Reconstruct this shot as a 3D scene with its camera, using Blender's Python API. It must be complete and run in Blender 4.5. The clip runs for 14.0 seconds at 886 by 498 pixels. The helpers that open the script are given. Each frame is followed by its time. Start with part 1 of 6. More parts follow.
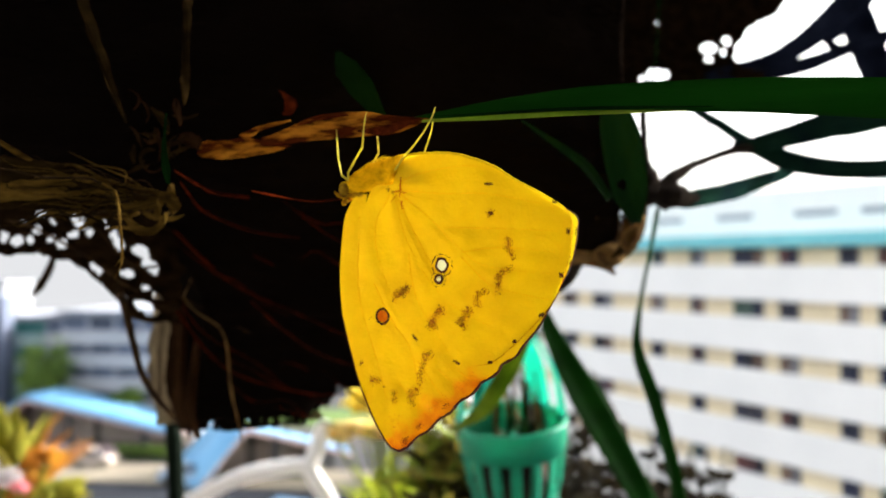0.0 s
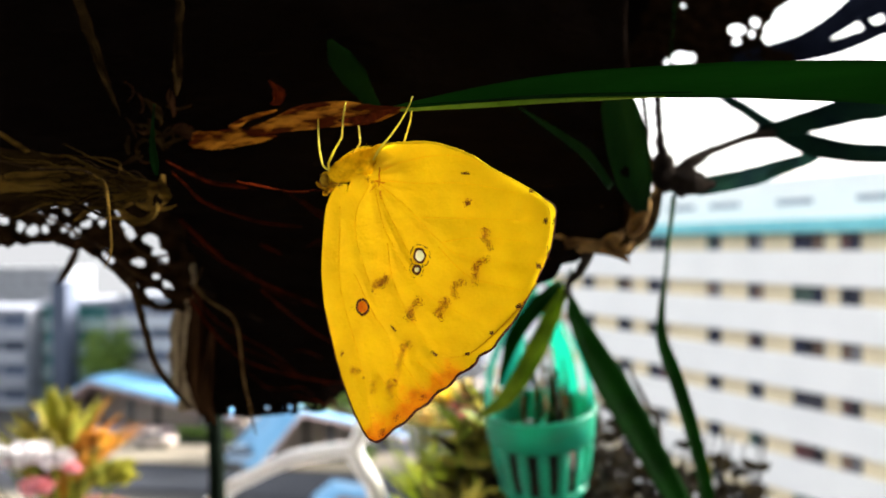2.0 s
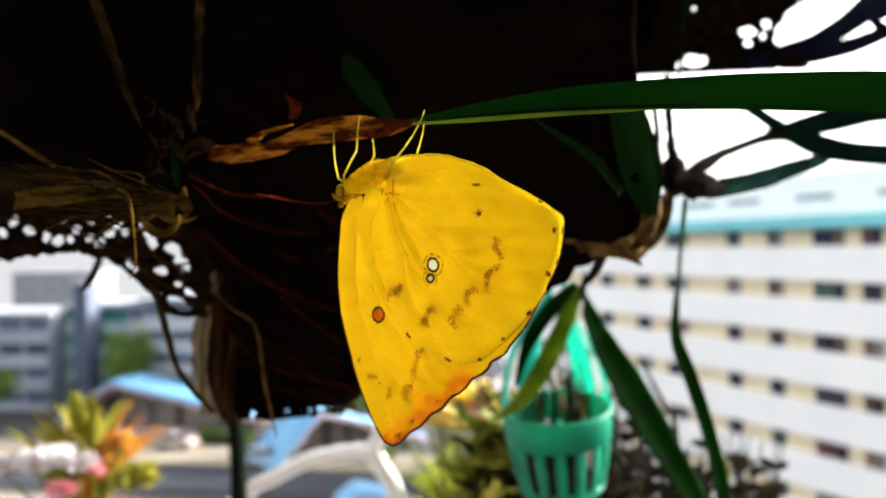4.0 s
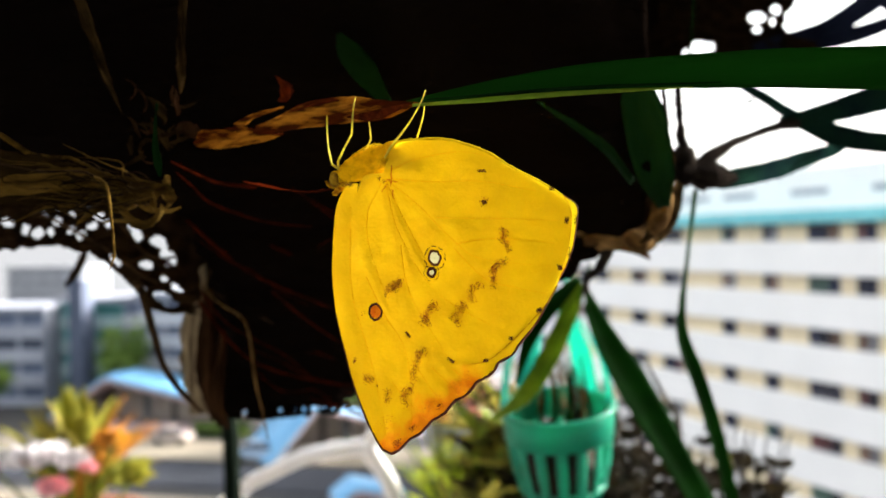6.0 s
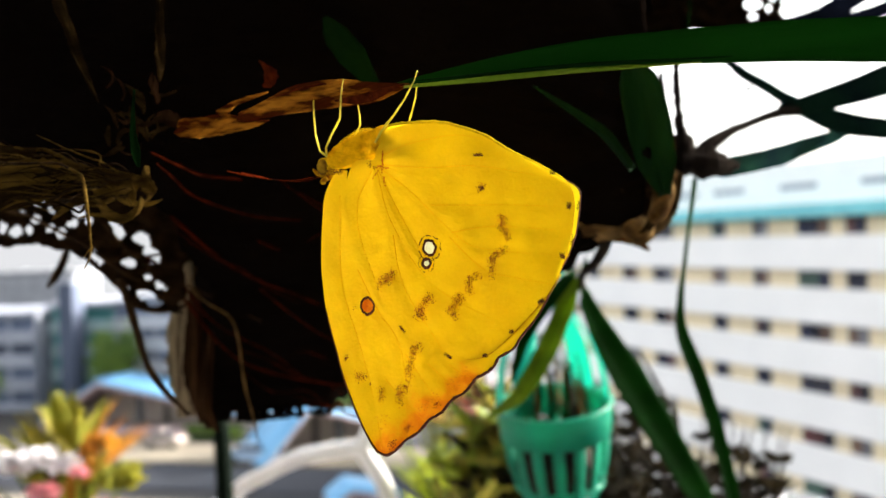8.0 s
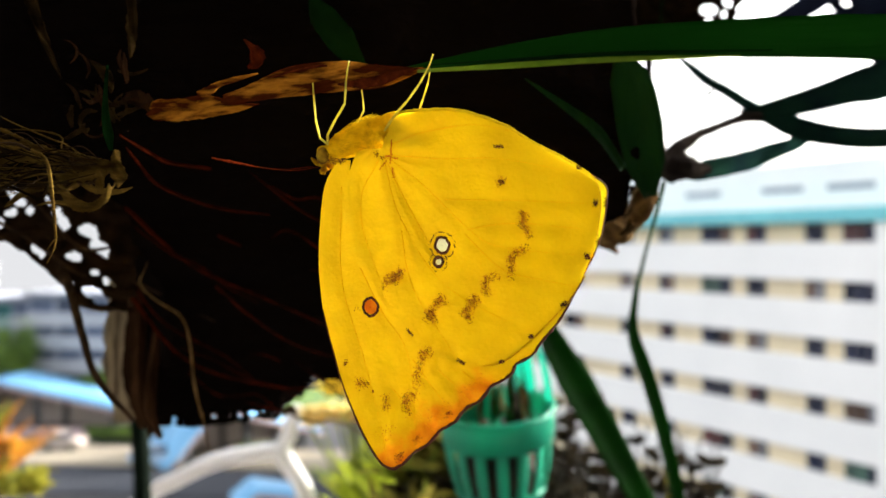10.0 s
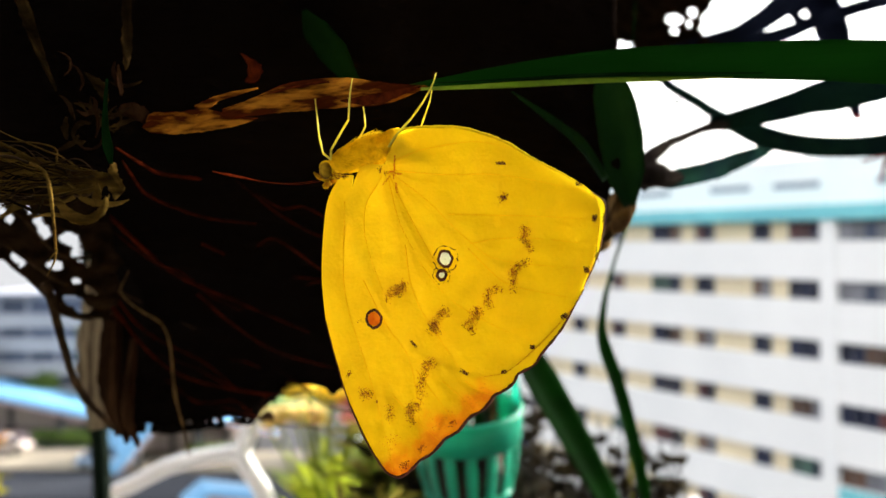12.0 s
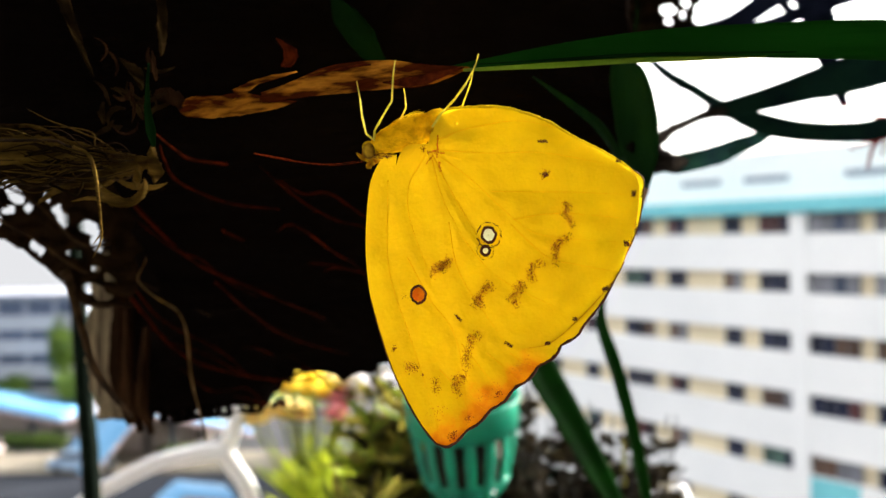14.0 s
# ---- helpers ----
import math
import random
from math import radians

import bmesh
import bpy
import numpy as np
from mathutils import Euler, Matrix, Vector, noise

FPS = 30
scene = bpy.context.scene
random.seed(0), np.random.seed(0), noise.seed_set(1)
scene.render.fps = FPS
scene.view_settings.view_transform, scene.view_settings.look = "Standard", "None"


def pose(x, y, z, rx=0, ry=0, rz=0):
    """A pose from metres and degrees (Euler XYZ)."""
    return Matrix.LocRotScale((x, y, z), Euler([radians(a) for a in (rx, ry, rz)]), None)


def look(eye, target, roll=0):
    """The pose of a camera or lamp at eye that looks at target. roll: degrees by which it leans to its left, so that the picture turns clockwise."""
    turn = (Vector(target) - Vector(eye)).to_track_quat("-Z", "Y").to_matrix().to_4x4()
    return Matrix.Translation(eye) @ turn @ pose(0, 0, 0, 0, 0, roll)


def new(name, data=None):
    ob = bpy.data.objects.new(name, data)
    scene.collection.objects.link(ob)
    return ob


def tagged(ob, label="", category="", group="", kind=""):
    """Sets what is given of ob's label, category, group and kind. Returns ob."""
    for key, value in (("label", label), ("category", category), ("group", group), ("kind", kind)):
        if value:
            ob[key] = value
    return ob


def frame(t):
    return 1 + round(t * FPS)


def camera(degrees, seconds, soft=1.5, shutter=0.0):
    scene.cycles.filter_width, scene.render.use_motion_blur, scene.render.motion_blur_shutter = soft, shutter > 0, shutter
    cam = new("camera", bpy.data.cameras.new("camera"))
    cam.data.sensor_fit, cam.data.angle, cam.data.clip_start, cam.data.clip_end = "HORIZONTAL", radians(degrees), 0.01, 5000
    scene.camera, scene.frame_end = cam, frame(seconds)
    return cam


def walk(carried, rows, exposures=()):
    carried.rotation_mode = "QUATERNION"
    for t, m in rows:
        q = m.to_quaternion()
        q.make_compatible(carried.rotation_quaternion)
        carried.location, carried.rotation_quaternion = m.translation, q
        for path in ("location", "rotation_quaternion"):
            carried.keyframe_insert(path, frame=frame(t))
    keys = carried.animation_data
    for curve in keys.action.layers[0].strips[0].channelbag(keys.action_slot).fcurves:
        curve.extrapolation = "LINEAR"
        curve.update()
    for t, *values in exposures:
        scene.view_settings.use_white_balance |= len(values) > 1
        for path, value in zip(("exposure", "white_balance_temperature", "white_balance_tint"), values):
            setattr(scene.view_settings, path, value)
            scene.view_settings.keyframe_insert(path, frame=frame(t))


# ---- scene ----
cam = camera(51.8, 14.0)
EYE = 1.4
# seconds, millimetres from the first eye (right, ahead, up), degrees of yaw, pitch and roll
PATH = [
    (0, 0.00, 0.00, 0.00, 1.617, 0.644, -0.402),
    (0.5, 1.25, 1.82, -1.11, 2.876, 0.540, -0.620),
    (1, 4.63, 0.75, 0.00, 4.220, 0.234, -0.426),
    (1.5, 5.23, 0.45, -0.46, 4.110, 0.218, -0.005),
    (2, 9.73, 1.72, 0.55, 4.952, -0.231, -0.490),
    (2.5, 11.09, 0.89, -0.28, 5.168, -0.130, -0.867),
    (3, 9.45, 0.21, 0.31, 5.380, -0.180, -0.975),
    (3.5, 11.03, -2.76, 1.83, 6.108, -0.177, -1.119),
    (6, 8.95, 7.31, 1.44, 5.802, -0.579, -1.129),
    (6.5, 9.60, 9.13, 0.45, 6.167, -0.333, -1.365),
    (7, 9.13, 11.56, 0.23, 6.011, -0.904, -1.676),
    (9.5, 0.94, 15.69, 0.22, 1.800, -0.230, -1.110),
    (10, -3.81, 20.33, 0.00, -0.196, -0.689, -0.746),
    (10.5, -7.07, 22.48, 0.72, -1.308, -0.888, -0.508),
    (11, -6.28, 21.97, 0.75, -1.410, -0.691, -0.486),
    (11.5, -9.57, 17.32, 1.69, -2.341, -0.646, -0.493),
    (12, -9.37, 17.83, 1.73, -3.130, -0.790, -0.827),
    (12.5, -11.96, 19.16, 0.93, -4.207, -0.927, -1.116),
    (13, -14.18, 19.05, 0.37, -4.532, -1.217, -1.169),
    (13.5, -16.36, 17.09, 0.47, -4.623, -1.284, -1.094),
    (14, -17.62, 15.30, -0.39, -4.767, -1.030, -1.431),
]
walk(cam, [(t, pose(x / 1000, y / 1000, EYE + z / 1000, 0, 0, yaw) @ pose(0, 0, 0, 90 + pitch) @ pose(0, 0, 0, 0, 0, roll))
           for t, x, y, z, yaw, pitch, roll in PATH])
# ---- path end ----

# ---- light ----
world = bpy.data.worlds.new("sky")
scene.world = world
world.use_nodes = True
wn = world.node_tree.nodes
sky = wn.new("ShaderNodeTexSky")
sky.sky_type, sky.sun_disc = "NISHITA", False
sky.sun_elevation, sky.sun_rotation = radians(21), radians(64)
sky.air_density, sky.dust_density = 1.0, 6.0
pale = wn.new("ShaderNodeHueSaturation")
pale.inputs["Saturation"].default_value = 0.22
world.node_tree.links.new(sky.outputs["Color"], pale.inputs["Color"])
world.node_tree.links.new(pale.outputs["Color"], wn["Background"].inputs["Color"])
wn["Background"].inputs["Strength"].default_value = 0.15

sun = new("sun", bpy.data.lights.new("sun", "SUN"))
sun.data.energy, sun.data.angle, sun.data.color = 2.1, radians(1.5), (1.0, 0.95, 0.86)
sun.matrix_world = look((90, 44, 38), (0, 0, 0))

scene.view_settings.exposure = 2.34
cam.data.dof.use_dof = True
cam.data.dof.focus_distance = 0.107
cam.data.dof.aperture_fstop = 27.0


# ---- materials ----
def mat(name, base, rough=0.7, dark=None, scale=300.0, fine=1500.0, bump=0.25, metal=0.0, spec=0.3, through_light=0.0,
        through_colour=None, vary=0.25, stretch=(1, 1, 1), per_object=0.0, spread=(0.35, 0.68)):
    """A surface with two scales of colour variation, a fine relief and, for thin things, light that passes through."""
    m = bpy.data.materials.new(name)
    m.use_nodes = True
    nt = m.node_tree
    n, link = nt.nodes, nt.links.new
    b = n["Principled BSDF"]
    co = n.new("ShaderNodeTexCoord")
    mp = n.new("ShaderNodeMapping")
    mp.inputs["Scale"].default_value = stretch
    link(co.outputs["Object"], mp.inputs["Vector"])
    big, small = n.new("ShaderNodeTexNoise"), n.new("ShaderNodeTexNoise")
    for tex, s, d in ((big, scale, 4.0), (small, fine, 3.0)):
        tex.inputs["Scale"].default_value, tex.inputs["Detail"].default_value = s, d
        link(mp.outputs["Vector"], tex.inputs["Vector"])
    dark = dark or tuple(c * (1 - vary) for c in base)
    ramp = n.new("ShaderNodeValToRGB")
    ramp.color_ramp.elements[0].position, ramp.color_ramp.elements[1].position = spread
    ramp.color_ramp.elements[0].color, ramp.color_ramp.elements[1].color = (*dark, 1), (*base, 1)
    link(big.outputs["Fac"], ramp.inputs["Fac"])
    hsv = n.new("ShaderNodeHueSaturation")
    mr = n.new("ShaderNodeMapRange")
    mr.inputs["To Min"].default_value, mr.inputs["To Max"].default_value = 1 - vary * 0.6, 1 + vary * 0.6
    link(small.outputs["Fac"], mr.inputs["Value"])
    link(mr.outputs["Result"], hsv.inputs["Value"])
    link(ramp.outputs["Color"], hsv.inputs["Color"])
    colour = hsv.outputs["Color"]
    if per_object:
        info, mo, hs = n.new("ShaderNodeObjectInfo"), n.new("ShaderNodeMapRange"), n.new("ShaderNodeHueSaturation")
        mo.inputs["To Min"].default_value, mo.inputs["To Max"].default_value = 1 - per_object, 1 + per_object
        link(info.outputs["Random"], mo.inputs["Value"])
        link(mo.outputs["Result"], hs.inputs["Value"])
        link(colour, hs.inputs["Color"])
        colour = hs.outputs["Color"]
    link(colour, b.inputs["Base Color"])
    b.inputs["Roughness"].default_value, b.inputs["Metallic"].default_value = rough, metal
    b.inputs["Specular IOR Level"].default_value = spec
    if bump:
        bp = n.new("ShaderNodeBump")
        bp.inputs["Strength"].default_value, bp.inputs["Distance"].default_value = bump, 0.6 / fine
        link(small.outputs["Fac"], bp.inputs["Height"])
        link(bp.outputs["Normal"], b.inputs["Normal"])
    if through_light:
        tr, mix = n.new("ShaderNodeBsdfTranslucent"), n.new("ShaderNodeMixShader")
        if through_colour:
            tr.inputs["Color"].default_value = (*through_colour, 1)
        else:
            link(colour, tr.inputs["Color"])
        mix.inputs["Fac"].default_value = through_light
        if bump:
            link(bp.outputs["Normal"], tr.inputs["Normal"])
        link(b.outputs["BSDF"], mix.inputs[1])
        link(tr.outputs["BSDF"], mix.inputs[2])
        link(mix.outputs["Shader"], n["Material Output"].inputs["Surface"])
    return m


def wing_mat(name, orange, clear_spots=()):
    """Yellow wing scales; towards the outer edge of the forewing they turn orange; clear spots hold no yellow."""
    m = mat(name, (0.87, 0.61, 0.006), 0.6, dark=(0.80, 0.53, 0.006), scale=190, fine=2600, bump=0.3, spec=0.07, through_light=0.28, vary=0.08)
    nt = m.node_tree
    n, link = nt.nodes, nt.links.new
    b = n["Principled BSDF"]
    source = b.inputs["Base Color"].links[0].from_socket
    co, sep = n.new("ShaderNodeTexCoord"), n.new("ShaderNodeSeparateXYZ")
    link(co.outputs["Object"], sep.inputs["Vector"])
    # distance in metres from the line of the outer edge, inwards
    ax, az, c = orange
    mx, mz, add = n.new("ShaderNodeMath"), n.new("ShaderNodeMath"), n.new("ShaderNodeMath")
    mx.operation, mz.operation, add.operation = "MULTIPLY_ADD", "MULTIPLY_ADD", "ADD"
    mx.inputs[1].default_value, mx.inputs[2].default_value = ax, c
    link(sep.outputs["X"], mx.inputs[0])
    mz.inputs[1].default_value = az
    link(sep.outputs["Z"], mz.inputs[0])
    link(mx.outputs[0], mz.inputs[2])
    wob = n.new("ShaderNodeTexNoise")
    wob.inputs["Scale"].default_value, wob.inputs["Detail"].default_value = 420, 3
    link(co.outputs["Object"], wob.inputs["Vector"])
    sub = n.new("ShaderNodeMath")
    sub.operation = "MULTIPLY_ADD"
    sub.inputs[1].default_value, sub.inputs[2].default_value = 0.007, -0.0027
    link(wob.outputs["Fac"], sub.inputs[0])
    link(mz.outputs[0], add.inputs[0])
    link(sub.outputs[0], add.inputs[1])
    # no orange where the margin runs up beside the hindwing
    beyond, more = n.new("ShaderNodeMath"), n.new("ShaderNodeMath")
    beyond.operation, more.operation = "SUBTRACT", "MULTIPLY_ADD"
    beyond.use_clamp = True
    beyond.inputs[1].default_value = 0.0105
    link(sep.outputs["X"], beyond.inputs[0])
    link(beyond.outputs[0], more.inputs[0])
    more.inputs[1].default_value = 0.9
    link(add.outputs[0], more.inputs[2])
    ramp = n.new("ShaderNodeValToRGB")
    e = ramp.color_ramp.elements
    e[0].position, e[0].color = 0.0, (0.66, 0.17, 0.006, 1)
    e[1].position, e[1].color = 1.0, (1.0, 0.90, 0.02, 1)
    mid = e.new(0.45)
    mid.color = (0.87, 0.46, 0.010, 1)
    rng = n.new("ShaderNodeMapRange")
    rng.inputs["From Min"].default_value, rng.inputs["From Max"].default_value = 0.0, 0.0052
    link(more.outputs[0], rng.inputs["Value"])
    link(rng.outputs["Result"], ramp.inputs["Fac"])
    mul = n.new("ShaderNodeMix")
    mul.data_type, mul.blend_type = "RGBA", "DARKEN"
    mul.inputs[0].default_value = 1.0
    link(source, mul.inputs[6])
    link(ramp.outputs["Color"], mul.inputs[7])
    link(mul.outputs[2], b.inputs["Base Color"])
    clear = n.new("ShaderNodeMix")
    clear.data_type, clear.blend_type = "RGBA", "MIX"
    clear.inputs[0].default_value = 0.5
    link(source, clear.inputs[6])
    clear.inputs[7].default_value = (0.90, 0.82, 0.010, 1)
    tint = n.new("ShaderNodeMix")
    tint.data_type, tint.blend_type = "RGBA", "DARKEN"
    tint.inputs[0].default_value = 1.0
    link(clear.outputs[2], tint.inputs[6])
    link(ramp.outputs["Color"], tint.inputs[7])
    surface, passing = mul.outputs[2], tint.outputs[2]
    for x, z, r in clear_spots:
        away = n.new("ShaderNodeVectorMath")
        away.operation = "DISTANCE"
        flat = n.new("ShaderNodeCombineXYZ")
        link(sep.outputs["X"], flat.inputs["X"])
        link(sep.outputs["Z"], flat.inputs["Z"])
        link(flat.outputs["Vector"], away.inputs[0])
        away.inputs[1].default_value = (x, 0, z)
        near = n.new("ShaderNodeMapRange")
        near.inputs["From Min"].default_value, near.inputs["From Max"].default_value = r * 1.1, r * 0.8
        link(away.outputs["Value"], near.inputs["Value"])
        mixed = []
        for socket in (surface, passing):
            spot = n.new("ShaderNodeMix")
            spot.data_type = "RGBA"
            link(near.outputs["Result"], spot.inputs[0])
            link(socket, spot.inputs[6])
            spot.inputs[7].default_value = (0.96, 0.96, 0.84, 1)
            mixed.append(spot.outputs[2])
        surface, passing = mixed
    link(surface, b.inputs["Base Color"])
    for node in n:
        if node.type == "BSDF_TRANSLUCENT":
            link(passing, node.inputs["Color"])
    # fine pleats and wrinkles of the sheet
    crease, relief = n.new("ShaderNodeTexNoise"), n.new("ShaderNodeBump")
    crease.inputs["Scale"].default_value, crease.inputs["Detail"].default_value, crease.inputs["Distortion"].default_value = 520, 6, 0.2
    link(co.outputs["Object"], crease.inputs["Vector"])
    relief.inputs["Strength"].default_value, relief.inputs["Distance"].default_value = 0.22, 0.0010
    grain, both = n.new("ShaderNodeTexNoise"), n.new("ShaderNodeMath")
    grain.inputs["Scale"].default_value, grain.inputs["Detail"].default_value = 2300, 4
    link(co.outputs["Object"], grain.inputs["Vector"])
    both.operation = "MULTIPLY_ADD"
    both.inputs[1].default_value = 0.35
    link(grain.outputs["Fac"], both.inputs[0])
    link(crease.outputs["Fac"], both.inputs[2])
    link(both.outputs[0], relief.inputs["Height"])
    for node in n:
        if node.type == "BSDF_TRANSLUCENT":
            link(relief.outputs["Normal"], node.inputs["Normal"])
    link(relief.outputs["Normal"], b.inputs["Normal"])
    return m


HIND = wing_mat("wing_yellow", (0, 0, 0.05), ((0.00657, -0.01005, 0.0008), (0.00615, -0.01187, 0.00034)))
# the forewing's outer edge runs from (13.5, -23.8) to (2.5, -33.6) mm
FORE = wing_mat("wing_yellow_orange", (-0.666, 0.746, 0.0271))
VEIN = mat("wing_vein", (0.96, 0.60, 0.008), 0.6, spec=0.05, scale=500, bump=0, through_light=0.9, vary=0.1)
SCALE = mat("brown_scales", (0.13, 0.030, 0.008), 0.8, dark=(0.05, 0.012, 0.004), scale=900, bump=0)
SPECKLE = mat("soft_brown_scales", (0.38, 0.11, 0.008), 0.8, dark=(0.12, 0.024, 0.005), scale=1200, bump=0, through_light=0.3)
SMEAR = mat("tawny_scales", (0.72, 0.38, 0.012), 0.8, dark=(0.60, 0.28, 0.010), scale=1200, bump=0, through_light=0.6)
BROWN_EDGE = mat("brown_wing_margin", (0.78, 0.42, 0.010), 0.8, dark=(0.55, 0.22, 0.006), scale=900, bump=0, through_light=0.75)
# opaque yellow for the strip that covers the hindwing's bright rim
RIM_COVER = mat("yellow_rim_cover", (0.86, 0.62, 0.010), 0.8, dark=(0.66, 0.44, 0.008), scale=700, fine=2600, bump=0.6, spec=0.02, vary=0.25)
EDGE = mat("wing_margin", (0.09, 0.02, 0.008), 0.8, scale=900, bump=0)
RUST = mat("rust_scales", (0.66, 0.19, 0.012), 0.8, scale=900, bump=0, through_light=0.6)
AMBER = mat("amber_scales", (0.92, 0.40, 0.014), 0.8, dark=(0.74, 0.22, 0.010), scale=900, bump=0, through_light=0.75)
PEARL = mat("pearly_scales", (0.94, 0.94, 0.80), 0.35, scale=900, bump=0.1, through_light=0.75, vary=0.06)
FUR = mat("yellow_fur", (0.86, 0.60, 0.010), 0.9, dark=(0.44, 0.24, 0.006), scale=620, fine=2600, bump=0.9, spec=0.0, vary=0.4, through_light=0.30, spread=(0.28, 0.55))
EYE_MAT = mat("compound_eye", (0.36, 0.22, 0.012), 0.75, dark=(0.11, 0.05, 0.006), scale=1100, fine=4000, bump=0.3, spec=0.02)
HEAD = mat("head_scales", (0.72, 0.46, 0.008), 0.9, dark=(0.26, 0.10, 0.006), scale=900, fine=3000, bump=0.8, spec=0.0, vary=0.3, through_light=0.25)
LEG = mat("pale_yellow_leg", (0.85, 0.75, 0.10), 0.5, scale=900, through_light=0.5)
ANT = mat("red_antenna", (0.26, 0.035, 0.008), 0.7, dark=(0.08, 0.012, 0.004), scale=2500, spec=0.0)
DRY = mat("dry_leaf", (0.40, 0.165, 0.016), 0.85, dark=(0.050, 0.009, 0.002), scale=620, fine=1900, bump=1.0, spec=0.0, through_light=0.10, stretch=(0.25, 0.25, 1.3), vary=0.9, spread=(0.44, 0.60))
SHEATH = mat("dry_sheath", (0.165, 0.100, 0.020), 0.9, dark=(0.036, 0.019, 0.005), scale=420, fine=1700, bump=0.8, spec=0.0, through_light=0.15, stretch=(0.4, 0.4, 1.6), vary=0.5)
BLADE = mat("green_blade", (0.006, 0.044, 0.004), 0.6, dark=(0.003, 0.018, 0.002), scale=160, fine=1400, bump=0.25, spec=0.025, through_light=0.20, through_colour=(0.022, 0.16, 0.006), stretch=(0.06, 0.5, 1), vary=0.35)
# darker copy of BLADE, with the shade put into its colour
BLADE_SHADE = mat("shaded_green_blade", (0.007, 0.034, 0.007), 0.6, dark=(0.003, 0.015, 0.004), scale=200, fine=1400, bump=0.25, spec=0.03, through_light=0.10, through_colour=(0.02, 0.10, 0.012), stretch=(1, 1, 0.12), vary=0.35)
BLADE_PALE = mat("pale_green_blade", (0.25, 0.34, 0.035), 0.55, dark=(0.14, 0.21, 0.02), scale=120, fine=900, bump=0.15, spec=0.1, through_light=0.5)
# backlit blades: their silhouette tone is given by the colour
BLADE_BACKLIT = mat("shaded_blade", (0.010, 0.034, 0.022), 0.9, dark=(0.006, 0.016, 0.018), scale=120, fine=900, bump=0.15, spec=0.0, through_light=0.06)
# near black: the deep shade of the backlit log is put into its colour
BARK = mat("shade_black_wood", (0.0042, 0.0028, 0.0022), 0.95, dark=(0.003, 0.002, 0.0015), scale=90, fine=700, bump=0.9, spec=0.0, stretch=(0.35, 1, 1), vary=0.5)
PLANK = mat("grey_split_wood", (0.34, 0.265, 0.16), 0.9, dark=(0.09, 0.062, 0.034), scale=260, fine=900, bump=0.6, stretch=(2.5, 2.5, 0.25), vary=0.4)
ROOT = mat("brown_root", (0.055, 0.030, 0.013), 0.85, dark=(0.015, 0.008, 0.004), scale=320, fine=1400, bump=0.6, spec=0.05, vary=0.4, per_object=0.35)
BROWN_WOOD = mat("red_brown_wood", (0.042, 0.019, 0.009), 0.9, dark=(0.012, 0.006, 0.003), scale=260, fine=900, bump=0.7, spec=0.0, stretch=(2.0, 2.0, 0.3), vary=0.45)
# darker copy of ROOT, toned down to sink into the shaded log
ROOT_DARK = mat("shaded_felted_root", (0.024, 0.013, 0.006), 0.95, dark=(0.007, 0.004, 0.002), scale=320, fine=1400, bump=0.8, spec=0.0, vary=0.4)
# blue-black so that the blades read as silhouettes; shade is in the colour
NAVY_BLADE = mat("blue_silhouette_blade", (0.014, 0.018, 0.036), 0.9, dark=(0.007, 0.009, 0.018), scale=120, fine=900, bump=0.15, spec=0.0, through_light=0.05)
RED_FLAKE = mat("rust_red_husk", (0.115, 0.020, 0.005), 0.9, dark=(0.022, 0.004, 0.002), scale=520, fine=1700, bump=0.8, spec=0.0, vary=0.5)
RED_TWIG = mat("crimson_twig", (0.30, 0.030, 0.030), 0.8, scale=300, fine=1400, bump=0.3, spec=0.0, through_light=0.3)
ROOT_RED = mat("red_brown_root", (0.062, 0.009, 0.003), 0.95, dark=(0.016, 0.003, 0.001), scale=320, fine=1400, bump=0.5, spec=0.0, vary=0.4, per_object=0.3)
# dimmest copy of BLADE, shade painted into the green
BLADE_DIM = mat("shade_dimmed_blade", (0.005, 0.020, 0.004), 0.95, dark=(0.003, 0.010, 0.003), scale=120, fine=900, bump=0.15, spec=0.0, through_light=0.06)
STEM = mat("grey_brown_stem", (0.040, 0.032, 0.026), 0.9, dark=(0.014, 0.011, 0.010), scale=220, fine=1200, bump=0.6, spec=0.0, vary=0.4)
# darker copy of SHEATH, shade put into the colour
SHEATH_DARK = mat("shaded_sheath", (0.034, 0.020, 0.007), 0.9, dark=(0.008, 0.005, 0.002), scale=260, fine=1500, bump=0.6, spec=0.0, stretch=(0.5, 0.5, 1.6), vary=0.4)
RED_HUSK = mat("red_brown_husk", (0.17, 0.065, 0.018), 0.9, dark=(0.035, 0.012, 0.004), scale=220, fine=1200, bump=0.6, spec=0.0, through_light=0.1, vary=0.4)
HUSK = mat("papery_husk", (0.20, 0.125, 0.050), 0.9, dark=(0.045, 0.024, 0.010), scale=220, fine=1200, bump=0.6, spec=0.0, through_light=0.1, vary=0.4)
TEAL = mat("teal_plastic", (0.012, 0.33, 0.20), 0.4, dark=(0.008, 0.26, 0.16), scale=60, fine=500, bump=0.05, spec=0.4, through_light=0.42, through_colour=(0.03, 0.46, 0.30), vary=0.15)
TEAL_THIN = mat("thin_teal_plastic", (0.03, 0.40, 0.31), 0.4, dark=(0.02, 0.33, 0.26), scale=60, fine=500, bump=0.05, spec=0.4, through_light=0.55, through_colour=(0.07, 0.60, 0.47), vary=0.15)
WHITE = mat("white_plastic", (0.93, 0.93, 0.93), 0.75, dark=(0.89, 0.89, 0.88), scale=25, fine=300, bump=0.1, spec=0.2, vary=0.05)
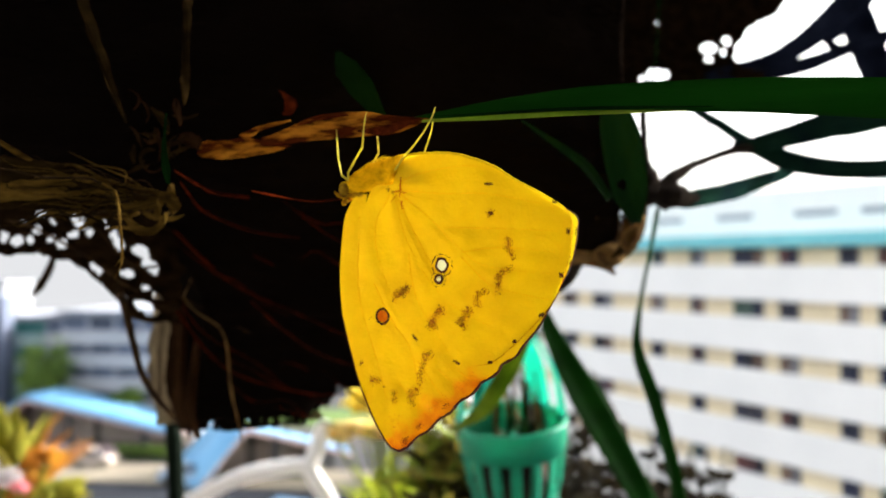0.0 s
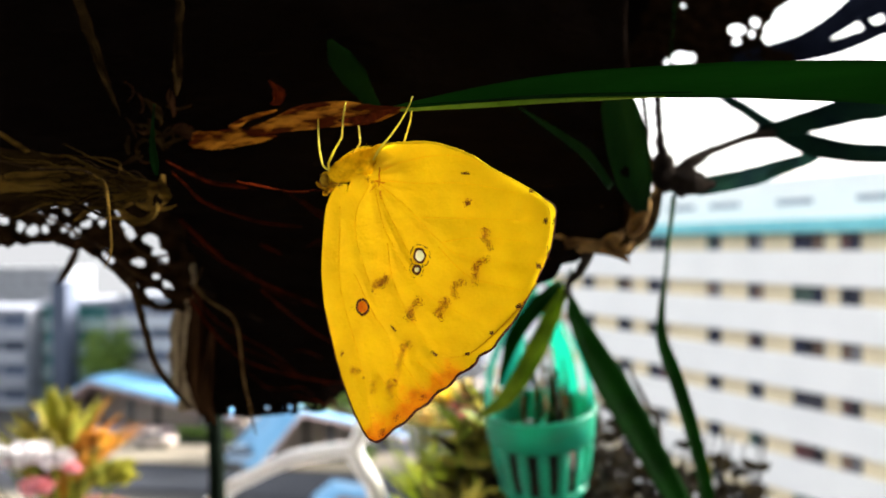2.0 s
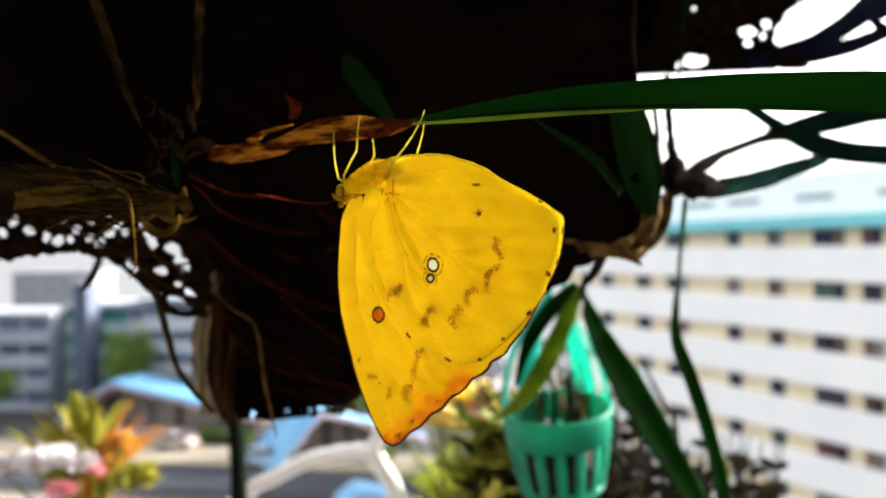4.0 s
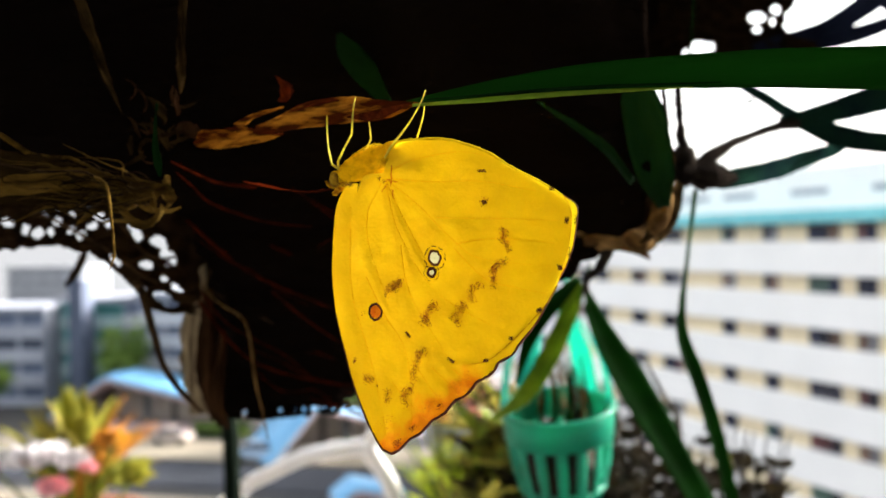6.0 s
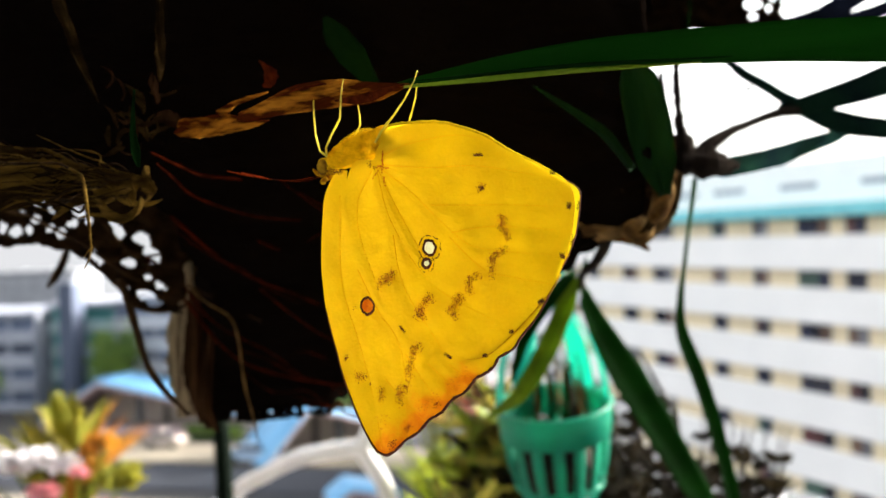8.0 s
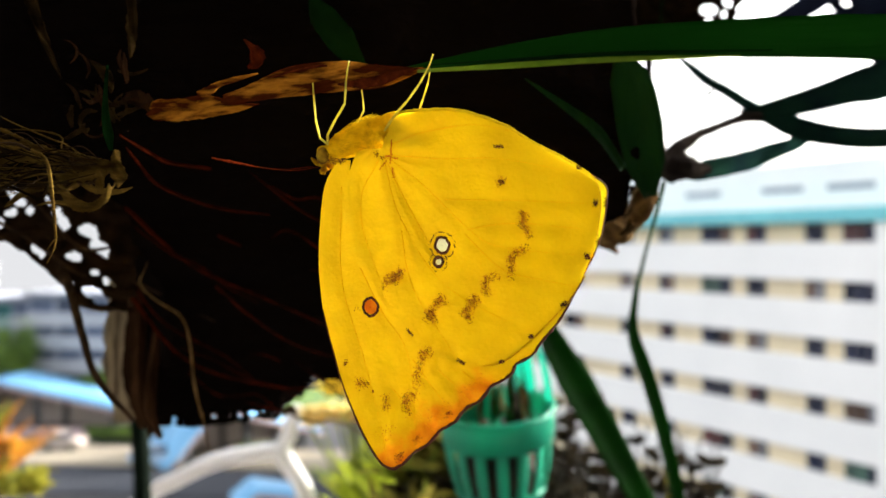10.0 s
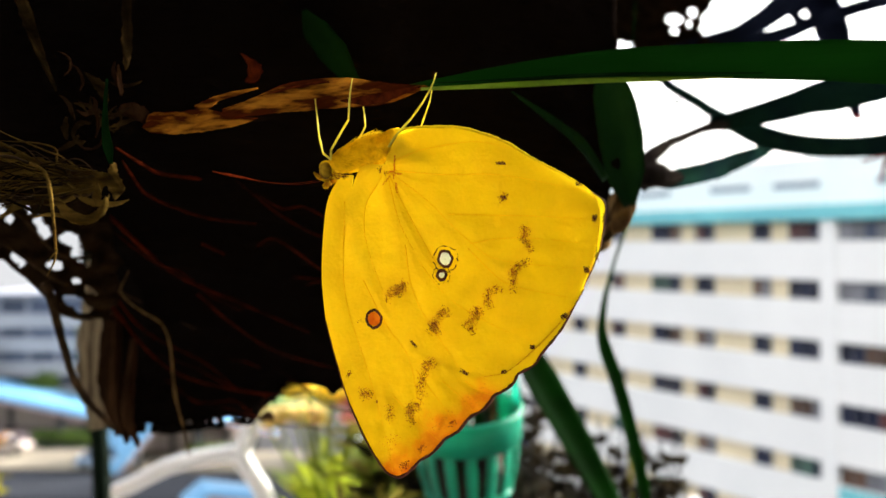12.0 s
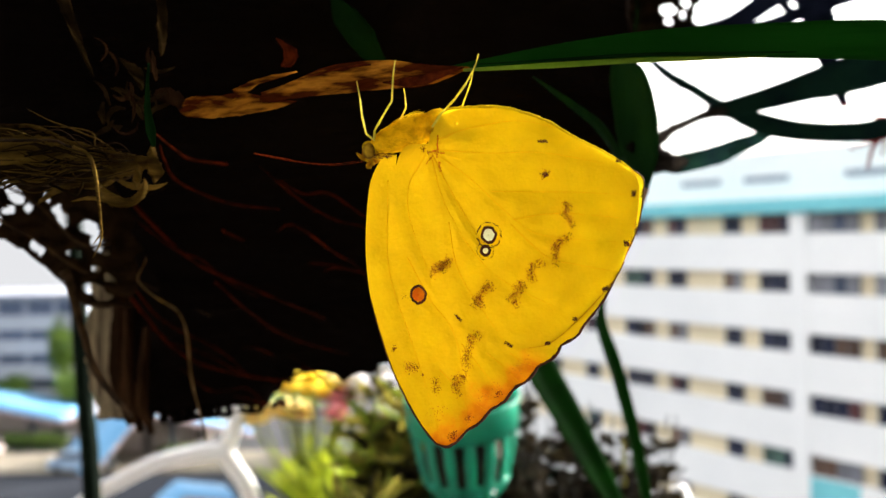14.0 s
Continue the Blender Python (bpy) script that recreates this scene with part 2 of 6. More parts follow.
GREEN_POLE = mat("green_coated_pole", (0.0035, 0.007, 0.004), 0.8, scale=80, fine=500, bump=0.15, spec=0.03)
LIME = mat("yellow_green_strap", (0.34, 0.30, 0.040), 0.6, dark=(0.20, 0.21, 0.025), scale=40, fine=400, bump=0.1, spec=0.1, through_light=0.45, vary=0.3)
CREAM_PETAL = mat("cream_petal", (0.90, 0.80, 0.46), 0.6, dark=(0.90, 0.72, 0.22), scale=60, fine=500, bump=0.1, through_light=0.65, vary=0.1)
STRAW = mat("yellowing_leaf", (0.34, 0.29, 0.045), 0.6, dark=(0.09, 0.08, 0.018), scale=90, fine=500, bump=0.1, spec=0.1, through_light=0.4, vary=0.5)
FOLIAGE = mat("yellow_green_leaf", (0.26, 0.31, 0.020), 0.5, dark=(0.08, 0.12, 0.010), scale=40, fine=400, bump=0.1, through_light=0.28, per_object=0.3)
FRESH = mat("fresh_yellow_green_leaf", (0.56, 0.62, 0.045), 0.5, dark=(0.22, 0.30, 0.018), scale=40, fine=400, bump=0.1, through_light=0.45, per_object=0.2)
TWIGGY = mat("dry_twig", (0.040, 0.028, 0.014), 0.9, dark=(0.008, 0.006, 0.004), scale=60, fine=500, bump=0.3, vary=0.5)
TWIGLEAF = mat("dull_leaf", (0.034, 0.025, 0.011), 0.8, dark=(0.008, 0.006, 0.004), scale=60, fine=500, bump=0.1, spec=0.05, through_light=0.30, vary=0.4, per_object=0.2)
YELLOW = mat("yellow_petal", (0.94, 0.76, 0.10), 0.6, scale=60, fine=500, bump=0.1, through_light=0.62, vary=0.15)
ORANGE = mat("orange_petal", (0.58, 0.20, 0.02), 0.6, dark=(0.48, 0.28, 0.04), scale=30, fine=500, bump=0.1, through_light=0.4, vary=0.15)
PINK = mat("pink_petal", (0.86, 0.26, 0.22), 0.6, dark=(0.84, 0.42, 0.50), scale=40, fine=500, bump=0.1, through_light=0.4, vary=0.15)
PETAL_WHITE = mat("white_petal", (0.86, 0.83, 0.84), 0.6, scale=40, fine=500, bump=0.1, through_light=0.4, vary=0.1)
CLAY = mat("clay_pot", (0.30, 0.12, 0.06), 0.85, scale=30, fine=300, bump=0.3)
SOIL = mat("potting_soil", (0.03, 0.02, 0.013), 0.95, scale=60, fine=400, bump=0.8)
# greys of the unseen balcony, set low to cut bounce on the near side
PLASTER = mat("unseen_grey_plaster", (0.46, 0.45, 0.43), 0.9, scale=1.5, fine=60, bump=0.2, vary=0.1)
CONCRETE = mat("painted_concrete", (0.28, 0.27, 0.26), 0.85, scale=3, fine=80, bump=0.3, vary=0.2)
FACADE = mat("white_facade", (0.92, 0.905, 0.88), 0.85, dark=(0.87, 0.86, 0.84), scale=0.25, fine=3, bump=0.05, vary=0.06)
CREAM = mat("cream_wall", (0.78, 0.67, 0.46), 0.85, dark=(0.68, 0.58, 0.40), scale=0.3, fine=4, bump=0.05, vary=0.12)
GLASS = mat("dark_window_glass", (0.018, 0.022, 0.045), 0.12, scale=0.5, fine=3, bump=0, spec=0.5, per_object=0.5)
CURTAIN = mat("red_curtained_glass", (0.10, 0.030, 0.030), 0.3, scale=0.8, fine=4, bump=0, spec=0.4, per_object=0.4)
BROWN_GLASS = mat("brown_curtained_glass", (0.15, 0.085, 0.055), 0.3, scale=0.8, fine=4, bump=0, spec=0.4, per_object=0.5)
GREEN_GLASS = mat("green_curtained_glass", (0.055, 0.11, 0.085), 0.3, scale=0.8, fine=4, bump=0, spec=0.4, per_object=0.5)
GREY_GLASS = mat("grey_curtained_glass", (0.20, 0.20, 0.22), 0.3, scale=0.8, fine=4, bump=0, spec=0.4, per_object=0.4)
# pane colour for the far blocks, tinted with the blue of haze
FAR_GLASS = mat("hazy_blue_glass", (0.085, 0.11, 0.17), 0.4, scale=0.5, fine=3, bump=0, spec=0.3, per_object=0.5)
# one pale tone for a far block's walls and panes: haze as colour
HAZE_TONE = mat("haze_paled_surface", (0.30, 0.315, 0.345), 0.4, scale=0.5, fine=3, bump=0)
FRAME = mat("window_frame", (0.20, 0.20, 0.22), 0.5, scale=1, fine=8, bump=0)
ROOF_TEAL = mat("teal_roof_edge", (0.22, 0.62, 0.66), 0.6, dark=(0.18, 0.54, 0.60), scale=0.5, fine=6, bump=0.05, vary=0.1)
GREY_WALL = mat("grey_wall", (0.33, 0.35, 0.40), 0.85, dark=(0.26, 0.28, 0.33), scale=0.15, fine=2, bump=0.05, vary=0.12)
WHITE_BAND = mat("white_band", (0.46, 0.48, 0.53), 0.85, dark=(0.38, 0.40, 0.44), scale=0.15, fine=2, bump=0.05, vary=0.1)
TAN_WALL = mat("tan_wall", (0.46, 0.39, 0.33), 0.85, dark=(0.36, 0.30, 0.27), scale=0.3, fine=3, bump=0.05, vary=0.15)
SLATE = mat("slate_blue_wall", (0.08, 0.10, 0.15), 0.7, scale=0.15, fine=2, bump=0.05, vary=0.2)
TEAL_GLASS = mat("teal_glass", (0.07, 0.26, 0.25), 0.4, scale=0.4, fine=3, bump=0, spec=0.3, per_object=0.5)
TEAL_WALL = mat("pale_teal_panel", (0.34, 0.46, 0.47), 0.7, scale=0.2, fine=2, bump=0.05, vary=0.15)
BLUE_ROOF = mat("sky_blue_roof", (0.12, 0.33, 0.58), 0.5, dark=(0.18, 0.40, 0.62), scale=0.2, fine=2, bump=0.05, vary=0.15)
MAUVE = mat("mauve_soffit", (0.46, 0.34, 0.34), 0.8, scale=0.3, fine=3, bump=0.05, vary=0.15)
PALE_BLUE = mat("pale_blue_paint", (0.36, 0.48, 0.62), 0.35, scale=0.5, fine=6, bump=0, spec=0.5, vary=0.08)
POST = mat("dark_post", (0.05, 0.055, 0.06), 0.6, scale=1, fine=8, bump=0.05)
GROUND = mat("courtyard_ground", (0.060, 0.054, 0.046), 0.95, dark=(0.020, 0.024, 0.032), scale=0.035, fine=0.5, bump=0.1, vary=0.25)
ASPHALT = mat("asphalt_road", (0.026, 0.030, 0.040), 0.9, scale=0.3, fine=8, bump=0.2, vary=0.2)
PAVING = mat("sandy_paving", (0.25, 0.215, 0.16), 0.9, scale=0.15, fine=3, bump=0.1, vary=0.15)
GRASS = mat("grass", (0.10, 0.17, 0.03), 0.9, dark=(0.05, 0.09, 0.02), scale=0.4, fine=6, bump=0.4, vary=0.3)
TREE = mat("tree_leaf", (0.16, 0.24, 0.035), 0.7, dark=(0.04, 0.085, 0.015), scale=0.5, fine=4, bump=0.1, through_light=0.25, vary=0.3)
TRUNK = mat("tree_trunk", (0.09, 0.065, 0.045), 0.9, scale=3, fine=20, bump=0.4)
WIRE = mat("galvanised_wire", (0.45, 0.45, 0.44), 0.4, metal=0.9, scale=200, fine=900, bump=0.1)

# emission stands for bright haze and sky; there is no lamp behind it
HAZE_GLOW = bpy.data.materials.new("glowing_haze")
HAZE_GLOW.use_nodes = True
glow = HAZE_GLOW.node_tree.nodes.new("ShaderNodeEmission")
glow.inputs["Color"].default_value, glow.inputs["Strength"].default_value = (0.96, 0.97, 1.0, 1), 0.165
HAZE_GLOW.node_tree.links.new(glow.outputs["Emission"], HAZE_GLOW.node_tree.nodes["Material Output"].inputs["Surface"])


# ---- building helpers ----
def mm(x, y, z):
    """Millimetres from the first eye, to metres."""
    return Vector((x / 1000, y / 1000, EYE + z / 1000))


def finish(name, bm, material, parent=None, label="", smooth=True):
    bmesh.ops.recalc_face_normals(bm, faces=bm.faces)
    me = bpy.data.meshes.new(name)
    bm.to_mesh(me)
    bm.free()
    for m in material if isinstance(material, (list, tuple)) else (material,):
        me.materials.append(m)
    if smooth:
        me.polygons.foreach_set("use_smooth", [True] * len(me.polygons))
    ob = new(name, me)
    if parent is not None:
        ob.parent = parent
    if label:
        ob["label"] = label
    return ob


part = finish


def empty(name, label, category, group="", at=(0, 0, 0), turn=(0, 0, 0)):
    ob = new(name)
    ob.empty_display_size = 0.02
    ob.matrix_basis = pose(*at, *turn)
    return tagged(ob, label, category, group)


def spline(points, n):
    """n + 1 places on a smooth curve through the points."""
    p = [Vector(v) for v in points]
    p = [2 * p[0] - p[1], *p, 2 * p[-1] - p[-2]]
    out, last = [], len(p) - 3
    for i in range(n + 1):
        f = i / n * last
        k = min(int(f), last - 1)
        t = f - k
        a, b, c, d = p[k : k + 4]
        out.append(0.5 * ((2 * b) + (c - a) * t + (2 * a - 5 * b + 4 * c - d) * t * t + (3 * b - a - 3 * c + d) * t ** 3))
    return out


def lerp_list(values, f):
    f = max(0.0, min(1.0, f)) * (len(values) - 1)
    k = min(int(f), len(values) - 2)
    return values[k] + (values[k + 1] - values[k]) * (f - k)


def tube(bm, points, radii, sides=8, steps=24, rough=0.0, rng=None):
    """A round, tapering stem through the points, with closed ends."""
    centre = spline(points, steps)
    side, rings = None, []
    for i, c in enumerate(centre):
        tangent = (centre[min(i + 1, steps)] - centre[max(i - 1, 0)]).normalized()
        if side is None:
            side = tangent.orthogonal().normalized()
        side = (side - tangent * side.dot(tangent)).normalized()
        up = tangent.cross(side)
        r = lerp_list(radii, i / steps)
        ring = []
        for k in range(sides):
            a = 2 * math.pi * k / sides
            rr = r * (1 + (rng.uniform(-rough, rough) if rng else 0))
            ring.append(bm.verts.new(c + (side * math.cos(a) + up * math.sin(a)) * rr))
        rings.append(ring)
    for a, b in zip(rings, rings[1:]):
        for k in range(sides):
            bm.faces.new((a[k], a[(k + 1) % sides], b[(k + 1) % sides], b[k]))
    bm.faces.new(rings[0][::-1])
    bm.faces.new(rings[-1])


def ribbon(bm, points, widths, normal, fold=0.25, thick=0.00025, steps=30, wave=0.0, twist=0.0, across=6, ragged=0.0, rng=None):
    """A leaf blade: a strip with a keel, of some thickness. normal: the way its face looks; fold: depth of the keel over its width."""
    centre = spline(points, steps)
    normal = Vector(normal).normalized()
    top, bottom = [], []
    for i, c in enumerate(centre):
        f = i / steps
        tangent = (centre[min(i + 1, steps)] - centre[max(i - 1, 0)]).normalized()
        face = Matrix.Rotation(twist * f, 3, tangent) @ normal
        face = (face - tangent * face.dot(tangent)).normalized()
        side = tangent.cross(face)
        w = max(lerp_list(widths, f), 1e-5)
        rows = ([], [])
        for k in range(across + 1):
            u = k / across * 2 - 1
            edge = 1 + (rng.uniform(-ragged, ragged) if rng and k in (0, across) else 0)
            p = c + side * (u * w / 2 * edge) + face * (w * fold * (abs(u) ** 1.4 - 0.5) + wave * math.sin(9 * f + 2.3 * u))
            t = thick * (1 - 0.75 * abs(u))
            rows[0].append(bm.verts.new(p + face * t / 2))
            rows[1].append(bm.verts.new(p - face * t / 2))
        top.append(rows[0])
        bottom.append(rows[1])
    for i in range(steps):
        for k in range(across):
            bm.faces.new((top[i][k], top[i][k + 1], top[i + 1][k + 1], top[i + 1][k]))
            bm.faces.new((bottom[i][k], bottom[i + 1][k], bottom[i + 1][k + 1], bottom[i][k + 1]))
        for k in (0, across):
            bm.faces.new((top[i][k], top[i + 1][k], bottom[i + 1][k], bottom[i][k]))
    for i in (0, steps):
        for k in range(across):
            bm.faces.new((top[i][k], bottom[i][k], bottom[i][k + 1], top[i][k + 1]))


def box(bm, x0, y0, z0, x1, y1, z1, bevel=0.0):
    v = [bm.verts.new((x, y, z)) for z in (z0, z1) for y in (y0, y1) for x in (x0, x1)]
    faces = [bm.faces.new([v[i] for i in q]) for q in ((0, 2, 3, 1), (4, 5, 7, 6), (0, 1, 5, 4), (1, 3, 7, 5), (3, 2, 6, 7), (2, 0, 4, 6))]
    if bevel:
        edges = list({e for f in faces for e in f.edges})
        bmesh.ops.bevel(bm, geom=edges, offset=bevel, segments=2, affect="EDGES", profile=0.5)


def lathe(bm, profile, sides=32, centre=(0, 0)):
    """A turned shell from (radius, height) pairs, closed where the radius is nothing."""
    rings = []
    for r, z in profile:
        rings.append([bm.verts.new((centre[0] + r * math.cos(2 * math.pi * k / sides), centre[1] + r * math.sin(2 * math.pi * k / sides), z)) for k in range(sides)]
                     if r > 1e-6 else [bm.verts.new((*centre, z))])
    for a, b in zip(rings, rings[1:]):
        for k in range(sides):
            j = (k + 1) % sides
            if len(a) == 1 and len(b) > 1:
                bm.faces.new((a[0], b[j], b[k]))
            elif len(b) == 1 and len(a) > 1:
                bm.faces.new((a[k], a[j], b[0]))
            elif len(a) > 1:
                bm.faces.new((a[k], a[j], b[j], b[k]))


def ball(bm, centre, radii, turn=None, segments=16, rings=10, lump=0.0, rng=None):
    m = Matrix.Translation(centre) @ (turn or Matrix.Identity(4)) @ Matrix.Diagonal((*radii, 1))
    made = bmesh.ops.create_uvsphere(bm, u_segments=segments, v_segments=rings, radius=1, matrix=m)
    if lump and rng:
        for v in made["verts"]:
            v.co += Vector([rng.uniform(-1, 1) * lump for _ in range(3)])


# ---- the balcony that holds the camera ----
def slab(name, size, material, label, category="", bevel=0.004):
    bm = bmesh.new()
    box(bm, *size, bevel=bevel)
    return tagged(part(name, bm, material, smooth=False), label, category or name.split("_")[0], kind="structure")


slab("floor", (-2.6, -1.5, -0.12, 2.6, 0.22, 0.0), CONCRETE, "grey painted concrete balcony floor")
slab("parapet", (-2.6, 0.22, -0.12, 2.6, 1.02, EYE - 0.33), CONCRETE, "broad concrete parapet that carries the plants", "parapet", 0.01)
# ceiling and walls are unseen, added to hold back light from behind the camera
slab("ceiling", (-2.6, -1.5, 2.55, 2.6, 0.42, 2.7), PLASTER, "unseen grey balcony ceiling added to dim the near side")
slab("wall_back", (-2.6, -1.62, -0.12, 2.6, -1.5, 2.7), PLASTER, "unseen grey wall added behind the balcony to dim the near side", "wall")
slab("wall_left", (-2.72, -1.62, -0.12, -2.6, 0.22, 2.7), PLASTER, "unseen grey balcony side wall added to dim the near side", "wall")
slab("wall_right", (2.6, -1.62, -0.12, 2.72, 0.22, 2.7), PLASTER, "unseen grey balcony side wall added to dim the near side", "wall")
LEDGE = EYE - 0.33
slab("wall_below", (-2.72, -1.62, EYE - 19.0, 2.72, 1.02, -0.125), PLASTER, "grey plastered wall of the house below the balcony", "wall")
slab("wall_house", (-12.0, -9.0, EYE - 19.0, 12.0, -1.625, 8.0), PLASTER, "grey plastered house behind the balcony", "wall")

# ---- the estate outside ----
LOW = EYE - 19.0


def ground():
    bm = bmesh.new()
    rng = random.Random(3)
    xs = [-2500, -600, -200, -120, -80, -50, -30, -10, 10, 40, 90, 200, 600, 2500]
    ys = [-400, -60, 10, 30, 50, 65, 80, 95, 110, 140, 200, 400, 1200, 4000]
    grid = [[bm.verts.new((x, y, LOW + (rng.uniform(-0.05, 0.05) if abs(x) < 200 and y < 300 else 0))) for y in ys] for x in xs]
    for a, b in zip(grid, grid[1:]):
        for k in range(len(ys) - 1):
            bm.faces.new((a[k], b[k], b[k + 1], a[k + 1]))
    tagged(part("ground", bm, GROUND), "sandy and grey open ground between the blocks", "ground", kind="structure")
    for name, material, label, x0, y0, x1, y1, turn in (
            ("road", ASPHALT, "grey asphalt road between the blocks", -70, 64, 4, 71.5, -8),
            ("pavement", PAVING, "pale sandy paving beside the road", -70, 72.4, 2, 79, -8),
            ("lawn", GRASS, "strip of green grass under the trees", -75, 100, -20, 112, -8),
            ("pavement_near", PAVING, "pale paved court", -60, 52, -8, 61, -8)):
        bm = bmesh.new()
        box(bm, x0, y0, 0, x1, y1, 0.16 if "pave" in name else 0.08, 0.03)
        ob = tagged(part(name, bm, material, smooth=False), label, name.split("_")[0], kind="structure")
        ob.matrix_basis = pose(0, 0, LOW + 0.06, 0, 0, turn)


ground()


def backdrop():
    """A glowing band for the bright haze behind the blocks: curved, up to the horizon, raised over the estate to whiten
    the sky there.
    """
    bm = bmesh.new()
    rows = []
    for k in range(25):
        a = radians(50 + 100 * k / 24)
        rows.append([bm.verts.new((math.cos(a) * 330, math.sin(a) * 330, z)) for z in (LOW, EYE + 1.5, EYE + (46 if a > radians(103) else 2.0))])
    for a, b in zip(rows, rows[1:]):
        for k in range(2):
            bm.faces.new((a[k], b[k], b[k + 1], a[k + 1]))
    tagged(part("backdrop", bm, HAZE_GLOW), "glowing band standing for the bright hazy sky behind the apartment blocks", "backdrop", kind="structure")


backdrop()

FLOORS = [0.03 - 2.79 * k for k in range(7)]
WINDOWS = [(-43.27, -42.17), (-39.87, -37.77), (-36.67, -35.47), (-32.97, -31.87), (-30.47, -28.97), (-26.07, -24.47), (-22.67, -20.67), (-16.92, -15.77),
           (-13.47, -12.37), (-10.17, -8.07), (-6.97, -5.77), (-3.32, -2.27), (-1.2, 0.62), (1.58, 4.03), (4.78, 7.23), (8.73, 10.73)]


def window_mesh(width, height):
    """A window's frame, and one of its panes: how many fit, their spacing, and two meshes."""
    frame_bm, pane_bm = bmesh.new(), bmesh.new()
    w, h, t = width / 2, height / 2, 0.05
    count = max(2, round(width / 0.7))
    for x0, z0, x1, z1 in ((-w, -h, w, -h + t), (-w, h - t, w, h), (-w, -h + t, -w + t, h - t), (w - t, -h + t, w, h - t)):
        box(frame_bm, x0, -0.04, z0, x1, 0.04, z1)
    for k in range(1, count):
        x = -w + width * k / count
        box(frame_bm, x - 0.02, -0.03, -h + t, x + 0.02, 0.03, h - t)
    p = width / count / 2 - 0.025
    box(pane_bm, -p, -0.012, -h + t, p, 0.012, h - t)
    return count, frame_bm, pane_bm


def white_block():
    """The long white slab block with bands of windows and a teal roof edge."""
    rng = random.Random(8)
    house = empty("apartment_block", "long white apartment block with window bands and teal roof edge", "building",
                  at=(19.3, 41.7, EYE), turn=(0, 0, -60.2))
    x0, x1 = -46.0, 14.0
    base = -19.0
    bm = bmesh.new()
    box(bm, x0, 0.42, base, x1, 11.0, 0.9)
    part("core_wall", bm, CREAM, house, "cream wall behind the window bands", smooth=False)
    half = 0.47
    for z in FLOORS:
        low = z - 2.79 + half
        bm = bmesh.new()
        box(bm, x0, 0.0, max(low, base), x1, 0.40, z - half, 0.02)
        part("spandrel", bm, FACADE, house, smooth=False)
    bm = bmesh.new()
    box(bm, x0, 0.0, base, x1, 0.40, FLOORS[-1] - 2.79 + half - 0.01, 0.02)
    part("plinth", bm, FACADE, house, smooth=False)
    bm = bmesh.new()
    box(bm, x0 - 0.3, -0.35, FLOORS[0] + half + 0.02, x1 + 0.3, 11.2, 1.2, 0.03)
    part("roof_edge", bm, ROOF_TEAL, house, "flat teal roof edge", smooth=False)
    bm = bmesh.new()
    box(bm, x0 + 1, 2.2, 1.2, x1 - 1, 9.5, 3.7, 0.03)
    attic = part("attic", bm, FACADE, house, "set-back white roof storey", smooth=False)
    for k in range(9):
        bm = bmesh.new()
        xx = -34 + 5.1 * k + (k % 3) * 0.5
        box(bm, xx, 2.14, 2.15, xx + 2.6, 2.19, 2.45)
        part("vent_slot", bm, GREY_WALL, attic, smooth=False)
    bm = bmesh.new()
    box(bm, 0.70, -0.06, base, 1.52, 0.38, 0.5, 0.02)
    part("pier", bm, FACADE, house, smooth=False)
    meshes = {}
    for a, b in WINDOWS:
        for k, z in enumerate(FLOORS):
            w = round(b - a, 2)
            tall = a > 1.5
            if w not in meshes:
                count, frame_bm, pane_bm = window_mesh(w, 2 * half - 0.04)
                meshes[w] = [count, finish("window", frame_bm, FRAME, smooth=False), finish("window", pane_bm, GLASS, smooth=False)]
                for ob in meshes[w][1:]:
                    scene.collection.objects.unlink(ob)
            count = meshes[w][0]
            frame_ob = new("window", meshes[w][1].data)
            frame_ob.parent, frame_ob.location = house, ((a + b) / 2, 0.36 if not tall else 0.2, z)
            kinds = (GREY_GLASS, FAR_GLASS, GREY_GLASS) if tall and k < 2 else rng.choice(((GLASS,), (GLASS,), (GLASS, GLASS, CURTAIN), (GLASS, BROWN_GLASS), (CURTAIN, GLASS), (GREEN_GLASS, GLASS), (BROWN_GLASS, GREY_GLASS), (GLASS, GREY_GLASS)))
            for j in range(count):
                pane = new("pane", meshes[w][2].data)
                pane.parent, pane.location = frame_ob, (-w / 2 + w / count * (j + 0.5), 0, 0)
                kind = kinds[min(len(kinds) - 1, j * len(kinds) // count)]
                if kind is not GLASS:
                    pane.material_slots[0].link = "OBJECT"
                    pane.material_slots[0].material = kind
    # a teal panel under one of the wide windows
    for a, b in WINDOWS:
        if a > 1.5:
            bm = bmesh.new()
            box(bm, a, -0.03, FLOORS[4] - half - 1.5, b, 0.0, FLOORS[4] - half - 0.04, 0.01)
            part("panel", bm, ROOF_TEAL, house, "teal panel under the window", smooth=False)
            break
    for _, frame_ob, pane in meshes.values():
        bpy.data.objects.remove(frame_ob)
        bpy.data.objects.remove(pane)


white_block()


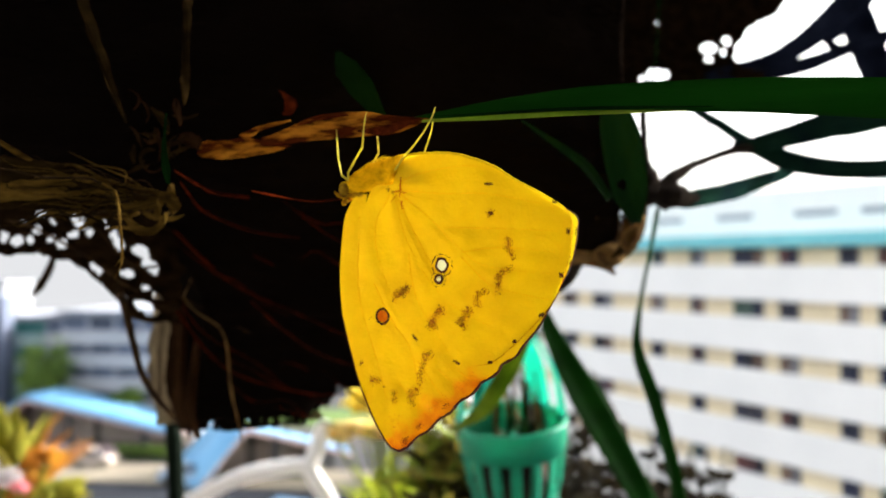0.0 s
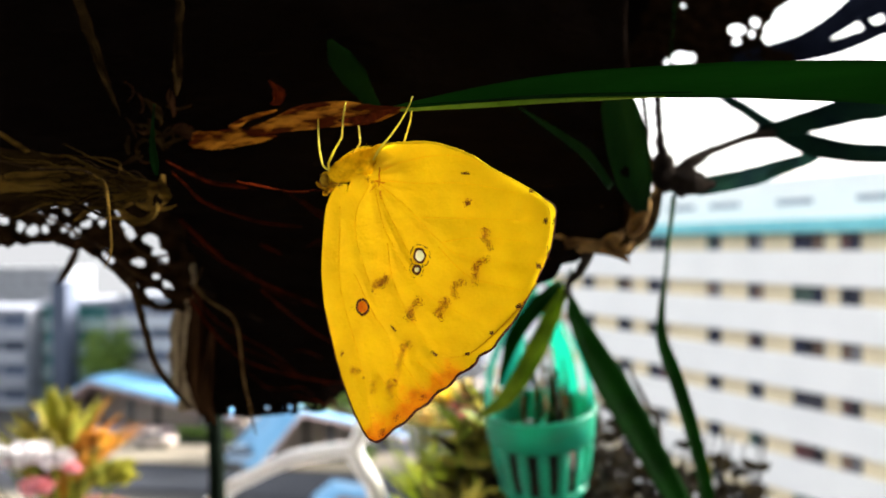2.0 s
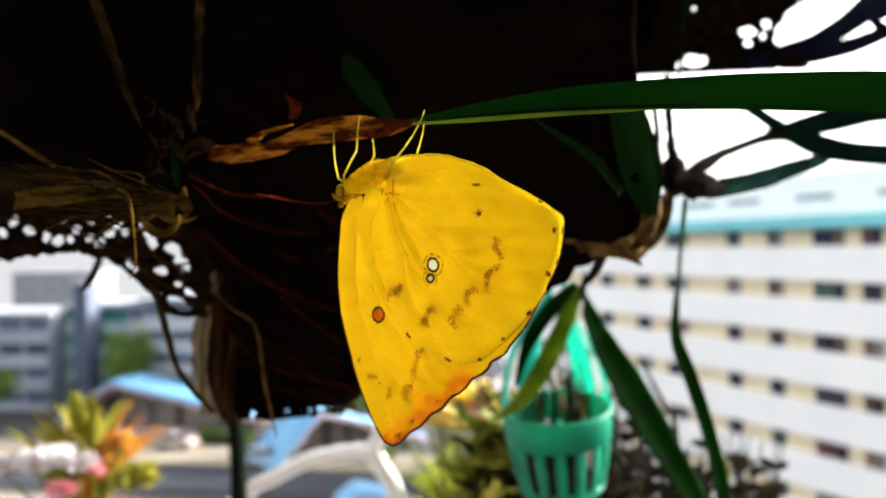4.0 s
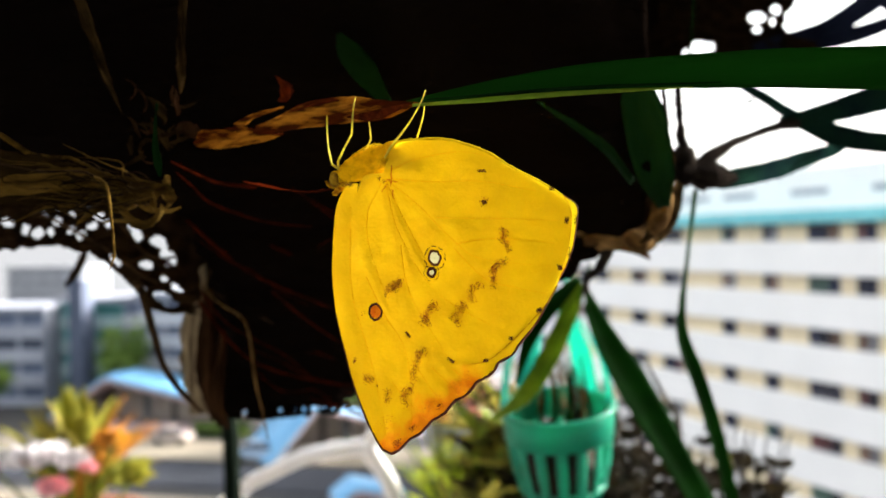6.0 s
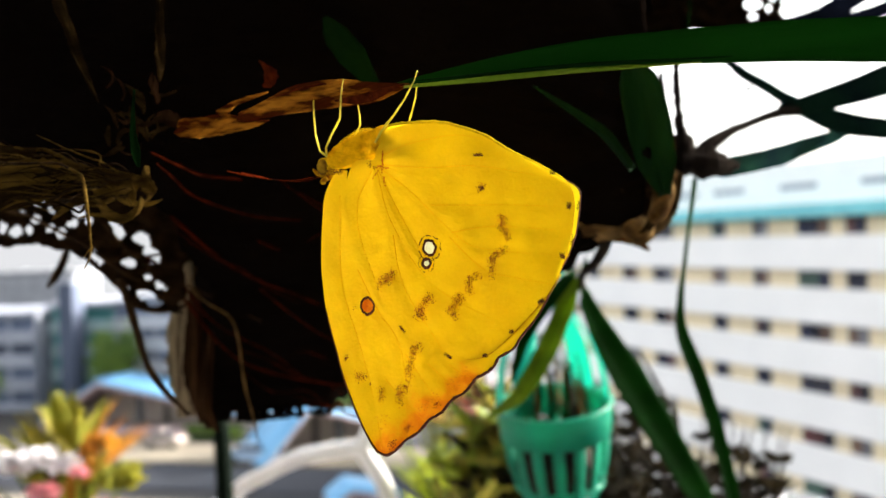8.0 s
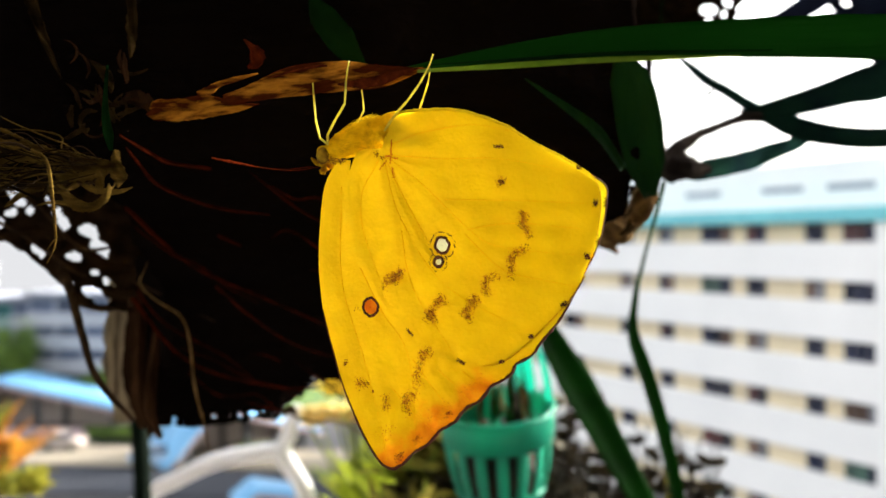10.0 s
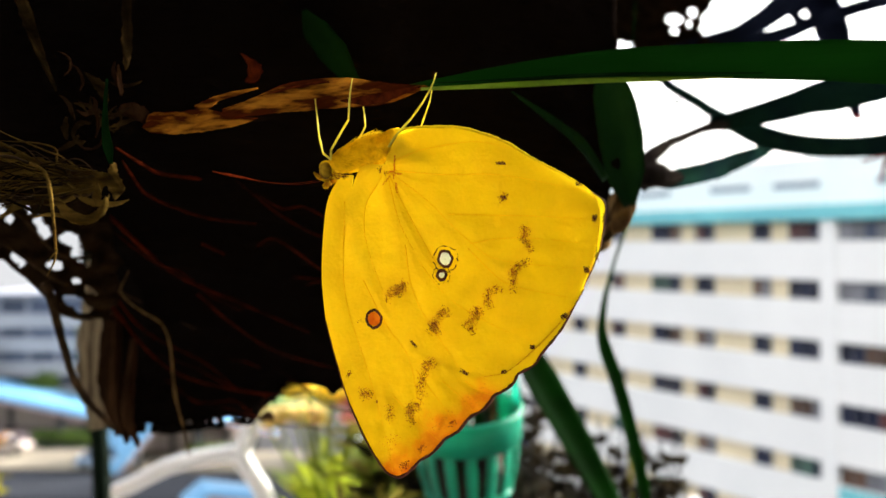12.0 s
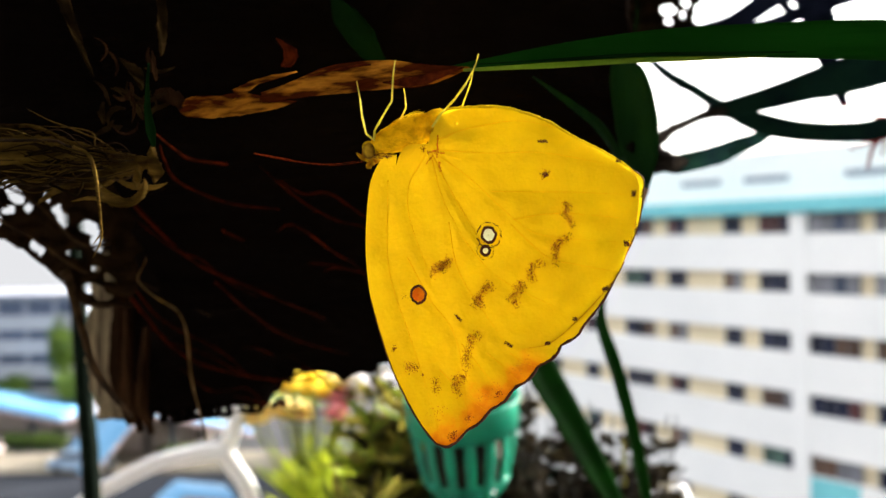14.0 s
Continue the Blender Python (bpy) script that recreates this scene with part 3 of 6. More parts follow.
def far_block(name, label, x, y, turn, width, floors, top, band, wall, depth=12.0, storey=2.9, glass=FAR_GLASS, top_edge=GREY_WALL):
    """A slab block far off: bands of dark glazing between parapets."""
    house = empty(name, label, "building", "far blocks", at=(x, y, EYE), turn=(0, 0, turn))
    bm = bmesh.new()
    box(bm, 0, 0.5, -19.0, width, depth, top - 0.2)
    part("wall", bm, wall, house, smooth=False)
    bm = bmesh.new()
    box(bm, -0.3, -0.2, top - 0.2, width + 0.3, depth + 0.3, top + 0.25, 0.04)
    part("roof", bm, top_edge, house, smooth=False)
    panes = bmesh.new()
    bay = width / max(2, round(width / 3.4))
    box(panes, 0.25, -0.03, -0.75, bay - 0.25, 0.03, 0.75)
    shared = finish("window", panes, glass, smooth=False)
    for k in range(floors):
        z = top - 1.2 - storey * k
        bm = bmesh.new()
        box(bm, 0, -0.1, z - 2.3, width, 0.45, z - 0.85, 0.03)
        part("balcony_band", bm, band, house, smooth=False)
        for j in range(round(width / bay)):
            ob = new("window", shared.data)
            ob.parent, ob.location = house, (j * bay, 0.47, z)
    bpy.data.objects.remove(shared)
    return house


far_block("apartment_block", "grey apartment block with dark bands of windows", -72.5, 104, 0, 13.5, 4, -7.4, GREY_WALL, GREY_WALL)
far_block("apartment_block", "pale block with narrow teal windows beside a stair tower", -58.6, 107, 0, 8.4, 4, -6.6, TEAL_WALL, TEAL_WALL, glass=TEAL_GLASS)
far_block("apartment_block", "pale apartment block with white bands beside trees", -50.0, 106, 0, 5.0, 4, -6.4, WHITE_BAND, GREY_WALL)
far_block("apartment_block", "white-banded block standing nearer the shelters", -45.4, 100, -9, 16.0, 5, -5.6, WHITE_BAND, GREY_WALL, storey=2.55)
far_block("apartment_block", "high block far behind, with haze put into its pale colours", -116, 190, 0, 18.0, 8, -4.4, HAZE_TONE, HAZE_TONE, glass=HAZE_TONE, top_edge=HAZE_TONE)


def stair_tower():
    thing = empty("stair_tower", "dark slate-blue stair tower between the blocks", "tower", at=(-54.3, 104.0, EYE), turn=(0, 0, 2))
    bm = bmesh.new()
    box(bm, -0.9, -1.2, -19.0, 0.9, 2.0, -3.8, 0.1)
    part("shaft", bm, SLATE, thing, smooth=False)
    bm = bmesh.new()
    box(bm, -1.1, -1.5, -3.8, 1.1, 2.3, -3.4, 0.1)
    part("cap", bm, GREY_WALL, thing, smooth=False)


stair_tower()


def bent(u):
    """The roof's rise along its length: steep on one side, long and gentle on the other."""
    return (u + 1) / 0.6 if u < -0.4 else 1 - (u + 0.4) / 1.4 * 0.75


def shelter(x, y, turn, length, width, ridge, eave, label):
    """An open shelter: a bent blue roof with a mauve underside, on dark posts."""
    thing = empty("shelter", label, "shelter", "blue-roofed shelters", at=(x, y, LOW), turn=(0, 0, turn))
    n = 20
    for name, material, lift in (("roof", BLUE_ROOF, 0.0), ("soffit", MAUVE, -0.32)):
        bm = bmesh.new()
        rows = []
        for i in range(n + 1):
            u = i / n * 2 - 1
            z = eave + (ridge - eave) * bent(u) + lift
            rows.append([bm.verts.new((u * length / 2, yy, z + dz)) for yy, dz in ((-width / 2, 0), (width / 2, 0), (width / 2, -0.28), (-width / 2, -0.28))])
        for a, b in zip(rows, rows[1:]):
            for k in range(4):
                bm.faces.new((a[k], a[(k + 1) % 4], b[(k + 1) % 4], b[k]))
        bm.faces.new(rows[0])
        bm.faces.new(rows[-1][::-1])
        part(name, bm, material, thing)
    bm = bmesh.new()
    box(bm, -length / 2 + 0.2, -width / 2 - 0.05, eave - 1.5, length / 2 - 0.2, -width / 2 + 0.15, eave - 0.4)
    part("fascia", bm, MAUVE, thing, smooth=False)
    bm = bmesh.new()
    rows = []
    for i in range(n + 1):
        u = i / n * 1.8 - 0.9
        z = eave + (ridge - eave) * bent(u) - 0.62
        rows.append([bm.verts.new((u * length / 2, yy, zz)) for yy, zz in ((width * 0.40, 0), (width * 0.44, 0), (width * 0.44, z), (width * 0.40, z))])
    for a, b in zip(rows, rows[1:]):
        for k in range(4):
            bm.faces.new((a[k], a[(k + 1) % 4], b[(k + 1) % 4], b[k]))
    bm.faces.new(rows[0])
    bm.faces.new(rows[-1][::-1])
    part("back_wall", bm, TAN_WALL, thing, "beige back wall", smooth=False)
    for sx in (-0.36, 0.0, 0.36):
        for sy in (-0.4, 0.4):
            bm = bmesh.new()
            box(bm, sx * length - 0.25, sy * width - 0.25, 0.0, sx * length + 0.25, sy * width + 0.25, eave + (ridge - eave) * bent(2 * sx) - 0.5, 0.03)
            part("post", bm, POST, thing, smooth=False)


shelter(-39.5, 92.5, -6, 22.0, 7.0, 5.7, 1.4, "open shelter with a sky-blue bent roof on dark posts")
shelter(-18.7, 81.9, 38, 15.0, 6.5, 4.9, 0.35, "lower shelter with a sky-blue roof beside the paving")
shelter(-11.6, 60.4, 20, 4.6, 3.6, 3.0, 2.0, "low shelter with a sky-blue roof near the court")


def parked_car(x, y, turn, length, paint, label):
    """A parked car: a swept body, a glazed cabin, lamps and four wheels."""
    thing = empty("parked_car", label, "car", "parked cars", at=(x, y, LOW + 0.2), turn=(0, 0, turn))
    h = length / 2
    rows = [(-h, 0.45, 0.75), (-h + 0.15, 0.30, 0.95), (-h + 0.9, 0.25, 1.0), (0, 0.22, 1.0), (h - 1.0, 0.25, 0.98), (h - 0.2, 0.30, 0.85), (h, 0.42, 0.65)]
    for name, lines, material, wide in (("body", rows, paint, 0.86), ("cabin", [(-h + 0.55, 0.96, 1.0), (-h + 1.0, 0.96, 1.45), (0.2, 0.96, 1.50), (h - 1.1, 0.96, 1.0)], GLASS, 0.74),
                                        ("roof", [(-h + 1.0, 1.44, 1.48), (-0.3, 1.49, 1.55), (0.25, 1.48, 1.53)], paint, 0.72)):
        bm = bmesh.new()
        rings = [[bm.verts.new((px, sy * wide * (1.0 if pz < 1.2 else 0.88), pz)) for sy, pz in ((-1, z0), (1, z0), (1, z1), (-1, z1))] for px, z0, z1 in lines]
        for p, q in zip(rings, rings[1:]):
            for k in range(4):
                bm.faces.new((p[k], p[(k + 1) % 4], q[(k + 1) % 4], q[k]))
        bm.faces.new(rings[0][::-1])
        bm.faces.new(rings[-1])
        part(name, bm, material, thing, smooth=False)
    for sx in (-h + 0.8, h - 0.8):
        for sy in (-0.8, 0.8):
            bm = bmesh.new()
            lathe(bm, [(0, -0.1), (0.28, -0.1), (0.32, -0.06), (0.32, 0.06), (0.28, 0.1), (0, 0.1)], 18)
            wheel = part("wheel", bm, POST, thing)
            wheel.matrix_basis = pose(sx, sy, 0.32, 90)
    for sy in (-0.6, 0.6):
        bm = bmesh.new()
        box(bm, h - 0.1, sy - 0.16, 0.56, h + 0.02, sy + 0.16, 0.70, 0.02)
        part("headlight", bm, GREY_GLASS, thing, smooth=False)


parked_car(-34.6, 83.4, -6, 3.8, TAN_WALL, "beige parked car on the court")
parked_car(-24.2, 77.4, -4, 4.6, PALE_BLUE, "pale blue parked car beside the shelter")


def hedge(x, y, turn, length, label):
    """A clipped hedge of many small leaves over a leafy core."""
    rng = random.Random(round(x * 7))
    thing = empty("hedge", label, "hedge", "hedges", at=(x, y, LOW), turn=(0, 0, turn))
    bm = bmesh.new()
    for k in range(900):
        c = Vector((rng.uniform(-length / 2, length / 2), rng.uniform(-0.6, 0.6), 0.15 + 1.2 * rng.random() ** 0.7))
        m = Euler((rng.uniform(0, 6), rng.uniform(0, 6), rng.uniform(0, 6))).to_matrix()
        q = [bm.verts.new(c + m @ Vector(v) * rng.uniform(0.12, 0.26)) for v in ((-1, 0, 0), (0, -0.6, 0.1), (1, 0, 0), (0, 0.6, 0.1))]
        bm.faces.new(q)
    tagged(part("leaves", bm, TREE, thing), kind="stuff")
    for k in range(6):
        bm = bmesh.new()
        px = -length / 2 + length * (k + 0.5) / 6
        tube(bm, [(px, 0, 0), (px + 0.05, 0.05, 0.5), (px, 0.1, 1.1)], [0.05, 0.04, 0.02], 6, 4)
        part("stem", bm, TRUNK, thing)


hedge(-31.0, 86.5, -8, 6.0, "clipped green hedge beside the court")
hedge(-15.5, 79.0, -8, 5.0, "clipped green hedge near the shelter")


def tree(x, y, height, spread, seed, label):
    """A broad tree: tapered trunk, limbs, and a crown of many leaf clumps."""
    rng = random.Random(seed)
    thing = empty("tree", label, "tree", "trees between the blocks", at=(x, y, LOW))
    bm = bmesh.new()
    tube(bm, [(0, 0, 0), (0.1, 0, height * 0.25), (0, 0.1, height * 0.55)], [0.35, 0.25, 0.15], 8, 8)
    part("trunk", bm, TRUNK, thing)
    ends = []
    for k in range(7):
        a = 2 * math.pi * k / 7 + rng.uniform(-0.3, 0.3)
        end = Vector((math.cos(a) * spread * 0.6, math.sin(a) * spread * 0.6, height * rng.uniform(0.6, 0.9)))
        bm = bmesh.new()
        tube(bm, [(0, 0, height * 0.3), end * 0.5 + Vector((0, 0, height * 0.2)), end], [0.16, 0.1, 0.04], 6, 6)
        part("limb", bm, TRUNK, thing)
        ends.append(end)
    bm = bmesh.new()
    for _ in range(1500):
        e = rng.choice(ends)
        c = e + Vector((rng.gauss(0, spread * 0.26), rng.gauss(0, spread * 0.26), rng.gauss(0.2, height * 0.11)))
        m = Euler((rng.uniform(0, 6), rng.uniform(0, 6), rng.uniform(0, 6))).to_matrix()
        s = rng.uniform(0.18, 0.42)
        q = [bm.verts.new(c + m @ Vector(v) * s) for v in ((-1, 0, 0), (0, -0.5, 0.1), (1, 0, 0), (0, 0.5, 0.1))]
        bm.faces.new(q)
    part("crown", bm, TREE, thing)


tree(-45.6, 97, 9.6, 2.7, 1, "bushy green tree before the pale block")
tree(-36.6, 96, 4.8, 1.5, 2, "low green tree behind the shelter")
tree(-62, 97, 6.0, 2.4, 4, "small dark green tree before the grey block")
tree(-29.5, 96, 5.2, 2.4, 5, "small green tree beside the shelter")
tree(-18.5, 92, 5.0, 2.6, 6, "small yellow-green tree beside the paving")
tree(-31.6, 97.5, 10.0, 1.4, 12, "slim yellow-green tree beside the white-banded block")
tree(-25, 108, 6.5, 3.0, 9, "green tree beyond the shelters")


# ---- the log and the orchid that grows on it ----
def log_bottom(x):
    """The height of the log's ragged underside along it, in mm."""
    if x < -80:
        return 23 - 67 * max(0, min(1, (x + 88) / 8))
    rows = ((-80, -43), (-70, -44.5), (-44, -42.5), (-40.5, -34.5), (-36, -32.5), (-20, -33), (0, -19), (20, -2), (42, 12))
    for (x0, z0), (x1, z1) in zip(rows, rows[1:]):
        if x <= x1:
            return z0 + (z1 - z0) * (x - x0) / (x1 - x0)
    return 10


def wood_log():
    thing = empty("hanging_log", "weathered log hung on wires, coloured near black for its shade, overgrown with orchid roots", "log", at=(0, 0.24, EYE + 0.03))
    back = Vector(thing.location)
    profile = [(158, 96), (155, 60), (156, 40), (161, 24), (174, 12), (186, 3), (200, -7), (212, -17), (226, -30), (240, -41), (256, -46), (285, -46), (305, -34), (318, -15),
               (322, 40), (316, 96), (240, 100)]
    closed = [Vector((0, *p)) for p in profile]
    n, around = 150, 110
    bm = bmesh.new()
    rings = []
    loop = spline(closed + [closed[0]], around)[:-1]
    for i in range(n + 1):
        x = -135 + 165.5 * i / n
        low = log_bottom(x) + 1.6 * noise.noise((x * 0.11, 3.1, 0)) + 1.5 * noise.noise((x * 0.45, 7.7, 0))
        end = min(1.0, (i + 0.6) / 4, (n - i + 0.8) / 1.4) ** 0.5
        ring = []
        for p in loop:
            y, z = p.y, max(p.z, low)
            if z < 14 and x < -60:
                y = max(y, 212 + (-60 - x) * 1.7)
            if x > -25:
                y = max(y, 155 + (x + 25) * 0.30)
            y, z = 240 + (y - 240) * (0.4 + 0.6 * end), 40 + (z - 40) * (0.4 + 0.6 * end)
            k = noise.noise((x * 0.03, y * 0.11, z * 0.11)) * 4 + noise.noise((x * 0.09, y * 0.5, z * 0.5)) * 1.6
            way = Vector((0, y - 245, z - 30)).normalized()
            ring.append(bm.verts.new(mm(x, y, z) + way * k / 1000 - back))
        rings.append(ring)
    for a, b in zip(rings, rings[1:]):
        for k in range(around):
            bm.faces.new((a[k], a[(k + 1) % around], b[(k + 1) % around], b[k]))
    bm.faces.new(rings[0])
    bm.faces.new(rings[-1][::-1])
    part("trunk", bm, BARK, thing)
    rng = random.Random(5)
    # split, pale pieces of wood at the broken end
    for x, z0, z1, w, y in ((-81.3, -11, -43.6, 8.6, 243), (-75.4, -18, -43.4, 4.2, 233), (-71.6, -24, -43.8, 3.0, 226.5), (-67.2, -28, -43.0, 2.6, 219.5)):
        bm = bmesh.new()
        pts = [mm(x + rng.uniform(-1, 1), y + 3, z0 + 8) - back, mm(x - 0.5, y, (z0 + z1) / 2) - back, mm(x + 1.5, y + 1, z1) - back]
        ribbon(bm, pts, [w / 1000 * 0.7, w / 1000, w / 1000 * (0.95 if x < -80 else 0.4)], (0.1, -1, 0), 0.1, 0.003, 26, ragged=0.14, rng=rng)
        part("wood_splinter", bm, PLANK if x < -80 else BROWN_WOOD, thing, "pale split wood" if x < -80 else "")
    # ragged tatters along the underside
    for k in range(26):
        x = rng.uniform(-79, -34)
        bm = bmesh.new()
        z = log_bottom(x)
        tube(bm, [mm(x, 250, z + 4) - back, mm(x + rng.uniform(-3, 3), 252, z - 2) - back, mm(x + rng.uniform(-7, 7), 254, z - rng.uniform(1, 3)) - back],
             [0.0012, 0.0009, 0.0003], 6, 8, 0.2, rng)
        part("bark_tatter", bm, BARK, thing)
    for x in (-95, 10):
        bm = bmesh.new()
        tube(bm, [mm(x, 240, 120) - back, mm(x * 0.9, 240, 500) - back, Vector((x / 1000 * 0.8, 0.24, 2.56)) - back], [0.001, 0.001, 0.001], 6, 6)
        part("wire", bm, WIRE, thing)
        bm = bmesh.new()
        tube(bm, [mm(x, 240, 121) - back, mm(x, 180, 104) - back, mm(x, 140, 70) - back, mm(x, 150, 50) - back], [0.001, 0.001], 6, 12)
        part("wire_loop", bm, WIRE, thing)
    return thing


wood_log()

orchid = empty("orchid_plant", "orchid with strap leaves and tangled roots growing on a log", "orchid", at=(0, 0.2, EYE))
OB = Vector(orchid.location)


def op(points):
    return [mm(*p) - OB for p in points]


def leaf(points, widths, normal, material, name="leaf", label="", **more):
    bm = bmesh.new()
    ribbon(bm, op(points), [w / 1000 for w in widths], normal, **more)
    return part(name, bm, material, orchid, label)


def root(points, radii, material=ROOT, name="root", steps=26, rough=0.12, sides=7, seed=0, wander=0.0):
    bm = bmesh.new()
    rng = random.Random(seed)
    way = [Vector(p) for p in points]
    for k in range(1, len(way) - 1):
        way[k] += Vector([rng.uniform(-1, 1) for _ in range(3)]) * wander
    tube(bm, op(spline(way, 3 * len(way))), [r / 1000 for r in radii], sides, steps, rough, rng)
    return part(name, bm, material, orchid)


def orchid_leaves():
    # the long blade over the insect: a broad dark half and a narrow one under its keel, coloured paler for the light it
    # catches
    leaf([(-7.2, 122.6, 19.1), (-3, 120.5, 19.2), (6, 118, 19.9), (16, 116, 20.3), (28, 114, 20.1), (40, 112, 19.6), (58, 109, 17.8), (90, 104, 11.6)],
         [0.2, 1.0, 2.1, 3.1, 3.9, 4.5, 5.2, 4.5], (0, -1, -0.05), BLADE, label="long glossy dark green strap leaf", fold=0.06, steps=50, across=8)
    leaf([(-6, 120.4, 18.3), (4, 117.6, 18.25), (12, 115.6, 18.3), (19, 114.4, 18.25), (27, 113.2, 18.2)], [0.4, 0.8, 0.75, 0.55, 0.1], (0.0, -1, 0.5), BLADE_PALE, "leaf_keel", fold=0.05, steps=24)
    # a dark strip above the keel, painted for the shadow of the fold
    leaf([(-5, 119.9, 18.85), (4, 117.2, 18.8), (12, 115.2, 18.85), (19, 114.0, 18.75), (30, 112.4, 18.5)], [0.1, 0.3, 0.4, 0.4, 0.1], (0.0, -1, 0.1), BLADE_DIM, "leaf_fold_shade", fold=0.05, steps=24, across=3)
    # short broad leaves behind it, in greens darkened for their shade
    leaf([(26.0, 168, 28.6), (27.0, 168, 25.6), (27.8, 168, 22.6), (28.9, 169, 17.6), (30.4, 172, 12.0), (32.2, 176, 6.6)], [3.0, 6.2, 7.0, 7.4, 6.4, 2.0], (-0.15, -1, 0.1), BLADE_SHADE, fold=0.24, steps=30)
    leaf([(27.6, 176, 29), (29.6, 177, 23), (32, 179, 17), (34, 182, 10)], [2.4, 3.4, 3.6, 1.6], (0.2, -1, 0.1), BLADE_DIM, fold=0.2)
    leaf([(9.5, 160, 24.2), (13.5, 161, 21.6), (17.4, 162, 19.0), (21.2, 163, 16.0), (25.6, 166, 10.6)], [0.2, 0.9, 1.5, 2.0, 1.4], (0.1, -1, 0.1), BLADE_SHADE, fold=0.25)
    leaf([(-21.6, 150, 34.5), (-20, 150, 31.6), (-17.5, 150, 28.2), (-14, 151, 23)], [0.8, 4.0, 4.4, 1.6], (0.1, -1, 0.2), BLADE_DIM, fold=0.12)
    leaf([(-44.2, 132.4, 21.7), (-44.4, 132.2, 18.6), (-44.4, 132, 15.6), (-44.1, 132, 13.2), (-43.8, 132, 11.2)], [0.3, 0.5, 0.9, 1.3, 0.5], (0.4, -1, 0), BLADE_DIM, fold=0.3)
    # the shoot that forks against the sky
    leaf([(70.2, 243, 28.8), (78.0, 238, 30.1), (85.4, 234, 31.8), (91.4, 231, 33.5), (95.7, 229, 34.4), (103.9, 226, 37), (116, 226, 40)], [3.2, 5.2, 6.4, 7.6, 8.8, 10.5, 10], (0.2, -1, -0.3), BLADE_BACKLIT, fold=0.15)
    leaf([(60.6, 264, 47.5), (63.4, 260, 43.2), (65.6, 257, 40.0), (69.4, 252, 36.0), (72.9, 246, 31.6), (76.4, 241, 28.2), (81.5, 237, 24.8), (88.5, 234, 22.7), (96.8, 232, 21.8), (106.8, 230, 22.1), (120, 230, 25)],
         [1.4, 3.2, 3.8, 4.2, 4.8, 6.2, 6.4, 5.4, 5.0, 5.0, 4], (0.3, -1, 0.2), BLADE_BACKLIT, fold=0.15, steps=48)
    leaf([(66.2, 253, 36.0), (64.9, 254.6, 36.2), (63.9, 255, 36.6)], [1.8, 1.1, 0.2], (0.3, -1, 0.2), BLADE_BACKLIT, "bract", fold=0.15, steps=8)
    leaf([(45.6, 207, 12.9), (48.6, 208, 12.7), (53.0, 211, 13.7), (62.3, 219, 15.6), (70.6, 227, 18.2), (80.5, 236, 21.2), (86.3, 240, 23.6)], [2.2, 3.6, 4.2, 4.4, 4.0, 3.2, 1.4], (0.1, -1, 0.2), BLADE_BACKLIT, fold=0.2, steps=36,
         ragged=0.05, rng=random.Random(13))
    root([(41, 217, 15), (44.6, 218, 15.2), (48.5, 221, 18.7), (54.1, 225.6, 22.1), (59.7, 230, 24.5), (69.3, 239, 27.8), (76.2, 243, 28.6)], [3.0, 2.6, 1.7, 1.2, 1.0, 1.2, 1.6], STEM, "stem", rough=0.14)
    root([(43.4, 208, 14.4), (46.4, 207, 13.6), (49.4, 208.4, 13.4), (52.4, 210, 13.8)], [1.8, 2.1, 1.8, 0.8], STEM, "leaf_node", rough=0.15)
    root([(40.6, 213, 40), (40.9, 214, 34.7), (41.2, 215, 31), (41.4, 216, 27.4), (42.1, 218, 23.2), (43.7, 219, 18.6)], [0.7, 0.7, 0.8, 0.9, 1.1, 2.0], STEM, "stem", rough=0.3, wander=0.25)
    root([(37.4, 212, 34), (38.0, 214, 28), (38.6, 216, 21), (41, 218, 15)], [0.5, 0.6, 1.0, 1.6], STEM, "stem", rough=0.25, wander=0.4)
    # drooping leaves below the shoot
    leaf([(23, 250, -6), (25.5, 318, -17.4), (31.8, 318, -33), (39.5, 320, -47), (49, 324, -63.5), (62, 330, -87), (80, 338, -120)],
         [1.8, 3.8, 9.0, 12.4, 12.0, 9.8, 4.0], (0.35, -1, 0.25), BLADE, label="drooping dark green strap leaf", fold=0.12, steps=44)
    leaf([(24, 316, -14), (19.4, 312, -24), (12.6, 305, -37.5), (4, 298, -49.4), (-5.5, 292, -55)], [3.6, 6.4, 7.2, 5.4, 1.4], (-0.3, -1, 0.3), BLADE_PALE,
         label="bent yellow-green leaf", fold=0.18, ragged=0.06, rng=random.Random(2))
    leaf([(23, 312, -12), (14.5, 305, -20), (7, 298, -30), (2, 292, -44)], [3, 6.0, 5.4, 1.0], (-0.5, -1, -0.1), BLADE, fold=0.2)
    leaf([(45.0, 219, 11.4), (46.6, 236, 2.2), (49.5, 262, -8.6), (50.4, 276, -18), (51.8, 285, -29), (57.2, 290, -43), (62.8, 295, -60), (68, 300, -80), (74, 306, -110)],
         [2.2, 2.2, 2.4, 3.6, 5.4, 5.6, 5.2, 3], (0.5, -1, 0.1), BLADE, label="narrow hanging green leaf", fold=0.25, steps=50)
    root([(25.5, 212, 0.5), (24, 214, -4), (23.2, 230, -7), (23.2, 262, -9.8), (24.4, 300, -13.6), (25.5, 318, -17)], [1.6, 1.2, 1.0, 1.1, 1.2, 1.5], STEM, "stem")


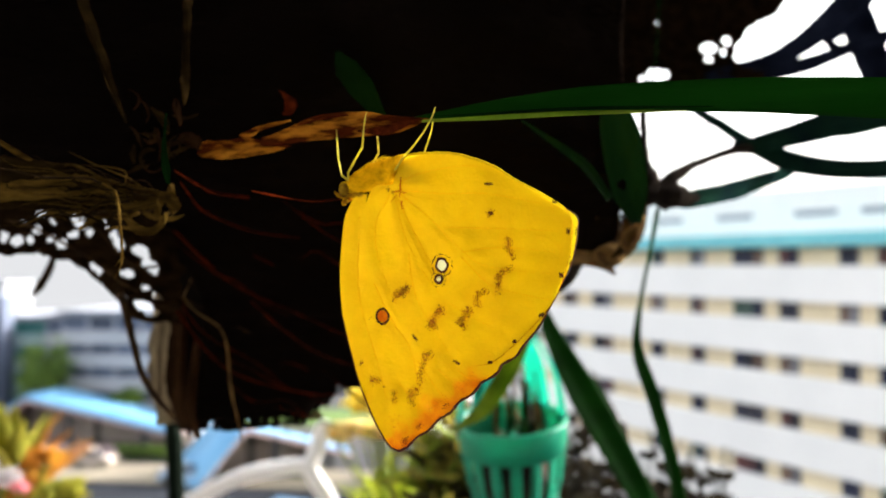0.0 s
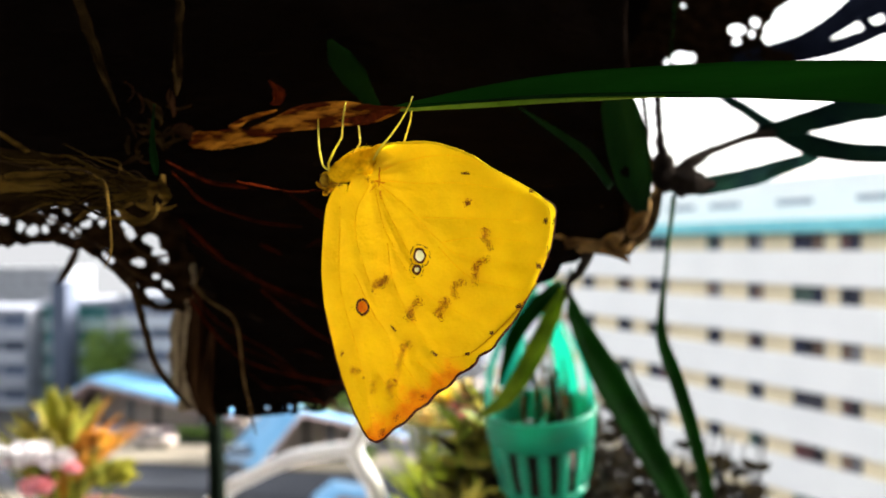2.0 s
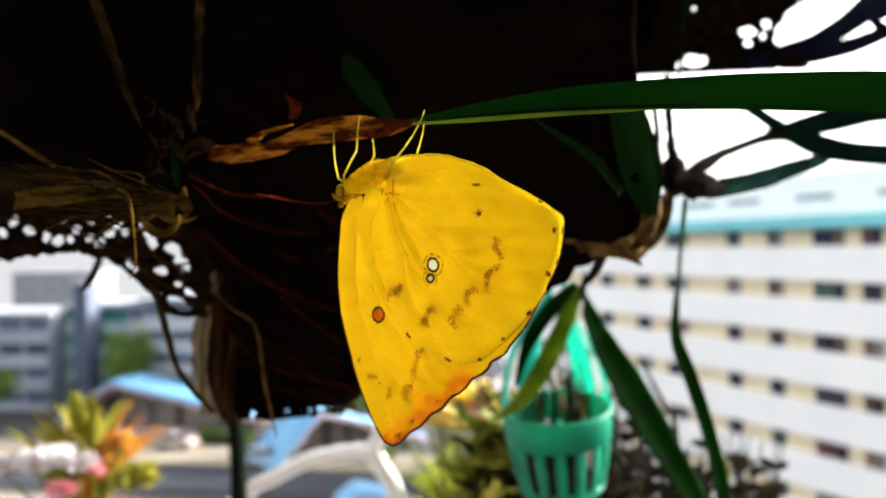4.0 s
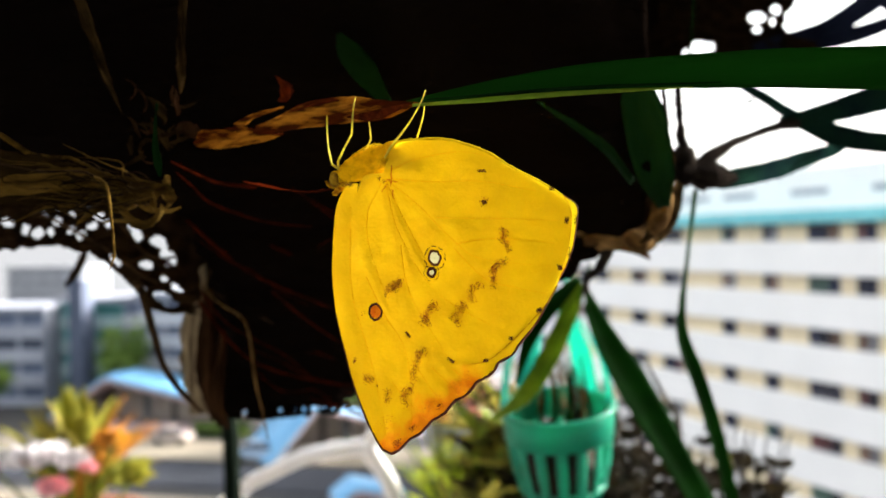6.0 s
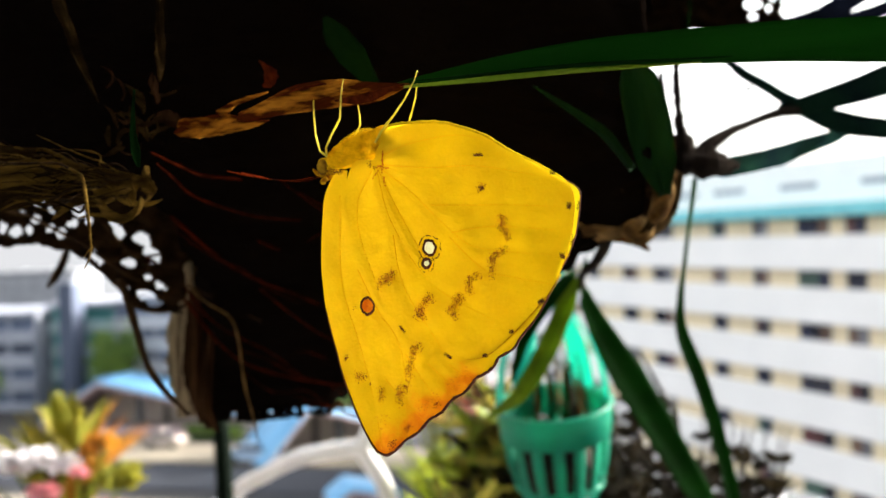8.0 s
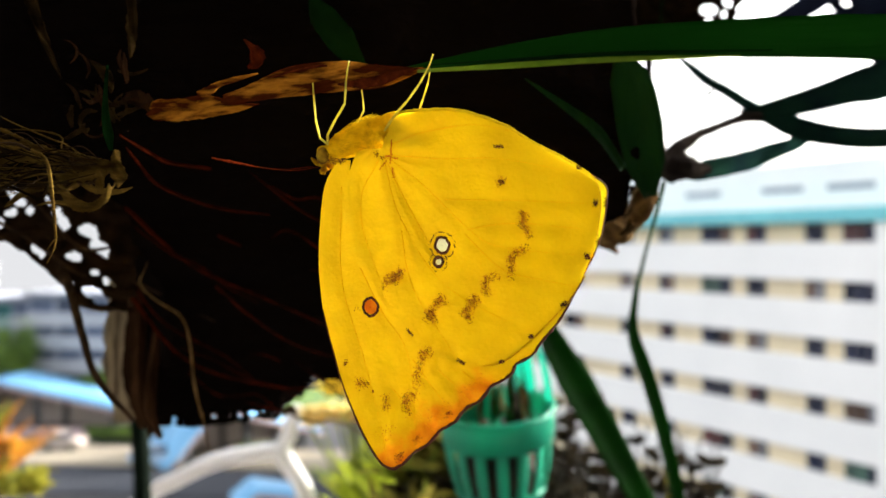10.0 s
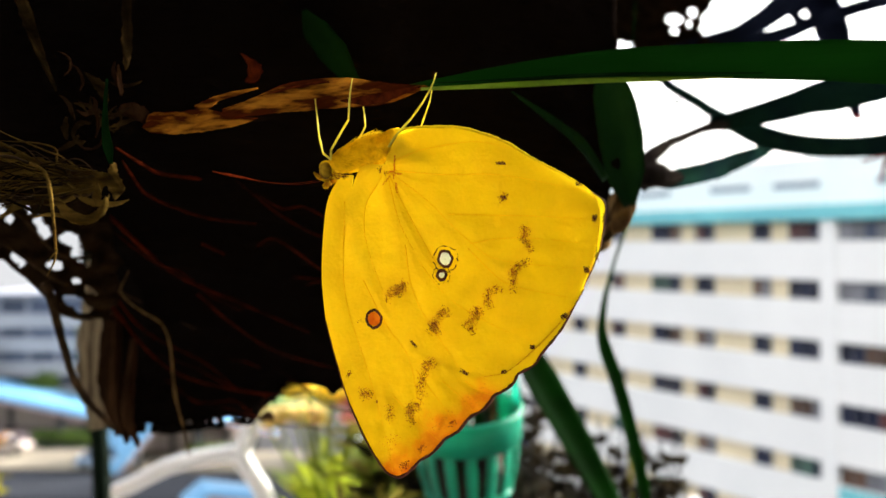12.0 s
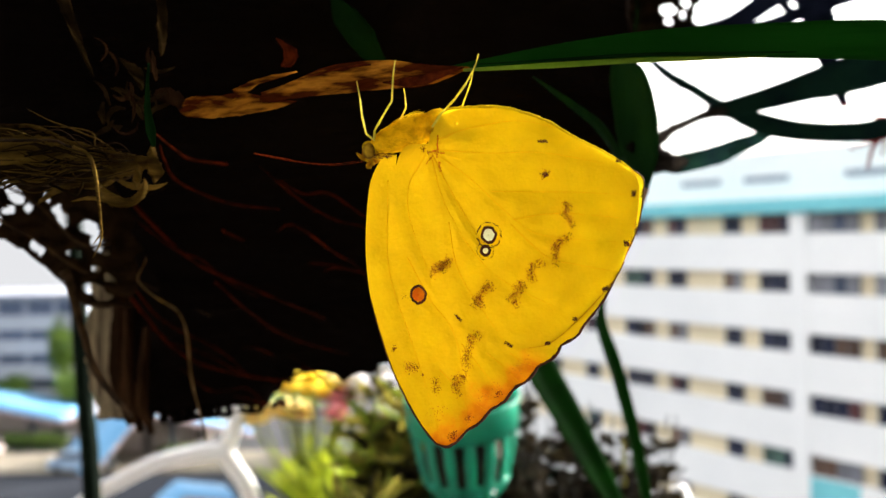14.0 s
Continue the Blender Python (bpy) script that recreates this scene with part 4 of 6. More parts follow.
def orchid_base():
    rng = random.Random(12)
    # papery bulbs at the end of the log; the two widest are added dark backing for the gap
    for c, r, turn in (((22.0, 191, 1.6), (5.4, 4, 2.6), 0.1), ((32.4, 181, 5.6), (1.9, 2.6, 4.4), 0.4), ((15, 189, 4.6), (5, 4, 2.8), 0.3), ((28.6, 190, 0.6), (3.6, 3, 2.0), 0.2), ((47.6, 220, 15.4), (5.6, 3.8, 3.4), 0.12), ((42.5, 219, 17.5), (3.4, 3.4, 4.2), 0.0), ((31.2, 208, 0.2), (3.0, 3, 2.4), 0.1), ((27.0, 222, 7.0), (10.5, 4, 8.0), 0.0), ((18.0, 214, 8.0), (9.0, 4, 6.5), 0.0)):
        bm = bmesh.new()
        ball(bm, mm(*c) - OB, [v / 1000 for v in r], Matrix.Rotation(turn, 4, "Y"), 20, 14)
        for v in bm.verts:
            k = noise.noise(v.co * 320) * 0.0011 + noise.noise(Vector((v.co.x * 900, v.co.y * 900, v.co.z * 150))) * 0.0006
            v.co += (v.co - (mm(*c) - OB)).normalized() * k
        part("bulb", bm, ROOT_DARK if r[0] > 8 else (HUSK if c[0] < 40 else STEM), orchid, "brown papery bulb, the two widest added as dark backing")
    leaf([(24.9, 176, 14.6), (26.1, 178, 11.9), (27.1, 181, 9.2), (27.9, 185, 6.1)], [2.4, 4.6, 4.8, 1.6], (0.1, -1, 0.1), HUSK, "husk", "tan papery husk", fold=0.3, ragged=0.10, rng=rng)
    leaf([(41.0, 214, 13.1), (39.2, 212, 9.1), (37.0, 210, 5.3), (34.3, 208, 1.7), (31.6, 207, -0.8)], [2.0, 4.2, 5.4, 4.6, 1.4], (0.3, -1, 0.1), HUSK, "husk", "tan papery husk", fold=0.3, ragged=0.10, rng=rng)
    leaf([(16.4, 205, 3.4), (20.7, 208, 1.6), (25.7, 211, 0.8), (30.9, 215, -0.8), (34.6, 217, -3.8)], [3.4, 4.8, 4.6, 3.4, 0.5], (0.1, -1, -0.3), RED_HUSK, "husk", "red-brown torn husk", fold=0.25, ragged=0.10, rng=rng)
    leaf([(18.0, 195, 9.4), (23.7, 198, 8.2), (28.2, 201, 5.5), (32.8, 205, 2.4)], [0.5, 1.2, 1.6, 0.8], (0.1, -1, 0.2), HUSK, "husk", fold=0.4, ragged=0.12, rng=rng)
    for k in range(4):
        x = rng.uniform(34, 38)
        z = rng.uniform(0, 15)
        root([(x - 4, 212, z), (x, 216 + rng.uniform(-4, 4), z + rng.uniform(-3, 3)), (x + rng.uniform(0, 3), 219, z + rng.uniform(-7, 7)), (x - rng.uniform(1, 6), 222, z + rng.uniform(-10, 10))],
             [0.5, 0.45, 0.35, 0.15], seed=k)
    # the dry leaf whose tip carries the insect
    leaf([(-42.0, 141.2, 17.2), (-41.2, 140.7, 17.2), (-39.4, 139.8, 17.2), (-36.4, 138.2, 17.0), (-33.4, 136.6, 17.1), (-30.8, 135.4, 16.9), (-28.8, 134.6, 16.7), (-26.2, 133.6, 16.9)], [0.8, 2.3, 3.0, 2.8, 3.0, 2.1, 1.2, 0.1],
         (-0.3, -1, -0.2), DRY, "dry_leaf", "brittle tan and red-brown dry leaf", fold=0.30, thick=0.0004, steps=40, wave=0.0004, across=10, ragged=0.05, rng=rng)
    leaf([(-34.4, 137.0, 18.2), (-32.4, 136.0, 19.0), (-31.2, 135.4, 19.6), (-28.9, 134.2, 20.0), (-25.9, 132.6, 20.5)], [1.6, 1.5, 0.9, 0.8, 0.15], (-0.4, -1, 0.5), DRY, "dry_leaf", fold=0.4, ragged=0.12, rng=rng)
    leaf([(-30.7, 134.6, 17.7), (-29.2, 133.8, 17.8), (-27.4, 132.9, 17.95), (-23.4, 130.6, 18.5), (-19.4, 128.4, 18.85), (-14.6, 125.8, 18.8), (-10.9, 123.7, 18.3), (-8.2, 122.2, 18.35), (-5.3, 120.5, 18.65)],
         [1.0, 1.5, 1.8, 2.8, 3.6, 3.5, 2.8, 1.7, 0.15], (-0.45, -1, -0.15), DRY, "dry_leaf", fold=0.26, thick=0.0004, steps=50, wave=0.0003, across=10, ragged=0.03, rng=rng)
    # its red-brown lower edge and a darker fold along its upper edge
    leaf([(-15.2, 124.7, 17.7), (-12.6, 123.3, 17.5), (-10.4, 122.2, 17.6), (-8.2, 121.2, 18.1), (-5.9, 120.3, 18.6)], [0.2, 1.1, 1.2, 0.8, 0.1], (-0.45, -1, -0.4), RED_FLAKE, "dry_leaf", "red-brown rolled edge of the dry leaf",
         fold=0.2, steps=24, ragged=0.06, rng=rng)
    leaf([(-25.6, 131.2, 19.3), (-22.6, 129.4, 19.9), (-19.6, 127.8, 20.2), (-16.6, 126.2, 20.1)], [0.2, 0.8, 0.9, 0.2], (-0.4, -1, 0.5), RED_FLAKE, "dry_leaf", fold=0.3, steps=20, ragged=0.1, rng=rng)
    leaf([(-29.0, 139.6, 26.2), (-28.0, 139.2, 25.2), (-27.2, 139, 24.0), (-27.4, 139, 22.9), (-28.4, 139, 22.4)], [0.2, 0.8, 2.0, 1.6, 0.3], (0.3, -1, 0.2), RED_FLAKE, "dry_leaf", fold=0.45, ragged=0.15, rng=rng)
    leaf([(-46.4, 145, 20.0), (-44.8, 144.4, 19.4), (-43.0, 144, 18.6), (-42.2, 143.4, 17.2)], [0.8, 2.4, 2.2, 0.8], (0.2, -1, 0.2), BROWN_WOOD, "dry_leaf", fold=0.35, ragged=0.15, rng=rng)
    # sheaths and stalks above, the dark there put into their colour
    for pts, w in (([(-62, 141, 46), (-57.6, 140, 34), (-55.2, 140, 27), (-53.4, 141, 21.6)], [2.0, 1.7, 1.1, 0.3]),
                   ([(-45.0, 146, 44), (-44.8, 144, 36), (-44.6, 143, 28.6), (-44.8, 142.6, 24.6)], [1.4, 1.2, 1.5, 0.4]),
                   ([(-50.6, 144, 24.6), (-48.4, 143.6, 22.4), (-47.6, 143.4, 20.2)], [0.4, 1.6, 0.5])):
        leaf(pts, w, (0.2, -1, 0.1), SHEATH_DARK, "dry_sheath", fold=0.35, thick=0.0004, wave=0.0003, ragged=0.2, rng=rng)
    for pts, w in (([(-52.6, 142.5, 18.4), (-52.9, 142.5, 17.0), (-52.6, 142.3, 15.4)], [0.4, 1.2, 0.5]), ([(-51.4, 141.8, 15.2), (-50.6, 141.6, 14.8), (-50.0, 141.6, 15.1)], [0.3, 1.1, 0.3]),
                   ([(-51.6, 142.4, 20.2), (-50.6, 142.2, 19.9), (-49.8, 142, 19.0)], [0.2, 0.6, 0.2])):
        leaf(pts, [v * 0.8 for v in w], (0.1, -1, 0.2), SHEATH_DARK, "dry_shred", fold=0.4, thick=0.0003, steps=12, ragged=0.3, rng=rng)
    # tangled curls above the knot, dimmed by darkened colours
    for k in range(18):
        x, y, z = rng.uniform(-53, -45.5), rng.uniform(142, 147), rng.uniform(15, 24)
        pts, way = [(x, y, z)], Vector((rng.uniform(-1, 1), 0, rng.uniform(-1, 1))).normalized()
        turn = Matrix.Rotation(rng.uniform(-0.8, 0.8), 3, "Y")
        for _ in range(4):
            way = turn @ way
            x, y, z = x + way.x * 1.1, y + rng.uniform(-0.6, 0.6), z + way.z * 1.1
            pts.append((x, y, z))
        w = rng.uniform(0.3, 0.9)
        leaf(pts, [w * 0.4, w, w * 0.8, w * 0.2], (rng.uniform(-0.6, 0.6), -1, rng.uniform(-0.6, 0.6)), rng.choice([SHEATH_DARK, BROWN_WOOD, ROOT_DARK]), "dry_shred", fold=0.35, thick=0.0003, steps=14, across=4, ragged=0.25, rng=rng)
    # the fibrous bundle
    for pts, w, m in (([(-45.9, 138, 9.9), (-48.6, 138, 9.3), (-51.4, 137.4, 9.6), (-54.6, 136.6, 10.6)], [1.4, 3.4, 3.9, 1.0], SHEATH),
                   ([(-50.4, 137, 10.4), (-55, 136, 11.4), (-61, 135, 11.2), (-72, 135, 10.2)], [0.8, 2.6, 3.6, 2.8], SHEATH),
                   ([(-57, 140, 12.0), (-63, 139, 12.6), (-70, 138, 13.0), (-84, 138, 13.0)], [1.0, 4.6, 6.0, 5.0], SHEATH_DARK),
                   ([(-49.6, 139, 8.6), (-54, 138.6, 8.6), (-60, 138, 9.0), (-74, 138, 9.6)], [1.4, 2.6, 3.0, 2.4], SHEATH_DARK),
                   ([(-45.2, 138, 11.9), (-45.4, 138, 10.4), (-45.0, 138.2, 8.6), (-45.4, 138.6, 7.2)], [0.5, 1.5, 2.0, 0.5], SHEATH),
                   ([(-46.9, 137.6, 9.4), (-47.2, 137.6, 7.8), (-47.6, 138, 6.6)], [0.7, 1.2, 0.4], SHEATH),
                   ([(-53.2, 138, 8.0), (-51.6, 138, 5.9), (-50.2, 137.6, 4.8), (-48.2, 137.6, 4.5), (-46.8, 138, 5.8), (-46.5, 139, 7.4)], [0.6, 1.2, 1.5, 1.3, 1.2, 0.4], SHEATH),
                   ([(-61, 141, 5.0), (-57.9, 140, 6.8), (-55.7, 139.6, 7.3), (-53.1, 139.4, 6.9), (-50.8, 139.4, 7.6)], [0.6, 1.1, 1.3, 1.1, 0.4], SHEATH)):
        leaf(pts, w, (0.1, -1, 0.15), m, "dry_sheath", "tan fibrous dry sheath", fold=0.34, thick=0.0004, wave=0.0004, across=8, steps=36, ragged=0.14, rng=rng)
    for k in range(90):
        fan = rng.uniform(-1, 1)
        z, y = 9.8 + 1.2 * fan, 137 + rng.uniform(-3, 4)
        pts = [(-47 - rng.uniform(0, 6), y + 1, z)]
        x, drift = pts[0][0], fan * rng.uniform(0.3, 1.0) + 0.15
        for _ in range(rng.choice((3, 4, 5, 6))):
            x -= rng.uniform(1.5, 5)
            z += drift * rng.uniform(0.2, 1.6) + rng.uniform(-0.9, 0.9)
            y += rng.uniform(-2.0, 2.0)
            pts.append((x, y, max(z, 5.5)))
        r = rng.choice([0.05, 0.06, 0.08, 0.10, 0.13, 0.22])
        root(pts, [r * 0.6, r, r * 0.8, r * 0.3], rng.choice([SHEATH, SHEATH, SHEATH_DARK, SHEATH_DARK, ROOT]), "fibre", 34, 0.2, 5, k, 1.0)
    # torn, curling shreds round the knot
    for k in range(6):
        x, y, z = -51 + rng.uniform(-6, 2), 140 + rng.uniform(-2, 4), 7.5 + rng.uniform(-4, 4)
        pts, way = [(x, y, z)], Vector((rng.uniform(-1, 1), rng.uniform(-0.5, 0.5), rng.uniform(-1, 0.8))).normalized()
        turn = Matrix.Rotation(rng.uniform(-0.9, 0.9), 3, "Y")
        for _ in range(5):
            way = turn @ way
            x, y, z = x + way.x * rng.uniform(0.8, 1.8), y + way.y * 1.2, z + way.z * rng.uniform(0.8, 1.8)
            pts.append((x, y, z))
        w = rng.uniform(0.4, 1.0)
        leaf(pts, [w * 0.5, w, w * 0.8, w * 0.15], (rng.uniform(-0.5, 0.5), -1, rng.uniform(-0.5, 0.5)), rng.choice([SHEATH, SHEATH_DARK, SHEATH_DARK]), "dry_shred", fold=0.35, thick=0.0002,
             steps=18, across=4, ragged=0.2, rng=rng)
    for pts, r in (([(-53.5, 132, 11.4), (-51.4, 131, 10.2), (-50.4, 130, 7.6), (-50.0, 130, 2.6), (-50.0, 130, -0.2), (-51, 130, -2.4)], [0.20, 0.26, 0.24, 0.20, 0.14, 0.06]),
                   ([(-49.7, 130, 0.8), (-50.3, 129.8, 0.0), (-50.9, 130, -0.7)], [0.10, 0.09, 0.05]),
                   ([(-90, 152, 26), (-83.9, 150, 23.6), (-76.6, 147, 19.7), (-70.0, 144, 16.2), (-66.3, 142, 14.4), (-61.3, 140, 12.8), (-56.1, 138, 10.8), (-53.5, 137, 9.7)], [0.3, 0.35, 0.4, 0.42, 0.42, 0.4, 0.36, 0.25]),
                   ([(-74, 150, 17), (-66, 144, 15.6), (-60, 139, 14.6), (-54, 138, 11.4), (-50, 137.5, 8.6)], [0.15, 0.25, 0.28, 0.25, 0.15])):
        root(pts, r, SHEATH, "dry_root", 30)
    # shreds that hang beside the short leaf
    for k in range(5):
        x, z = rng.uniform(30.5, 33), rng.uniform(8, 20)
        root([(x - 2, 178, z + 8), (x + rng.uniform(-1, 2), 180, z), (x + rng.uniform(-1.5, 2), 184, z - rng.uniform(4, 9)), (x - rng.uniform(0, 3), 188, z - rng.uniform(8, 14))],
             [0.25, 0.6, 0.5, 0.2], SHEATH_DARK, "dry_root", 20, 0.2, 6, k, 0.5)


def orchid_roots():
    rng = random.Random(21)
    def strand(k, pts, r, material=ROOT_RED):
        root(pts, [v * 0.5 for v in r], material, seed=k, steps=50, wander=0.7)

    strand(0, [(-45.8, 141.0, 14.1), (-45.5, 150.0, 12.8), (-43.6, 157.0, 11.9), (-39.2, 162.0, 11.2)], [0.3, 0.5, 0.6, 0.5])
    strand(1, [(-45.0, 141.0, 12.4), (-46.0, 150.0, 10.8), (-46.0, 160.0, 8.5), (-40.6, 170.0, 6.0), (-32.4, 174.0, 4.3)], [0.3, 0.45, 0.55, 0.5, 0.3])
    strand(2, [(-72, 196, -1), (-69, 200, -4.2), (-65.2, 204, -12), (-55, 206.5, -25), (-38, 217, -31.4), (-26, 222, -32)], [0.9, 0.9, 0.8, 0.7, 0.5, 0.3])
    strand(3, [(-58, 191, 0), (-60.3, 197, -4.4), (-62.8, 199, -7.6), (-59.4, 201, -11.4), (-55.9, 203.6, -15), (-55.1, 204.6, -20), (-54, 207, -30), (-52.6, 206.6, -38), (-51.6, 206.6, -42.5)], [0.2, 0.3, 0.35, 0.4, 0.5, 0.55, 0.6, 0.5, 0.3], HUSK)
    strand(4, [(-58, 178, 6), (-53, 190, -1.6), (-48.2, 198, -6.4), (-38.6, 205, -12.8), (-27, 209, -18)], [0.8, 0.8, 0.7, 0.6, 0.3])
    strand(5, [(-38, 178, 8), (-33, 186, 5.5), (-24, 190, 3.8), (-16, 192, 3.4)], [0.4, 0.45, 0.4, 0.2])
    strand(6, [(-44, 186, 1), (-36, 196, -4), (-28, 199, -6), (-20, 202, -7)], [0.6, 0.6, 0.5, 0.2])
    strand(7, [(-48, 200, -9), (-42, 207, -16), (-34, 213, -22), (-22, 218, -27)], [0.5, 0.5, 0.4, 0.2])
    strand(8, [(-66, 200, -6), (-60, 206, -16), (-50, 214, -24), (-44, 222, -32)], [0.6, 0.6, 0.5, 0.2])
    for k in range(12):
        x = rng.uniform(-66, -26)
        f = rng.random()
        y, z = 172 + 62 * f, 12 - 50 * f
        if z < log_bottom(x) + 4:
            continue
        pts = [(x, y - 1, z)]
        for _ in range(4):
            x += rng.uniform(3, 8)
            s = rng.uniform(0, 7)
            y, z = y + s, z - s * 0.82 + rng.uniform(-1, 1)
            pts.append((x, y - 1.2, z))
        root(pts, [0.06, 0.2, 0.22, 0.15, 0.06], ROOT_RED, seed=k, steps=30, sides=6, wander=0.9)
    # the arch of loose roots beside the log
    for k in range(2):
        z0 = 6.0 + 7 * rng.random()
        pts = [(-128 + rng.uniform(-8, 8), 178 + rng.uniform(-14, 20), z0 - rng.uniform(0, 2)),
               (-97 + rng.uniform(-6, 6), 176 + rng.uniform(-14, 18), z0 + rng.uniform(0, 3)),
               (-80 + rng.uniform(-4, 4), 182 + rng.uniform(-12, 14), z0 - 1.5 + rng.uniform(-4, 4)),
               (-72 + rng.uniform(-4, 6), 192 + rng.uniform(-6, 8), -4 + (z0 - 5) * 0.9 + rng.uniform(-3, 3)),
               (-63 + rng.uniform(-6, 6), 204 + rng.uniform(-3, 4), -11 + (z0 - 5) * 1.0 + rng.uniform(-4, 3)),
               (-52 + rng.uniform(-6, 8), 208, -14 + (z0 - 5) * 1.2 + rng.uniform(-5, 4))]
        r = rng.uniform(0.25, 0.45)
        root(pts, [r * 0.5, r, r * 0.8, r, r * 0.7, r * 0.4], ROOT, seed=100 + k, steps=44, wander=1.6)
    # roots that hang free
    for pts, r in (([(-73, 188, -6), (-72.6, 190, -9), (-71.4, 192, -17), (-69.8, 195, -26), (-66, 204, -36)], [1.0, 0.9, 0.75, 0.75, 0.5]),
                   ([(-72, 191, -11), (-69, 198, -13), (-65.5, 203, -12.4)], [0.7, 0.6, 0.4]),
                   ([(-109, 236, 5), (-111, 240, 0), (-114, 240, -6), (-116.5, 240, -9)], [0.5, 0.9, 1.2, 0.4]),
                   ([(-41, 232, -40.5), (-39, 232, -39.2), (-37.8, 232, -40.4)], [0.5, 0.9, 0.5])):
        root(pts, r, ROOT)


def root_mat():
    """A felted mat of fine roots beside the log, torn open in many places."""
    rng = random.Random(77)
    holes = [(-90.4, 10.4, 1.1, 1, 0), (-93.7, 8.4, 0.5, 0.7, 0), (-87.9, 8.6, 1.3, 0.6, -0.4), (-91.1, 6.9, 1.5, 1, -0.3), (-95.5, 4.6, 1.5, 1.3, 0), (-92.8, 4.9, 1, 1.1, 0), (-88.2, 4.9, 1.2, 0.7, 0),
             (-85.9, 3.8, 1.5, 1.1, 0), (-83.3, 5.8, 1.2, 1.1, 0), (-84, 10.5, 1.2, 0.8, 0), (-82.2, 8.6, 2.6, 1.5, -0.8), (-80, 6.3, 0.7, 1, 0), (-76.5, 7.9, 0.5, 0.6, 0),
             (-74.8, 5.5, 1.3, 1, -0.9), (-73.8, 3.7, 1.7, 1.1, -1.2), (-69.2, 2.2, 2.1, 1.3, -0.3), (-68.3, 1.3, 1.1, 1, 0), (-67.2, -1.1, 2.5, 1.7, -0.7), (-71.9, -2.6, 1.8, 1, -0.3),
             (-79, -0.8, 0.6, 1.2, 0), (-78.1, -2, 0.6, 1.1, 0), (-68.1, -5.7, 1.2, 0.6, 0), (-65.7, -7.5, 1.5, 0.7, -0.3), (-73.3, -7.6, 1.3, 0.6, 0), (-68.9, -9.2, 2.4, 1.1, -0.2), (-66.9, -10.8, 1.9, 1.1, 0)]
    holes += [(-99 - 3.4 * k + rng.uniform(-1, 1), 6 + rng.uniform(-3, 4), rng.uniform(0.9, 2.0), rng.uniform(0.8, 1.5), rng.uniform(-0.9, 0.2)) for k in range(10)]
    edge = ((-136, -4), (-103, 0.9), (-92.5, 1.8), (-83.7, -0.1), (-77.5, -5), (-71.3, -11.5), (-66, -12.5), (-56, -14))

    def low(x):
        for (x0, z0), (x1, z1) in zip(edge, edge[1:]):
            if x <= x1:
                return z0 + (z1 - z0) * (x - x0) / (x1 - x0)
        return edge[-1][1]

    def open_at(x, z):
        if x > -61 + 3 * noise.noise((z * 0.3, 8.0, 0)) or z < low(x) + 0.9 * noise.noise((x * 0.5, 1.0, 0)):
            return True
        x, z = x + 0.5 * noise.noise((x, z, 4.0)), z + 0.5 * noise.noise((x, z, 9.0))
        for hx, hz, rx, rz, a in holes:
            rx, rz = rx * 0.82, rz * 0.82
            u = (x - hx) * math.cos(a) + (z - hz) * math.sin(a)
            w = (z - hz) * math.cos(a) - (x - hx) * math.sin(a)
            if (u / rx) ** 2 + (w / rz) ** 2 < 1:
                return True
        return False

    step, x0, z0, nx, nz = 0.45, -136.0, -20.0, 176, 78
    bm = bmesh.new()
    grid = {}

    def vert(i, k, side):
        if (i, k, side) not in grid:
            x, z = x0 + i * step, z0 + k * step
            y = 190 + 0.35 * max(0, x + 66) + 1.4 * noise.noise((x * 0.25, z * 0.7, side)) + 0.8 * noise.noise((x * 0.5, z * 1.5, 5)) + side * 0.9
            grid[i, k, side] = bm.verts.new(mm(x, y, z) - OB)
        return grid[i, k, side]

    solid = {(i, k) for i in range(nx) for k in range(nz) if not open_at(x0 + (i + 0.5) * step, z0 + (k + 0.5) * step)}
    for i, k in solid:
        a, b = [[vert(i + di, k + dk, s) for di, dk in ((0, 0), (1, 0), (1, 1), (0, 1))] for s in (0, 1)]
        bm.faces.new(a)
        bm.faces.new(b[::-1])
        for (di, dk), (p, q) in (((0, -1), (0, 1)), ((1, 0), (1, 2)), ((0, 1), (2, 3)), ((-1, 0), (3, 0))):
            if (i + di, k + dk) not in solid:
                bm.faces.new((a[q], a[p], b[p], b[q]))
    for _ in range(3):
        bmesh.ops.smooth_vert(bm, verts=bm.verts, factor=0.5, use_axis_x=True, use_axis_y=True, use_axis_z=True)
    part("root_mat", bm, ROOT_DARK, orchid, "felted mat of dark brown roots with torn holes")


orchid_leaves()
root_mat()
orchid_base()
orchid_roots()


